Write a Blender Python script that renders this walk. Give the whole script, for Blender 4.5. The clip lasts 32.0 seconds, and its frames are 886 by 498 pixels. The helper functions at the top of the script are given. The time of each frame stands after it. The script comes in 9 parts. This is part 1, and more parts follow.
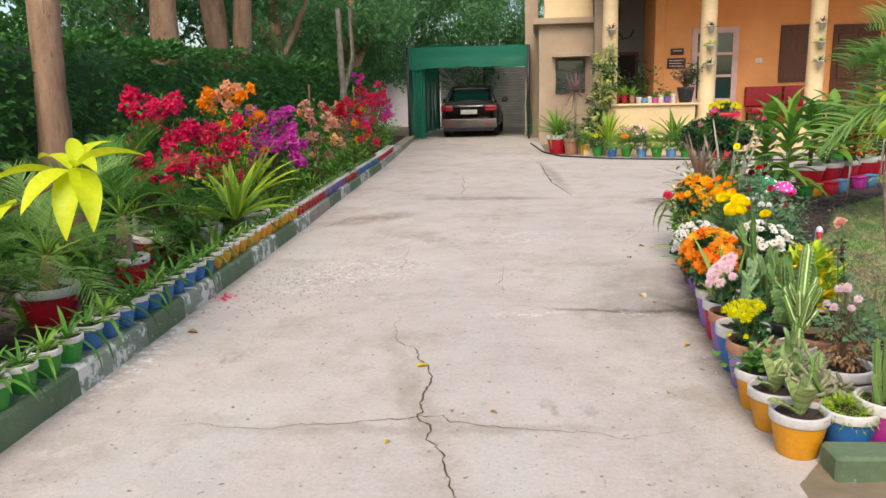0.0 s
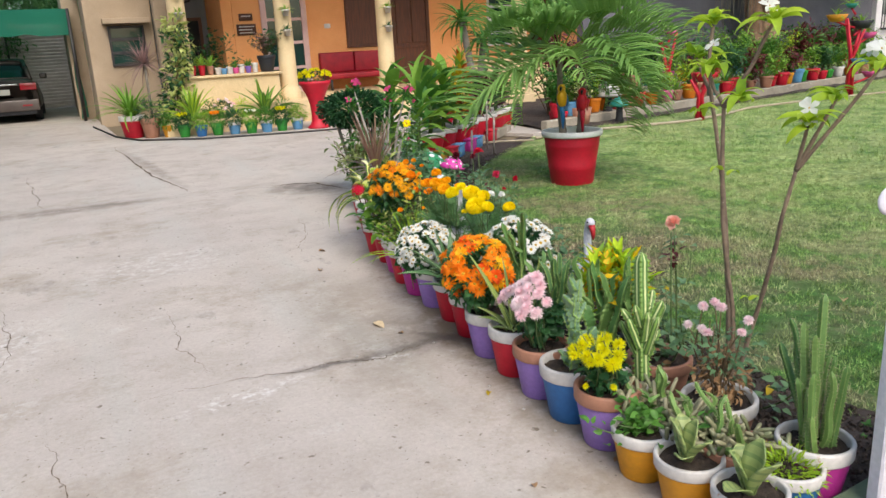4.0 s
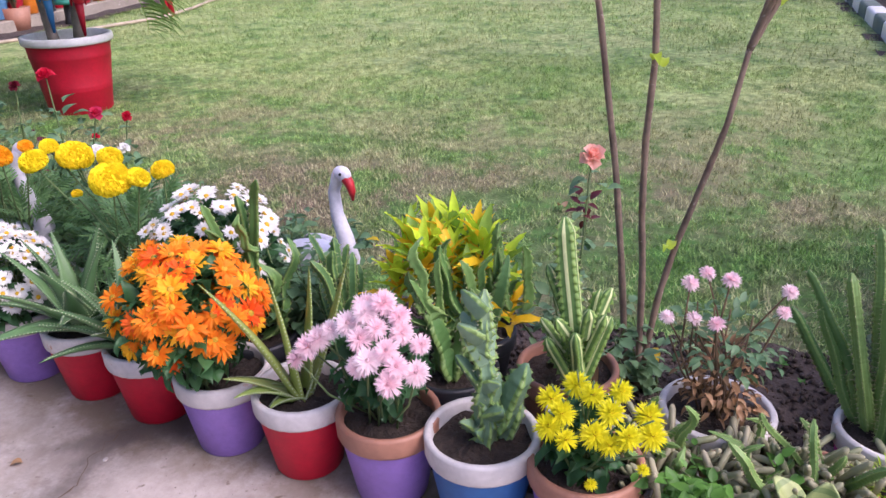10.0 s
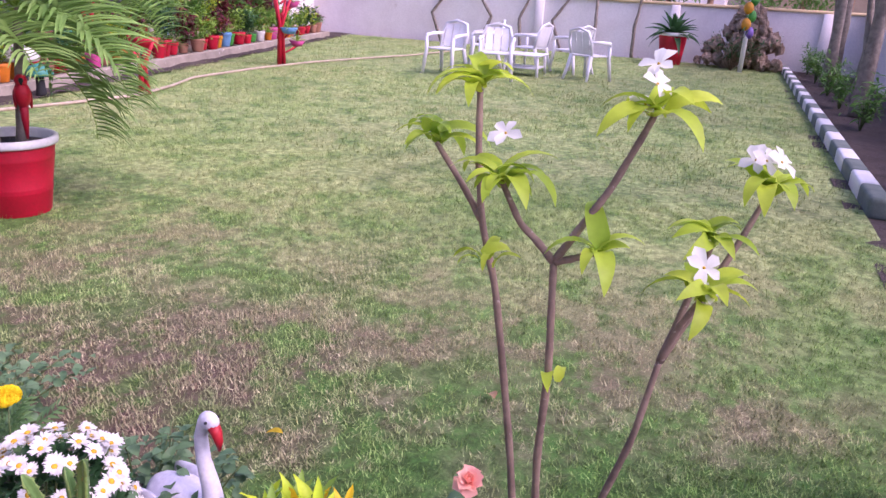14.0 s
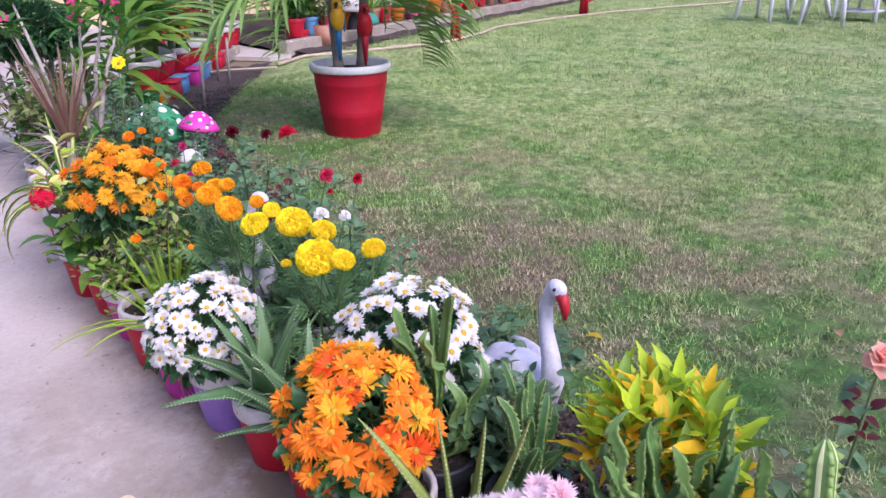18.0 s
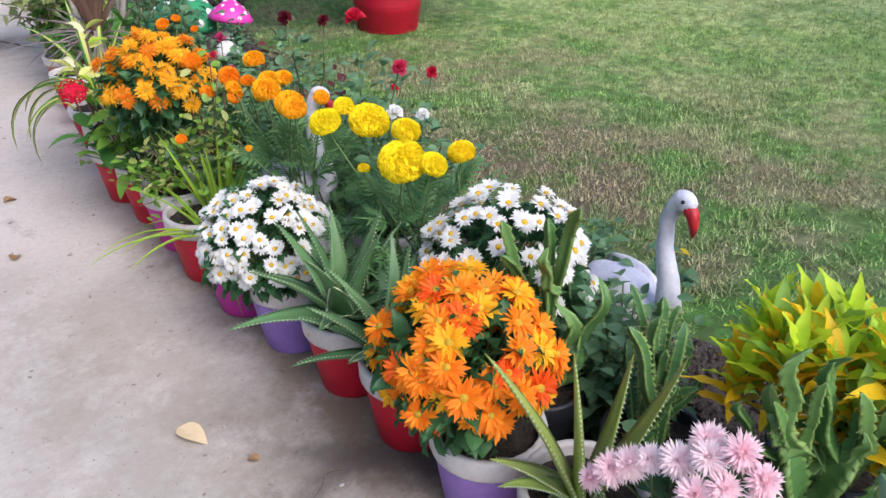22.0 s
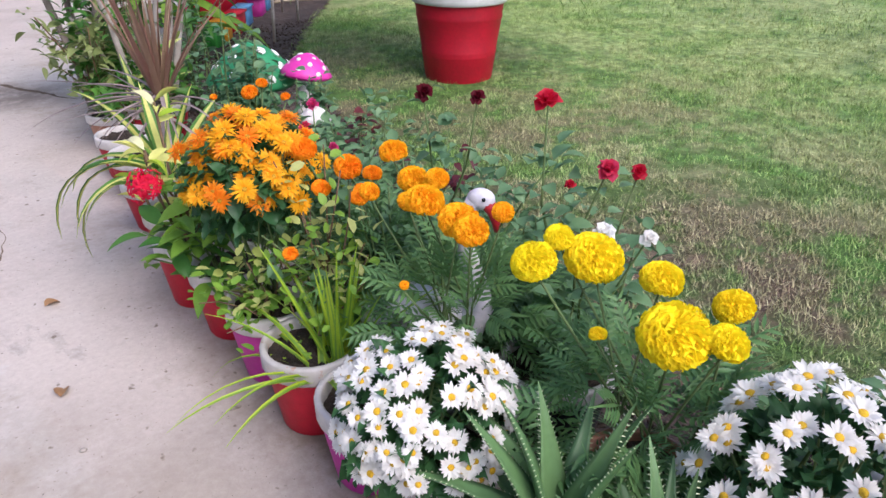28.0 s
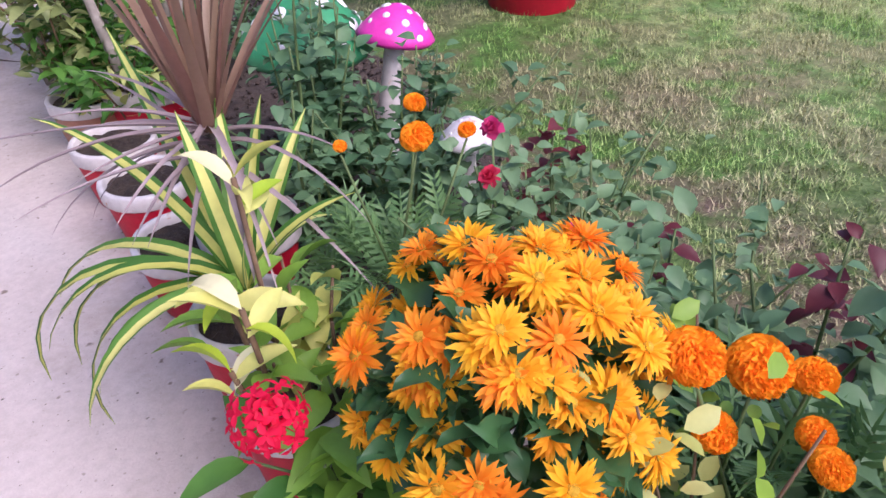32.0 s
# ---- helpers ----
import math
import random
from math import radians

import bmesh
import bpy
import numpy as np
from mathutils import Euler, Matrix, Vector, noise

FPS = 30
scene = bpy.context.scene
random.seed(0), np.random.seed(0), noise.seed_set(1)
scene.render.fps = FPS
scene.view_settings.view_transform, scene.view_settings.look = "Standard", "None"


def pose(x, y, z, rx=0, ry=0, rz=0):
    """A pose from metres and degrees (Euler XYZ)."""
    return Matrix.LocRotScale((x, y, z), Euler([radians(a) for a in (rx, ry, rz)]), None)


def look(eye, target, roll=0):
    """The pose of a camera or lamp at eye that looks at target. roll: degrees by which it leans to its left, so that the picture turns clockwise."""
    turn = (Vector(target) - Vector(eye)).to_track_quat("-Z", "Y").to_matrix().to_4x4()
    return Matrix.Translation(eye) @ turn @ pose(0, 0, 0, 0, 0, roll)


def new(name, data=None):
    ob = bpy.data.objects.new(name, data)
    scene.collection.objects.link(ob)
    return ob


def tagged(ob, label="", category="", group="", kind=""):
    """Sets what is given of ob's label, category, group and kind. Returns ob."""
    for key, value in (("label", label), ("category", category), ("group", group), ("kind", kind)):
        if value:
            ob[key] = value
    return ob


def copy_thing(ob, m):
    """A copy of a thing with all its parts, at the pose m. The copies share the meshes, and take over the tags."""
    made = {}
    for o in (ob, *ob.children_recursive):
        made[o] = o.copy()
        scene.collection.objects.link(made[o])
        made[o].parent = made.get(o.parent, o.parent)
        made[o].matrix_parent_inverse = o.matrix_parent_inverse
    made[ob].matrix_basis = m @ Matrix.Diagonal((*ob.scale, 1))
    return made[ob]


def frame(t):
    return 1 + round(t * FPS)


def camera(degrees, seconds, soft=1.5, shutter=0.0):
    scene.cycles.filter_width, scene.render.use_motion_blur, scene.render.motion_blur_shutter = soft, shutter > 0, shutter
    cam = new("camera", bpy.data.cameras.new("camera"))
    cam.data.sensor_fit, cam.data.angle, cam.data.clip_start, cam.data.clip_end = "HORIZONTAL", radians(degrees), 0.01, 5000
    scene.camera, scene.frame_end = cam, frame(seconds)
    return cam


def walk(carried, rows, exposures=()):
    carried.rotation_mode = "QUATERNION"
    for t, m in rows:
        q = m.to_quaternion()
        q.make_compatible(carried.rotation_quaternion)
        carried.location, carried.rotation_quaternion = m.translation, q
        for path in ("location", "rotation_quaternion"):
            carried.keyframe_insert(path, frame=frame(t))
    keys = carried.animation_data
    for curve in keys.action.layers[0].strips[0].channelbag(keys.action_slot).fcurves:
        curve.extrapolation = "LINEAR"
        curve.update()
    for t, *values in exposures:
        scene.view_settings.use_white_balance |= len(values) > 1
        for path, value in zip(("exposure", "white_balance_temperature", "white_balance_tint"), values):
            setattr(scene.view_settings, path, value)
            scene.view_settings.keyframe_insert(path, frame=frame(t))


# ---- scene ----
cam = camera(61.2, 32.0)
PATH = [
    (0, (0.702, 0.208, 1.375), (0.454, 2.15, 0.969), -1.4),
    (0.5, (0.678, 0.416, 1.366), (0.511, 2.36, 0.93), -1.8),
    (1, (0.691, 0.664, 1.373), (0.622, 2.614, 0.931), -1.7),
    (1.5, (0.708, 0.867, 1.366), (0.805, 2.806, 0.884), -2.0),
    (2, (0.638, 1.111, 1.34), (0.941, 3.004, 0.77), -3.2),
    (2.5, (0.535, 1.305, 1.321), (0.973, 3.151, 0.69), -4.5),
    (3, (0.45, 1.504, 1.31), (1.01, 3.317, 0.679), -4.4),
    (3.5, (0.325, 1.64, 1.343), (1.025, 3.409, 0.727), -3.4),
    (4, (0.111, 1.667, 1.449), (0.945, 3.406, 0.919), -3.0),
    (4.5, (-0.062, 1.639, 1.529), (0.847, 3.365, 1.088), -2.6),
    (6.5, (-0.116, 2.054, 1.437), (1.058, 3.592, 0.931), -1.4),
    (7, (-0.035, 2.316, 1.381), (1.268, 3.725, 0.817), -1.1),
    (7.5, (0.011, 2.579, 1.355), (1.437, 3.842, 0.747), -1.2),
    (8, (0.056, 2.808, 1.328), (1.551, 3.984, 0.708), -0.9),
    (8.5, (0.153, 3.04, 1.306), (1.671, 4.182, 0.68), -0.8),
    (9, (0.24, 3.23, 1.287), (1.775, 4.331, 0.63), 0.0),
    (9.5, (0.349, 3.398, 1.291), (1.97, 4.327, 0.576), -1.2),
    (10, (0.44, 3.479, 1.266), (2.141, 4.137, 0.445), -1.5),
    (10.5, (0.62, 3.476, 1.246), (2.279, 4.017, 0.268), -0.7),
    (11, (0.782, 3.431, 1.253), (2.38, 3.933, 0.16), 0.7),
    (11.5, (0.856, 3.451, 1.246), (2.395, 4.034, 0.11), 2.4),
    (12, (0.863, 3.492, 1.245), (2.332, 4.269, 0.131), 2.3),
    (12.5, (0.873, 3.505, 1.318), (2.331, 4.389, 0.272), 1.4),
    (13, (0.869, 3.465, 1.459), (2.501, 4.212, 0.578), 1.6),
    (13.5, (0.903, 3.426, 1.57), (2.652, 4.058, 0.831), 2.8),
    (14, (0.903, 3.408, 1.646), (2.682, 4.042, 0.989), 3.4),
    (14.5, (0.879, 3.437, 1.665), (2.647, 4.143, 1.049), 4.0),
    (15, (0.838, 3.486, 1.651), (2.547, 4.34, 1.061), 4.1),
    (15.5, (0.807, 3.541, 1.644), (2.445, 4.54, 1.08), 4.1),
    (17.5, (0.821, 3.585, 1.488), (2.211, 4.841, 0.788), 0.6),
    (18, (0.803, 3.573, 1.39), (2.181, 4.804, 0.626), 0.0),
    (18.5, (0.772, 3.543, 1.292), (2.151, 4.735, 0.469), -0.6),
    (19, (0.764, 3.508, 1.239), (2.149, 4.647, 0.351), -1.3),
    (19.5, (0.757, 3.478, 1.213), (2.147, 4.566, 0.271), -1.7),
    (20, (0.741, 3.461, 1.186), (2.125, 4.516, 0.2), -1.9),
    (20.5, (0.75, 3.465, 1.184), (2.121, 4.506, 0.166), -1.6),
    (21, (0.767, 3.511, 1.199), (2.127, 4.551, 0.165), -0.4),
    (21.5, (0.798, 3.685, 1.244), (2.11, 4.82, 0.248), 0.4),
    (22, (0.833, 3.884, 1.284), (2.114, 5.062, 0.3), 0.3),
    (22.5, (0.873, 4.001, 1.32), (2.119, 5.181, 0.293), 0.0),
    (23, (0.989, 4.082, 1.322), (2.18, 5.283, 0.255), -1.3),
    (23.5, (1.079, 4.147, 1.347), (2.21, 5.368, 0.239), -1.5),
    (24, (1.106, 4.166, 1.39), (2.214, 5.517, 0.417), -1.9),
    (24.5, (1.064, 4.159, 1.49), (2.201, 5.584, 0.667), -2.2),
    (26.5, (0.981, 4.213, 1.478), (2.173, 5.701, 0.876), 0.4),
    (27, (1.053, 4.308, 1.388), (2.223, 5.779, 0.705), 0.9),
    (27.5, (1.062, 4.447, 1.308), (2.269, 5.826, 0.509), 0.7),
    (27.9, (1.036, 4.592, 1.249), (2.306, 5.851, 0.352), 0.2),
    (28, (1.012, 4.615, 1.246), (2.299, 5.842, 0.33), 0.2),
    (28.5, (1.017, 4.75, 1.197), (2.331, 5.906, 0.229), -0.0),
    (29, (1.077, 4.917, 1.178), (2.389, 6.039, 0.169), -0.6),
    (29.5, (1.125, 5.064, 1.168), (2.443, 6.139, 0.116), -0.8),
    (30, (1.173, 5.201, 1.15), (2.497, 6.232, 0.061), -1.0),
    (30.5, (1.242, 5.393, 1.138), (2.593, 6.362, 0.025), -1.2),
    (31, (1.299, 5.536, 1.131), (2.645, 6.492, 0.003), -0.7),
    (31.5, (1.404, 5.691, 1.127), (2.689, 6.709, -0.018), -1.3),
    (32, (1.448, 5.836, 1.135), (2.7, 6.899, -0.006), -1.1),
]
EXPOSURES = [(0.0, 0.67, 6750, 9), (4.0, 0.6, 6480, 7), (7.0, 0.7, 6450, 11), (9.5, 0.88, 5950, 28), (11.0, 0.97, 6050, 40), (12.5, 0.97, 5750, 38), (13.2, 1.02, 5150, 62), (14.0, 0.97, 6000, 56), (15.0, 0.97, 6200, 46), (18.0, 0.82, 5650, 34), (20.0, 0.88, 5600, 25), (23.0, 0.72, 6050, 12), (27.0, 0.74, 5900, 17), (30.0, 0.9, 6250, 26), (32.0, 0.92, 5900, 34)]
walk(cam, [(t, look(eye, target, roll)) for t, eye, target, roll in PATH], EXPOSURES)

# ---- light ----
SUN_EL, SUN_ROT = 48.0, 186.0
world = bpy.data.worlds.new("sky")
scene.world = world
world.use_nodes = True
wn = world.node_tree.nodes
sky = wn.new("ShaderNodeTexSky")
sky.sky_type = "NISHITA"
sky.sun_disc = False
sky.sun_elevation, sky.sun_rotation = radians(SUN_EL), radians(SUN_ROT)
sky.air_density, sky.dust_density, sky.ozone_density = 1.0, 3.0, 1.0
wn["Background"].inputs["Strength"].default_value = 0.16
world.node_tree.links.new(sky.outputs["Color"], wn["Background"].inputs["Color"])
sun_data = bpy.data.lights.new("sun", "SUN")
sun_data.energy, sun_data.angle, sun_data.color = 1.5, radians(40), (1.0, 0.95, 0.88)
sun = new("sun", sun_data)
a_el, a_rot = radians(SUN_EL), radians(SUN_ROT)
sun.matrix_world = look((0, 0, 30), (-math.sin(a_rot) * math.cos(a_el) * 10, -math.cos(a_rot) * math.cos(a_el) * 10, 30 - math.sin(a_el) * 10))


# ---- materials ----
def hexc(h):
    v = [int(h[i:i + 2], 16) / 255 for i in (0, 2, 4)]
    return tuple(c / 12.92 if c < 0.04045 else ((c + 0.055) / 1.055) ** 2.4 for c in v) + (1.0,)


def node_mat(name):
    m = bpy.data.materials.new(name)
    m.use_nodes = True
    nt = m.node_tree
    return m, nt, nt.nodes["Principled BSDF"], lambda k, **kw: set_node(nt.nodes.new(k), kw)


def set_node(n, kw):
    for k, v in kw.items():
        n.inputs[k].default_value = v
    return n


def mixrgb(nt, fac, a, b, blend="MIX"):
    n = nt.nodes.new("ShaderNodeMix")
    n.data_type, n.blend_type = "RGBA", blend
    for sock, v in ((n.inputs[0], fac), (n.inputs[6], a), (n.inputs[7], b)):
        if isinstance(v, bpy.types.NodeSocket):
            nt.links.new(v, sock)
        else:
            sock.default_value = v
    return n.outputs[2]


def ramp(nt, src, lo, hi):
    n = nt.nodes.new("ShaderNodeMapRange")
    n.inputs[1].default_value, n.inputs[2].default_value = lo, hi
    nt.links.new(src, n.inputs[0])
    return n.outputs[0]


def coords(nt, scale=None):
    tc = nt.nodes.new("ShaderNodeTexCoord")
    if scale is None:
        return tc.outputs["Object"]
    mp = nt.nodes.new("ShaderNodeMapping")
    mp.inputs["Scale"].default_value = scale
    nt.links.new(tc.outputs["Object"], mp.inputs["Vector"])
    return mp.outputs["Vector"]


def noise_node(nt, vec, scale, detail=4, rough=0.6):
    n = nt.nodes.new("ShaderNodeTexNoise")
    n.inputs["Scale"].default_value, n.inputs["Detail"].default_value, n.inputs["Roughness"].default_value = scale, detail, rough
    nt.links.new(vec, n.inputs["Vector"])
    return n.outputs["Fac"]


def bump_node(nt, src, strength, dist, bsdf):
    b = nt.nodes.new("ShaderNodeBump")
    b.inputs["Strength"].default_value, b.inputs["Distance"].default_value = strength, dist
    nt.links.new(src, b.inputs["Height"])
    nt.links.new(b.outputs["Normal"], bsdf.inputs["Normal"])


def surface(name, col, col2=None, wear=None, rough=0.7, big=2.0, fine=60.0, bump=0.25, dist=0.004, metal=0.0, wear_at=0.62, stretch=None, rand=0.0):
    """A solid surface: col and col2 mixed by broad noise, wear in patches, fine relief."""
    m, nt, b, nd = node_mat(name)
    vec = coords(nt, stretch)
    if rand:
        oi = nt.nodes.new("ShaderNodeObjectInfo")
        vm = nt.nodes.new("ShaderNodeVectorMath")
        nt.links.new(vec, vm.inputs[0])
        sc = nt.nodes.new("ShaderNodeMath")
        sc.operation = "MULTIPLY"
        sc.inputs[1].default_value = 37.0
        nt.links.new(oi.outputs["Random"], sc.inputs[0])
        nt.links.new(sc.outputs[0], vm.inputs[1])
        vec = vm.outputs[0]
    n1, n2 = noise_node(nt, vec, big), noise_node(nt, vec, fine, 3)
    c2 = col2 or tuple(c * 0.75 for c in col[:3]) + (1,)
    c = mixrgb(nt, ramp(nt, n1, 0.35, 0.65), col, c2)
    c = mixrgb(nt, ramp(nt, n2, 0.3, 0.75), c, mixrgb(nt, 1.0, c, (0.82, 0.82, 0.82, 1), "MULTIPLY"))
    if wear:
        n3 = noise_node(nt, vec, big * 3.1, 6, 0.7)
        c = mixrgb(nt, ramp(nt, n3, wear_at, wear_at + 0.06), c, wear)
    if rand:
        hs = nt.nodes.new("ShaderNodeHueSaturation")
        nt.links.new(ramp(nt, oi.outputs["Random"], 0, 1), hs.inputs["Fac"])
        hs.inputs["Value"].default_value = 1.0 - rand
        nt.links.new(c, hs.inputs["Color"])
        c = hs.outputs[0]
    nt.links.new(c, b.inputs["Base Color"])
    b.inputs["Roughness"].default_value, b.inputs["Metallic"].default_value = rough, metal
    if bump:
        bump_node(nt, n2, bump, dist, b)
    return m


def leafy(name, a, b_, rough=0.45, trans=0.25, fine=40.0, bump=0.15, dim=0.8):
    """Leaf or petal: each island and object between two colours, light passes through."""
    m, nt, b, nd = node_mat(name)
    geo, oi = nt.nodes.new("ShaderNodeNewGeometry"), nt.nodes.new("ShaderNodeObjectInfo")
    add = nt.nodes.new("ShaderNodeMath")
    add.operation = "ADD"
    nt.links.new(geo.outputs["Random Per Island"], add.inputs[0])
    nt.links.new(oi.outputs["Random"], add.inputs[1])
    half = nt.nodes.new("ShaderNodeMath")
    half.operation = "MULTIPLY"
    half.inputs[1].default_value = 0.5
    nt.links.new(add.outputs[0], half.inputs[0])
    c = mixrgb(nt, ramp(nt, half.outputs[0], 0.1, 0.9), a, b_)
    n2 = noise_node(nt, coords(nt), fine, 3)
    c = mixrgb(nt, ramp(nt, n2, 0.3, 0.8), c, mixrgb(nt, 1.0, c, (dim, dim * 1.02, dim * 0.98, 1), "MULTIPLY"))
    nt.links.new(c, b.inputs["Base Color"])
    b.inputs["Roughness"].default_value = rough
    b.inputs["Specular IOR Level"].default_value = 0.35
    bump_node(nt, n2, bump, 0.002, b)
    tr = nt.nodes.new("ShaderNodeBsdfTranslucent")
    nt.links.new(c, tr.inputs["Color"])
    mx = nt.nodes.new("ShaderNodeMixShader")
    mx.inputs[0].default_value = trans
    nt.links.new(b.outputs[0], mx.inputs[1])
    nt.links.new(tr.outputs[0], mx.inputs[2])
    nt.links.new(mx.outputs[0], nt.nodes["Material Output"].inputs["Surface"])
    return m


def stroke(nt, p, q, width, ragged=0.12, scale=6.0, soft=0.6):
    """A ragged streak along the line p to q on the ground: 1 inside, 0 outside."""
    dx, dy = q[0] - p[0], q[1] - p[1]
    length = math.hypot(dx, dy)
    vec = coords(nt)
    wob = nt.nodes.new("ShaderNodeTexNoise")
    wob.inputs["Scale"].default_value, wob.inputs["Detail"].default_value, wob.inputs["Roughness"].default_value = scale, 5, 0.7
    nt.links.new(vec, wob.inputs["Vector"])
    sub = nt.nodes.new("ShaderNodeVectorMath")
    sub.operation = "MULTIPLY_ADD"
    nt.links.new(wob.outputs["Color"], sub.inputs[0])
    sub.inputs[1].default_value = (ragged * 2, ragged * 2, 0)
    nt.links.new(vec, sub.inputs[2])
    mp = nt.nodes.new("ShaderNodeMapping")
    mp.vector_type = "TEXTURE"
    mp.inputs["Location"].default_value = ((p[0] + q[0]) / 2 + ragged, (p[1] + q[1]) / 2 + ragged, 0)
    mp.inputs["Rotation"].default_value = (0, 0, math.atan2(dy, dx))
    mp.inputs["Scale"].default_value = (length / 2, width, 1)
    nt.links.new(sub.outputs[0], mp.inputs["Vector"])
    flat = nt.nodes.new("ShaderNodeVectorMath")
    flat.operation = "MULTIPLY"
    flat.inputs[1].default_value = (1, 1, 0)
    nt.links.new(mp.outputs[0], flat.inputs[0])
    ln = nt.nodes.new("ShaderNodeVectorMath")
    ln.operation = "LENGTH"
    nt.links.new(flat.outputs[0], ln.inputs[0])
    return ramp(nt, ln.outputs["Value"], 1.0, 1.0 - soft)


def times(nt, a, k):
    m = nt.nodes.new("ShaderNodeMath")
    m.operation = "MULTIPLY"
    nt.links.new(a, m.inputs[0])
    if isinstance(k, bpy.types.NodeSocket):
        nt.links.new(k, m.inputs[1])
    else:
        m.inputs[1].default_value = k
    return m.outputs[0]


def concrete_mat():
    m, nt, b, nd = node_mat("concrete")
    vec = coords(nt)
    n_big, n_mid, n_fine = noise_node(nt, vec, 0.35, 5), noise_node(nt, vec, 2.2, 6, 0.7), noise_node(nt, vec, 45, 4, 0.75)
    long_vec = coords(nt, (1.6, 0.25, 1.0))
    n_streak = noise_node(nt, long_vec, 1.1, 5)
    c = mixrgb(nt, ramp(nt, n_big, 0.35, 0.65), hexc("c2b8ae"), hexc("b4aaa2"))
    c = mixrgb(nt, ramp(nt, n_mid, 0.45, 0.75), c, hexc("a89d92"))
    c = mixrgb(nt, ramp(nt, n_streak, 0.5, 0.7), c, hexc("b8b3ab"))
    spots = noise_node(nt, vec, 9.0, 5, 0.8)
    c = mixrgb(nt, ramp(nt, spots, 0.62, 0.74), c, hexc("8a8176"))
    blot = noise_node(nt, vec, 0.9, 6, 0.8)
    c = mixrgb(nt, ramp(nt, blot, 0.52, 0.72), c, hexc("9c8f7f"))
    damp = noise_node(nt, coords(nt, (1.0, 0.55, 1.0)), 1.7, 7, 0.75)
    c = mixrgb(nt, ramp(nt, damp, 0.6, 0.72), c, hexc("877f78"))
    specks = noise_node(nt, vec, 26.0, 2, 0.5)
    c = mixrgb(nt, ramp(nt, specks, 0.68, 0.74), c, hexc("7a6f62"))
    pits = noise_node(nt, vec, 75.0, 2, 0.6)
    c = mixrgb(nt, ramp(nt, pits, 0.68, 0.74), c, hexc("6f675e"))
    pale = noise_node(nt, vec, 1.3, 7, 0.85)
    c = mixrgb(nt, ramp(nt, pale, 0.6, 0.68), c, hexc("c2bdb6"))
    c = mixrgb(nt, ramp(nt, n_fine, 0.35, 0.8), c, mixrgb(nt, 1.0, c, (0.8, 0.79, 0.78, 1), "MULTIPLY"))
    streak_noise = ramp(nt, noise_node(nt, vec, 5.0, 6, 0.75), 0.3, 0.55)
    # Dirt and damp at cracks and kerb; darker streaks along both pot rows.
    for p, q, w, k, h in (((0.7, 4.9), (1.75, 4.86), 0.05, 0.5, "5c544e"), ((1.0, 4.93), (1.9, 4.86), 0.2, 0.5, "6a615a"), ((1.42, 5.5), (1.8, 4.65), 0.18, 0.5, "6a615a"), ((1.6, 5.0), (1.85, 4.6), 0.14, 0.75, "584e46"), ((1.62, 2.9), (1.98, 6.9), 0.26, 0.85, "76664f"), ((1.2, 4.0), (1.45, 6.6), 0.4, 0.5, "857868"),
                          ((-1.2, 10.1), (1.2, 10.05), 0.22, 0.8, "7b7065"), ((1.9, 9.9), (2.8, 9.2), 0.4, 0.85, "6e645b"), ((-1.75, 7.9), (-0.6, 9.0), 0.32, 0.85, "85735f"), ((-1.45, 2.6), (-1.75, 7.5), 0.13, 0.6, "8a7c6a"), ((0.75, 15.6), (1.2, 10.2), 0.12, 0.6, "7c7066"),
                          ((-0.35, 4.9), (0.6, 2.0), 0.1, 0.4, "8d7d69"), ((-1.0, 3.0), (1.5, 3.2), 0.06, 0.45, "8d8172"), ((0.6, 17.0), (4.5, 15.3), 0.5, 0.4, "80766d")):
        c = mixrgb(nt, times(nt, times(nt, stroke(nt, p, q, w), streak_noise), k), c, hexc(h))
    # Darker cores of the crack stains; the last two run along the pot row.
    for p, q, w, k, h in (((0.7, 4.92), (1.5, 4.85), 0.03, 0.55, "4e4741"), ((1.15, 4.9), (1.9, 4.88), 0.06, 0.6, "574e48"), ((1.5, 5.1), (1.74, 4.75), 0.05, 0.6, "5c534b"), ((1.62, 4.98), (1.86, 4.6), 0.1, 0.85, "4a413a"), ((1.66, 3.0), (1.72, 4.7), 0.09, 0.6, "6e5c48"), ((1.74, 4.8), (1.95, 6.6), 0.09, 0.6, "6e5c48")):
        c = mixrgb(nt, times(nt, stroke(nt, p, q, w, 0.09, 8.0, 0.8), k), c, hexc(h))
    chalk = ramp(nt, noise_node(nt, vec, 14.0, 6, 0.8), 0.5, 0.6)
    for p, q, w, k in (((-1.35, 5.1), (-0.1, 6.6), 0.5, 0.8), ((-1.42, 2.6), (-1.55, 5.4), 0.1, 0.8), ((-0.2, 7.2), (1.2, 7.4), 0.5, 0.5), ((0.2, 4.7), (1.0, 4.85), 0.07, 0.8), ((1.05, 4.82), (1.45, 4.78), 0.05, 0.7), ((-1.38, 3.2), (-1.5, 4.6), 0.16, 0.9)):
        c = mixrgb(nt, times(nt, times(nt, stroke(nt, p, q, w), chalk), k), c, hexc("d3d0cc"))
    nt.links.new(c, b.inputs["Base Color"])
    b.inputs["Roughness"].default_value = 0.82
    add = mixrgb(nt, 0.35, n_fine, n_mid)
    bump_node(nt, add, 0.55, 0.008, b)
    return m


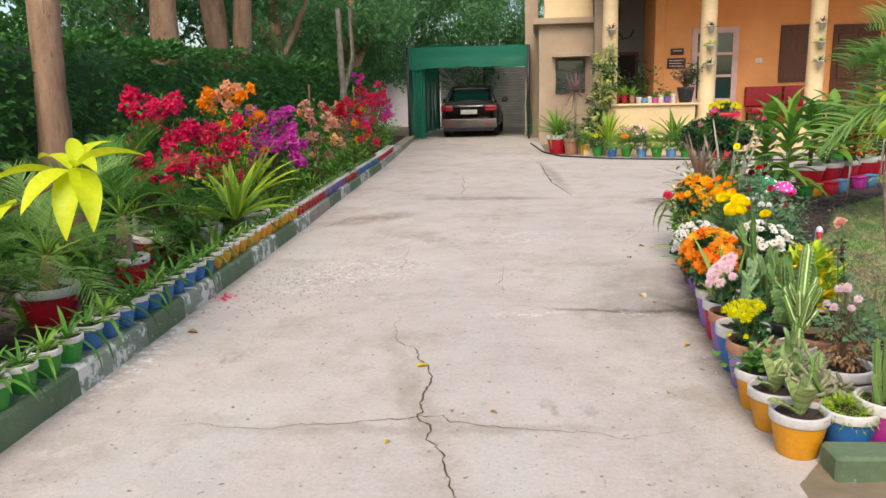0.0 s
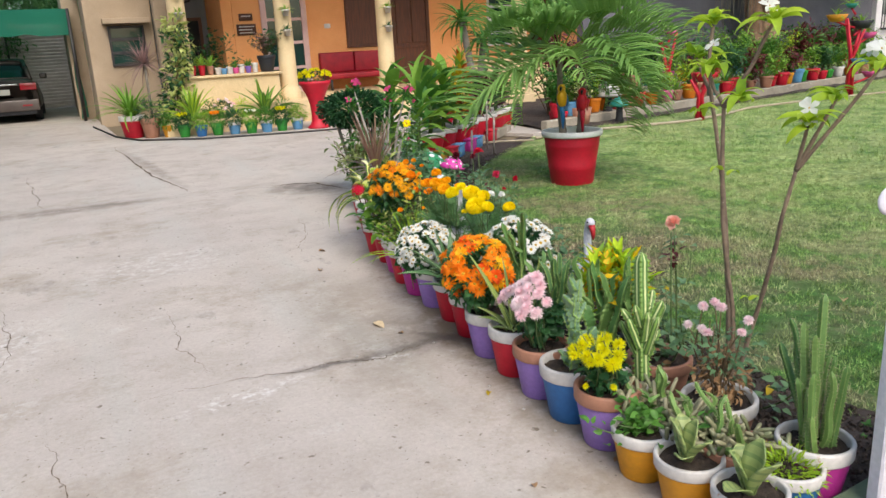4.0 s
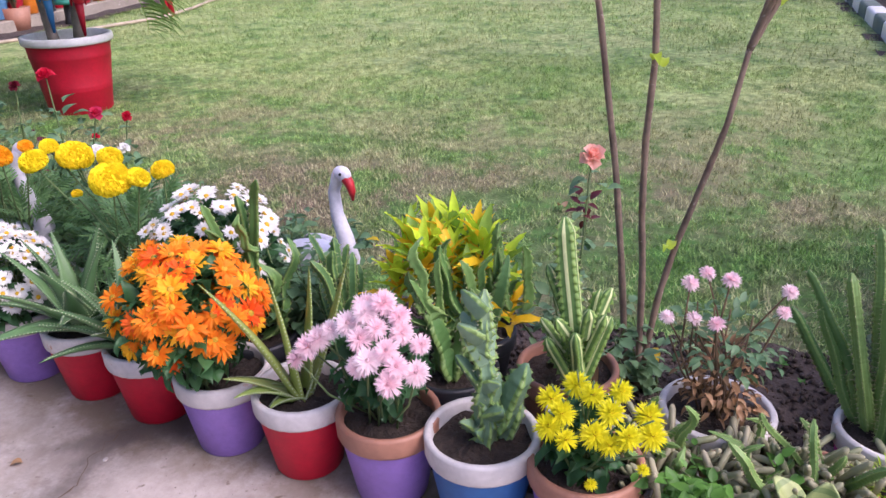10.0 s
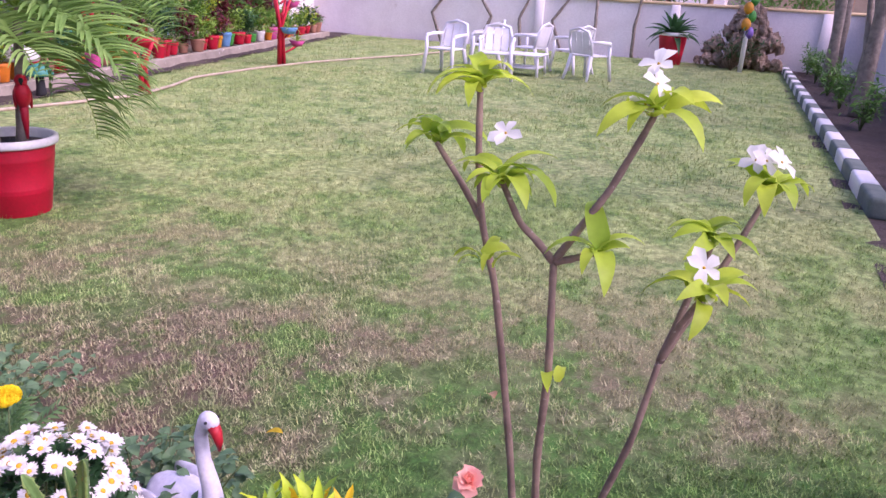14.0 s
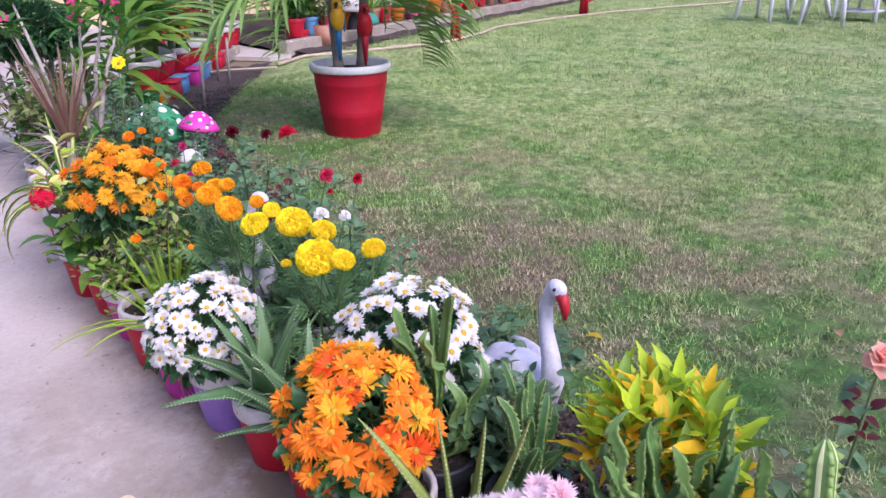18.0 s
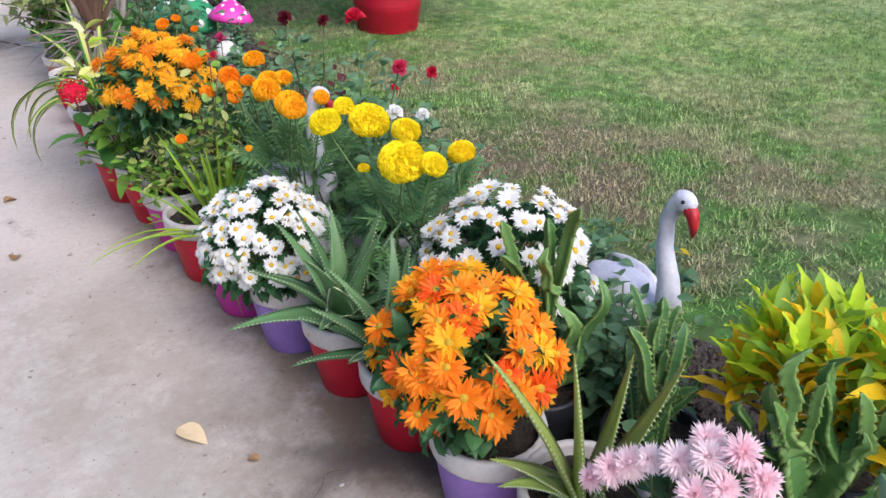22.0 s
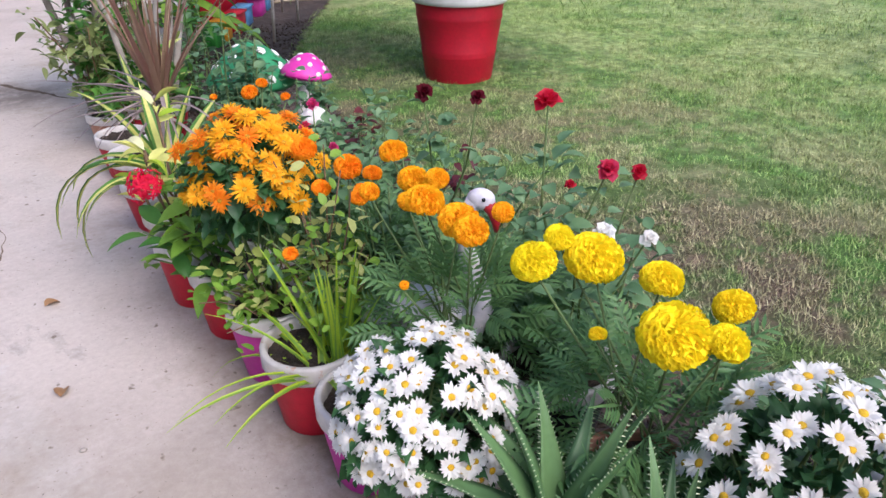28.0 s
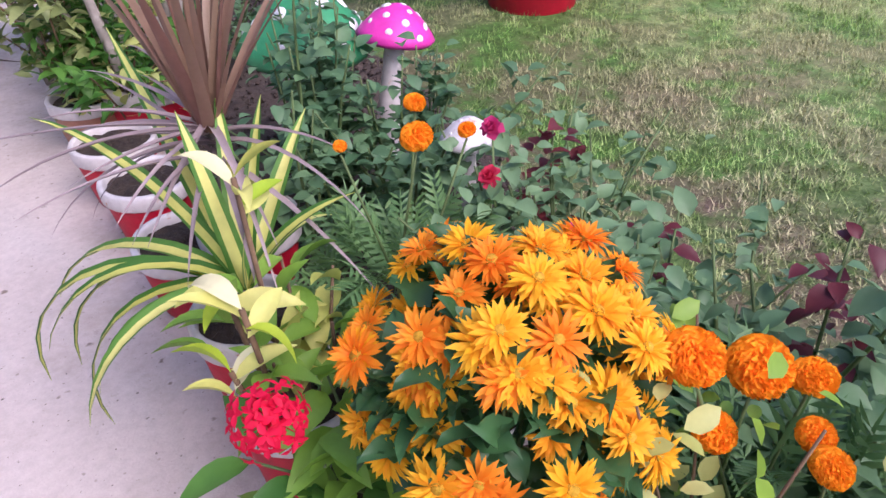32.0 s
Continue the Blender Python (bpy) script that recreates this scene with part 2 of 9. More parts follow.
def lawn_mat(name, dry, green, deep, soil):
    m, nt, b, nd = node_mat(name)
    vec = coords(nt)
    patch, mid, fine = noise_node(nt, vec, 0.42, 5, 0.65), noise_node(nt, vec, 2.4, 5, 0.7), noise_node(nt, vec, 70, 3)
    tuft = noise_node(nt, vec, 13.0, 4, 0.7)
    geo = nt.nodes.new("ShaderNodeNewGeometry")
    rnd = geo.outputs["Random Per Island"]
    c = mixrgb(nt, ramp(nt, rnd, 0, 1) if name == "grass_blade" else ramp(nt, tuft, 0.35, 0.65), green, deep)
    c = mixrgb(nt, ramp(nt, mid, 0.46, 0.6), c, mixrgb(nt, 0.7, c, dry))
    bare = ramp(nt, patch, 0.49, 0.55)
    worn = times(nt, bare, ramp(nt, mid, 0.44, 0.54))
    c = mixrgb(nt, worn, c, mixrgb(nt, ramp(nt, tuft, 0.4, 0.6), dry, soil))
    if name == "grass_blade":
        c = mixrgb(nt, times(nt, ramp(nt, rnd, 0.62, 0.64), ramp(nt, mid, 0.4, 0.56)), c, dry)
    for p, q, w, k in (((2.95, 5.6), (4.3, 5.95), 0.55, 0.95), ((3.1, 5.4), (3.3, 6.6), 0.4, 0.85), ((3.9, 5.1), (5.6, 5.6), 0.4, 0.75), ((6.2, 6.5), (8.6, 6.0), 0.8, 0.7), ((5.7, 3.6), (7.3, 2.5), 0.4, 0.95), ((3.7, 3.2), (4.1, 3.0), 0.2, 0.95), ((4.1, 3.85), (6.0, 3.7), 0.3, 0.75),
                       ((2.8, 4.6), (3.2, 5.2), 0.3, 0.9), ((3.5, 6.6), (4.1, 7.0), 0.3, 0.7), ((6.6, 2.7), (9.0, 2.5), 0.45, 0.9), ((3.6, 4.6), (4.4, 4.4), 0.3, 0.6), ((19.0, 3.0), (23.5, 5.0), 1.5, 0.8)):
        c = mixrgb(nt, times(nt, times(nt, stroke(nt, p, q, w, 0.35, 2.5, 0.9), ramp(nt, tuft, 0.38, 0.56)), k), c, mixrgb(nt, ramp(nt, fine, 0.4, 0.6), dry, soil))
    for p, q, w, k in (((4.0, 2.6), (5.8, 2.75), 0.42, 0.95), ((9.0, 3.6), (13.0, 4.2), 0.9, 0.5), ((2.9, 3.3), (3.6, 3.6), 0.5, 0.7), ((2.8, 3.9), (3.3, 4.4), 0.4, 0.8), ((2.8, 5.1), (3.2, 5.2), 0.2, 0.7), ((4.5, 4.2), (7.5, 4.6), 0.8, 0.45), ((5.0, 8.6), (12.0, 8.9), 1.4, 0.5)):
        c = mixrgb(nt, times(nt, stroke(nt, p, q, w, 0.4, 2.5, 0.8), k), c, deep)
    # Yellower mown grass past x 3.4; its far sheen is put into the colour.
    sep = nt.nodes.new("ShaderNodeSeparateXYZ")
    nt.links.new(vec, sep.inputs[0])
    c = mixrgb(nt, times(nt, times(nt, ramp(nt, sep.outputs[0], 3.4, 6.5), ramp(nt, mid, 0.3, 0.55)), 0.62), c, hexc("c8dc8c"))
    lush = ramp(nt, noise_node(nt, vec, 0.31, 3, 0.5), 0.56, 0.62)
    c = mixrgb(nt, times(nt, lush, 0.3), c, deep)
    c = mixrgb(nt, ramp(nt, tuft, 0.6, 0.42), c, mixrgb(nt, 1.0, c, (0.5, 0.53, 0.47, 1), "MULTIPLY"))
    c = mixrgb(nt, ramp(nt, fine, 0.35, 0.75), c, mixrgb(nt, 1.0, c, (0.62, 0.62, 0.58, 1), "MULTIPLY"))
    nt.links.new(c, b.inputs["Base Color"])
    b.inputs["Roughness"].default_value = 0.75
    b.inputs["Specular IOR Level"].default_value = 0.2
    bump_node(nt, fine, 0.6, 0.012, b)
    return m


def glass_mat(name, tint):
    m, nt, b, nd = node_mat(name)
    b.inputs["Base Color"].default_value = tint
    b.inputs["Roughness"].default_value = 0.06
    b.inputs["Specular IOR Level"].default_value = 0.7
    return m


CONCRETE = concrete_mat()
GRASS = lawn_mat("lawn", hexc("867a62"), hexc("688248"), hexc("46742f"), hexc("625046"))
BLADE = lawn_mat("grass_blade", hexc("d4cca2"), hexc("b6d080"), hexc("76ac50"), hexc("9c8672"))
SOIL = surface("garden_soil", hexc("4c4039"), hexc("3b312b"), rough=0.95, big=6, fine=40, bump=0.8, dist=0.02)
POTSOIL = surface("potting_soil", hexc("43362b"), hexc("2a211b"), wear=hexc("5d5136"), wear_at=0.66, rough=0.95, big=16, fine=90, bump=1.0, dist=0.015)
EARTH = surface("earth", hexc("8a7a66"), hexc("75674f"), rough=0.95, big=0.4, fine=20)
CRACK = surface("crack_shadow", hexc("6b5a48"), hexc("4f4234"), rough=0.95)
GRAVEL = surface("gravel", hexc("d2ccc4"), hexc("a49b90"), rough=0.9, big=30, rand=0.3)
PAINT = {}
for nm, h in dict(red="c60c2c", lilac="9a77c4", magenta="c9349b", blue="2f6fb0", yellow="d99413", green="2f8f2f", skyblue="6096c2", white="d9d3ce", terracotta="ad7a62", black="22242a", orange="d8790f", purple="7a5cad", teal="2a8a78", pink="cf4f8f").items():
    k = 0.0 if nm in ("black",) else 0.06
    PAINT[nm] = surface(nm + "_paint", hexc(h), tuple(c * 0.8 for c in hexc(h)[:3]) + (1,), wear=hexc("9a6a52") if nm not in ("white", "black") else hexc("b98d70"), wear_at=0.74 if nm != "white" else 0.62, rough=0.55, big=7, fine=50, bump=0.15, rand=0.12)
LEAF = leafy("leaf_green", hexc("66983f"), hexc("3d702c"), trans=0.35)
LEAF_DK = leafy("leaf_dark", hexc("437040"), hexc("2a5030"), trans=0.3)
HEDGE = leafy("hedge_leaf", hexc("6a9a4c"), hexc("447a38"), trans=0.35)
LEAF_LT = leafy("leaf_light", hexc("94b846"), hexc("72a03c"), trans=0.38)
LEAF_LIME = leafy("leaf_lime", hexc("c8dc40"), hexc("9cc034"), trans=0.45)
LEAF_YEL = leafy("leaf_yellow", hexc("e0c62a"), hexc("c9a722"), trans=0.35)
LEAF_LEMON = leafy("leaf_lemon", hexc("e6ea2c"), hexc("cfdc26"), trans=0.4)
LEAF_CREAM = leafy("leaf_cream", hexc("efeac6"), hexc("e0de9e"), trans=0.35)
LEAF_ROSE = leafy("rose_leaf", hexc("76976a"), hexc("4e7450"), trans=0.3)
LEAF_WINE = leafy("leaf_wine", hexc("6a2a2e"), hexc("4a1c24"))
LEAF_FERN = leafy("marigold_leaf", hexc("6f9458"), hexc("4f7a4c"), trans=0.3)
LEAF_BRONZE = leafy("leaf_bronze", hexc("9c7a78"), hexc("77605a"))
LEAF_ORANGE = leafy("leaf_orange", hexc("c46a1e"), hexc("a03c1c"))
ALOE = leafy("aloe_leaf", hexc("6c8c5a"), hexc("4e744a"), rough=0.4, trans=0.05)
ALOE_LT = leafy("aloe_light", hexc("a3b25e"), hexc("809a4c"), rough=0.4, trans=0.08, fine=55)
ALOE_EDGE = leafy("aloe_tooth", hexc("cdd8b4"), hexc("b6c79a"), trans=0.1)
CACTUS = leafy("cactus_green", hexc("7a9a52"), hexc("547c42"), trans=0.03, fine=70)
CACTUS_GREY = leafy("cactus_grey_green", hexc("86a07a"), hexc("628264"), trans=0.03, fine=50)
TWIG_GREY = leafy("succulent_dry_stem", hexc("a59a80"), hexc("7d8560"), trans=0.02, fine=60)
CACTUS_DK = leafy("cactus_dark", hexc("5c7f4c"), hexc("426a3c"), trans=0.03, fine=70)
CACTUS_CR = leafy("cactus_cream", hexc("e8ecb8"), hexc("d2dc94"), trans=0.05)
SPINE = surface("spine", hexc("c9bd98"), rough=0.8, bump=0)
STEM = surface("green_stem", hexc("5d7440"), hexc("4d5f34"), rough=0.7, big=12, fine=80)
BARK = surface("bark", hexc("a8876e"), hexc("85684f"), wear=hexc("5c4636"), wear_at=0.6, rough=0.95, big=6, fine=40, bump=0.9, dist=0.02, stretch=(1, 1, 0.3))
BARK_GREY = surface("grey_bark", hexc("8f8478"), hexc("6a6258"), wear=hexc("5a5048"), rough=0.9, big=9, fine=60, bump=0.5, dist=0.008)
BARK_BROWN = surface("frangipani_bark", hexc("8f7a66"), hexc("6f5d4e"), wear=hexc("a4988a"), rough=0.85, big=16, fine=90, bump=0.4)
TWIG = surface("twig", hexc("7a6247"), hexc("5e4a36"), rough=0.9, big=15, fine=80)
PETAL = {k: leafy(k + "_petal", hexc(a), hexc(b), rough=0.6, trans=0.5, fine=90, bump=0.05, dim=0.95) for k, a, b in (
    ("white", "fbf9f6", "f0edea"), ("yellow", "fff000", "fae000"), ("lemon", "f6ee10", "e6e20c"), ("gold", "ffd028", "ffbe14"), ("orange", "ffa81e", "ff8c10"), ("marigold", "ffb60c", "ffa204"), ("amber", "ffca2a", "ffb418"),
    ("pink", "fff2f4", "fde6ea"), ("blushpink", "ffeaee", "fbdae2"), ("rose", "e0405e", "c42a58"), ("salmon", "fcccb8", "f6aea0"), ("darkred", "7a1528", "5a0e1e"), ("red", "dc2444", "c01834"),
    ("magenta", "e654c4", "cc3cac"), ("crimson", "f03070", "da1c5a"), ("tangerine", "ffac28", "f89414"), ("apricot", "f4c08c", "eaae90"), ("fire", "fe7c20", "f86410"), ("ixora", "ee2450", "d6123e"), ("blush", "e6b49c", "d89a94"), ("hotpink", "e0508c", "cf3c78"))}
for k, a, b in (("yellow", "fff200", "ffe600"), ("goldenrod", "ffcc06", "ffba02"), ("deepgold", "ffb00c", "ffa002")):
    PETAL[k] = leafy(k + "_marigold_petal", hexc(a), hexc(b), rough=0.7, trans=0.42, fine=90, bump=0.03, dim=0.98)
CORE_Y = surface("flower_eye_yellow", hexc("d8b016"), hexc("b98c10"), rough=0.8, big=60, fine=300, bump=0.6)
CORE_G = surface("flower_eye_green", hexc("c8a020"), hexc("aa9018"), rough=0.8, big=60, fine=300, bump=0.6)
WHITE = surface("white_paint", hexc("e8e6e4"), hexc("d6d4d2"), rough=0.45, big=3, fine=40, bump=0.08)
GATE_WHITE = surface("gate_enamel", hexc("e6e2ea"), hexc("d8d4de"), wear=hexc("a89c9c"), wear_at=0.76, rough=0.35, big=4, fine=60, bump=0.06)
PLASTIC = surface("white_plastic", hexc("e9e8ea"), hexc("dcdade"), rough=0.4, big=4, fine=50, bump=0.03)
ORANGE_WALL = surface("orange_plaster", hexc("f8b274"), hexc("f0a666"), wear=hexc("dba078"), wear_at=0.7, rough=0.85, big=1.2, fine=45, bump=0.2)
CREAM_WALL = surface("cream_plaster", hexc("dcc49a"), hexc("cdb389"), wear=hexc("b89c78"), wear_at=0.72, rough=0.85, big=1.1, fine=45, bump=0.2)
BEIGE_WALL = surface("beige_plaster", hexc("b09c84"), hexc("9c8870"), rough=0.88, big=0.9, fine=40, bump=0.25)
GREY_WALL = surface("blue_grey_plaster", hexc("8d9092"), hexc("7b8084"), rough=0.88, big=0.9, fine=40)
WHITE_WALL = surface("whitewashed_wall", hexc("f0eaea"), hexc("e4dcdc"), wear=hexc("c4b8b2"), wear_at=0.68, rough=0.9, big=0.8, fine=35, bump=0.25)
DARK_WALL = surface("dark_grey_wall", hexc("6f6c72"), hexc("5e5b62"), rough=0.88, big=1.0, fine=40)
WOOD_DK = surface("brown_door_wood", hexc("6b3d22"), hexc("54301c"), rough=0.5, big=4, fine=60, stretch=(6, 6, 0.6))
WOOD_BOARD = surface("sign_wood", hexc("5a3420"), hexc("46281a"), rough=0.6, big=6, fine=60)
PINK_FRAME = surface("pale_pink_frame", hexc("e3c3bf"), hexc("d6b2ae"), rough=0.5, big=4, fine=50, bump=0.05)
DARK_GLASS = glass_mat("dark_green_glass", hexc("1d3a33"))
CAR_PAINT = surface("brown_car_paint", hexc("6e635f"), hexc("5e5552"), rough=0.25, metal=0.5, big=3, fine=200, bump=0.02)
CAR_GLASS = glass_mat("car_glass", hexc("12211f"))
RUBBER = surface("rubber", hexc("26262a"), hexc("1c1c20"), rough=0.8, big=10, fine=80)
TAIL_RED = glass_mat("tail_light_red", hexc("8f1420"))
CHROME = surface("chrome", hexc("c8c8c8"), rough=0.2, metal=1.0, bump=0.0)
PLATE = surface("number_plate", hexc("b9b9b0"), hexc("a8a8a0"), rough=0.5, bump=0.05)
NET = leafy("green_shade_net", hexc("2a8a70"), hexc("1f725c"), rough=0.8, trans=0.3, fine=160, bump=0.4)
nt = NET.node_tree
see, mxs = nt.nodes.new("ShaderNodeBsdfTransparent"), nt.nodes.new("ShaderNodeMixShader")
mxs.inputs[0].default_value = 0.1
nt.links.new(nt.nodes["Mix Shader"].outputs[0], mxs.inputs[1])
nt.links.new(see.outputs[0], mxs.inputs[2])
nt.links.new(mxs.outputs[0], nt.nodes["Material Output"].inputs["Surface"])
SHUTTER = surface("roller_shutter_paint", hexc("c4bfb6"), hexc("aba59a"), rough=0.55, big=2, fine=40, bump=0.1)
STEEL = surface("dark_steel", hexc("4a4846"), hexc("38363a"), rough=0.5, metal=0.6, big=5, fine=60)
SOFA_RED = surface("red_vinyl", hexc("a81426"), hexc("8f0f20"), rough=0.5, big=6, fine=80, bump=0.15)
HOSE = surface("garden_hose", hexc("b8a890"), hexc("a2937c"), rough=0.6, big=10, fine=60)
HOSE_DK = surface("black_hose", hexc("3a3634"), hexc("2c2a2a"), rough=0.6, big=10, fine=60)
ROCK = surface("rockery_stone", hexc("bba48e"), hexc("8d7868"), rough=0.95, big=9, fine=50, bump=0.8, dist=0.02, rand=0.35)
STONE_GREY = surface("grey_kerb_paint", hexc("6d7a70"), hexc("5f6b62"), rough=0.85, big=5, fine=50)
KERB_GREEN = surface("green_kerb_paint", hexc("66785a"), hexc("586a4e"), wear=hexc("b4b4a8"), wear_at=0.62, rough=0.85, big=4, fine=50)
KERB_PEEL = surface("peeling_white_kerb", hexc("8c9684"), hexc("6f7d68"), wear=hexc("d2d0ca"), wear_at=0.5, rough=0.9, big=3, fine=50)
KERB_RAW = surface("bare_kerb_cement", hexc("a49a8a"), hexc("8c8374"), wear=hexc("cfc9be"), wear_at=0.62, rough=0.92, big=3, fine=50, bump=0.4)
GOOSE_WHITE = surface("goose_white_paint", hexc("dedce2"), hexc("cfccd6"), wear=hexc("aaa49e"), wear_at=0.72, rough=0.5, big=10, fine=80, bump=0.12)
GOOSE_RED = surface("goose_red_paint", hexc("c0242c"), hexc("a81c26"), rough=0.5, big=10, fine=80)
MUSH_PINK = surface("mushroom_pink_paint", hexc("d83aa0"), hexc("c42e90"), rough=0.5, big=6, fine=60, bump=0.1)
MUSH_GREEN = surface("mushroom_green_paint", hexc("2f8f5c"), hexc("267a4c"), rough=0.5, big=6, fine=60, bump=0.1)
LEAF_PALE = leafy("pale_dry_leaf", hexc("e0cba4"), hexc("d2b48c"), trans=0.1)
DRY_LEAF = leafy("dry_leaf", hexc("b08a62"), hexc("8f6b48"), trans=0.1)
FROST = leafy("grey_shrub_leaf", hexc("9aa56a"), hexc("7d8a4e"), trans=0.3)
TREE_LEAF = leafy("tree_leaf", hexc("6a9a5a"), hexc("457848"), trans=0.45)
LEAF_VAR = leafy("leaf_variegated", hexc("d2d48c"), hexc("adba62"), trans=0.35)
LEAF_CROTON = leafy("croton_leaf", hexc("daf038"), hexc("a2d22c"), trans=0.4)
LEAF_GOLD = leafy("croton_gold_leaf", hexc("ffd41c"), hexc("f8bc14"), trans=0.35)
LEAF_BUTTER = leafy("leaf_butter", hexc("e2e088"), hexc("ccd066"), trans=0.35)
LEAF_MAUVE = leafy("cordyline_withered_leaf", hexc("b3a2a0"), hexc("8f7f80"), trans=0.3)
LEAF_CORDYLINE = leafy("cordyline_leaf", hexc("a08c70"), hexc("8a5c54"), trans=0.3)
LEAF_PALM = leafy("palm_leaf", hexc("a2c470"), hexc("7ca658"), trans=0.45)
BARK_PALE = surface("pale_grey_stem", hexc("b3aaa0"), hexc("8f877d"), rough=0.8, big=14, fine=80, bump=0.2)
SANSE = leafy("sansevieria_leaf", hexc("a9b274"), hexc("86985c"), rough=0.45, trans=0.08, fine=60)
SANSE_DK = leafy("sansevieria_band", hexc("84965e"), hexc("6f8650"), rough=0.45, trans=0.05, fine=60)
CACTUS_RIM = leafy("cactus_edge", hexc("8fa860"), hexc("769650"), trans=0.05, fine=70)
CACTUS_CR2 = leafy("euphorbia_edge", hexc("9ab862"), hexc("82a450"), trans=0.05, fine=70)
PARROT_Y = surface("parrot_yellow", hexc("f2b81c"), hexc("e0a010"), rough=0.5, big=9, fine=60, bump=0.1)
PARROT_R = surface("parrot_red", hexc("d81c34"), hexc("c01428"), rough=0.5, big=9, fine=60, bump=0.1)
PARROT_B = surface("parrot_blue", hexc("2f80b8"), hexc("24689c"), rough=0.5, big=9, fine=60, bump=0.1)


# ---- mesh helpers ----
class Buf:
    """Gathers vertices and faces with material slots, then becomes one mesh."""

    def __init__(self):
        self.v, self.f, self.n = [], [], 0

    def add(self, vf, slot=0):
        v, faces = vf
        v = np.asarray(v, float)
        if not isinstance(faces, list):
            faces = [faces]
        for f in faces:
            f = np.asarray(f, int)
            if len(f):
                self.f.append((f + self.n, slot))
        self.v.append(v)
        self.n += len(v)
        return self

    def mesh(self, name, mats, smooth=True):
        me = bpy.data.meshes.new(name)
        v = np.concatenate(self.v)
        loops = np.concatenate([f.ravel() for f, _ in self.f])
        totals = np.concatenate([np.full(len(f), f.shape[1]) for f, _ in self.f])
        slots = np.concatenate([np.full(len(f), s) for f, s in self.f])
        me.vertices.add(len(v))
        me.vertices.foreach_set("co", v.ravel())
        me.loops.add(len(loops))
        me.loops.foreach_set("vertex_index", loops)
        me.polygons.add(len(totals))
        me.polygons.foreach_set("loop_start", np.concatenate([[0], np.cumsum(totals)[:-1]]))
        me.polygons.foreach_set("loop_total", totals)
        me.polygons.foreach_set("material_index", slots)
        me.polygons.foreach_set("use_smooth", np.full(len(totals), smooth))
        for m in (mats if isinstance(mats, (list, tuple)) else [mats]):
            me.materials.append(m)
        me.update(calc_edges=True)
        me.validate()
        return me


def grid_faces(rows, cols, wrap=False):
    i, j = np.meshgrid(np.arange(rows - 1), np.arange(cols if wrap else cols - 1), indexing="ij")
    i, j = i.ravel(), j.ravel()
    k = (j + 1) % cols
    return np.stack([i * cols + j, i * cols + k, (i + 1) * cols + k, (i + 1) * cols + j], 1)


def lathe(profile, seg=20):
    a = np.linspace(0, 2 * math.pi, seg, endpoint=False)
    p = np.asarray(profile, float)
    r = np.maximum(p[:, 0], 1e-4)
    v = np.stack([r[:, None] * np.cos(a), r[:, None] * np.sin(a), np.repeat(p[:, 1:2], seg, 1)], 2).reshape(-1, 3)
    return v, grid_faces(len(p), seg, True)


def tube(points, radii, seg=6, star=None):
    """A tube along points; star scales the radius round the section (ribs)."""
    p = np.asarray(points, float)
    n = len(p)
    r = np.broadcast_to(np.asarray(radii, float), (n,))
    t = np.gradient(p, axis=0)
    t /= np.linalg.norm(t, axis=1)[:, None] + 1e-9
    ref = np.where(np.abs(t[:, 2:3]) > 0.9, [[1.0, 0, 0]], [[0, 0, 1.0]])
    if np.ptp((np.abs(t[:, 2]) > 0.9).astype(int)):
        ref = np.repeat([[0.83, 0.55, 0.05]], n, 0)
    u = np.cross(t, ref)
    u /= np.linalg.norm(u, axis=1)[:, None] + 1e-9
    w = np.cross(t, u)
    a = np.linspace(0, 2 * math.pi, seg, endpoint=False)
    k = np.ones(seg) if star is None else np.asarray(star)
    v = p[:, None] + r[:, None, None] * k[None, :, None] * (np.cos(a)[None, :, None] * u[:, None] + np.sin(a)[None, :, None] * w[:, None])
    v = v.reshape(-1, 3)
    v = np.concatenate([v, p[:1], p[-1:]])
    j = np.arange(seg)
    f = grid_faces(n, seg, True)
    c0 = np.stack([np.full(seg, n * seg), (j + 1) % seg, j], 1)
    c1 = np.stack([np.full(seg, n * seg + 1), (n - 1) * seg + j, (n - 1) * seg + (j + 1) % seg], 1)
    return v, [f, c0, c1]


def from_bm(bm):
    bm.verts.index_update()
    v = np.array([x.co[:] for x in bm.verts])
    by = {}
    for f in bm.faces:
        by.setdefault(len(f.verts), []).append([x.index for x in f.verts])
    bm.free()
    return v, [np.array(x) for x in by.values()]


def block(x0, y0, z0, x1, y1, z1, bevel=0.01, seg=1):
    bm = bmesh.new()
    bmesh.ops.create_cube(bm, size=1.0, matrix=Matrix.Translation(((x0 + x1) / 2, (y0 + y1) / 2, (z0 + z1) / 2)) @ Matrix.Diagonal((x1 - x0, y1 - y0, z1 - z0, 1)))
    if bevel:
        bmesh.ops.bevel(bm, geom=bm.edges[:], offset=bevel, segments=seg, affect="EDGES", profile=0.7)
    return from_bm(bm)


def moved(vf, m):
    v, f = vf
    a = np.array(m)
    return v @ a[:3, :3].T + a[:3, 3], f


def prism(poly, z0, z1, bevel=0.0):
    """A slab over a polygon."""
    bm = bmesh.new()
    face = bm.faces.new([bm.verts.new((x, y, z0)) for x, y in poly])
    up = bmesh.ops.extrude_face_region(bm, geom=[face])
    bmesh.ops.translate(bm, verts=[g for g in up["geom"] if isinstance(g, bmesh.types.BMVert)], vec=(0, 0, z1 - z0))
    bmesh.ops.recalc_face_normals(bm, faces=bm.faces[:])
    if bevel:
        bmesh.ops.bevel(bm, geom=bm.edges[:], offset=bevel, segments=1, affect="EDGES")
    return from_bm(bm)


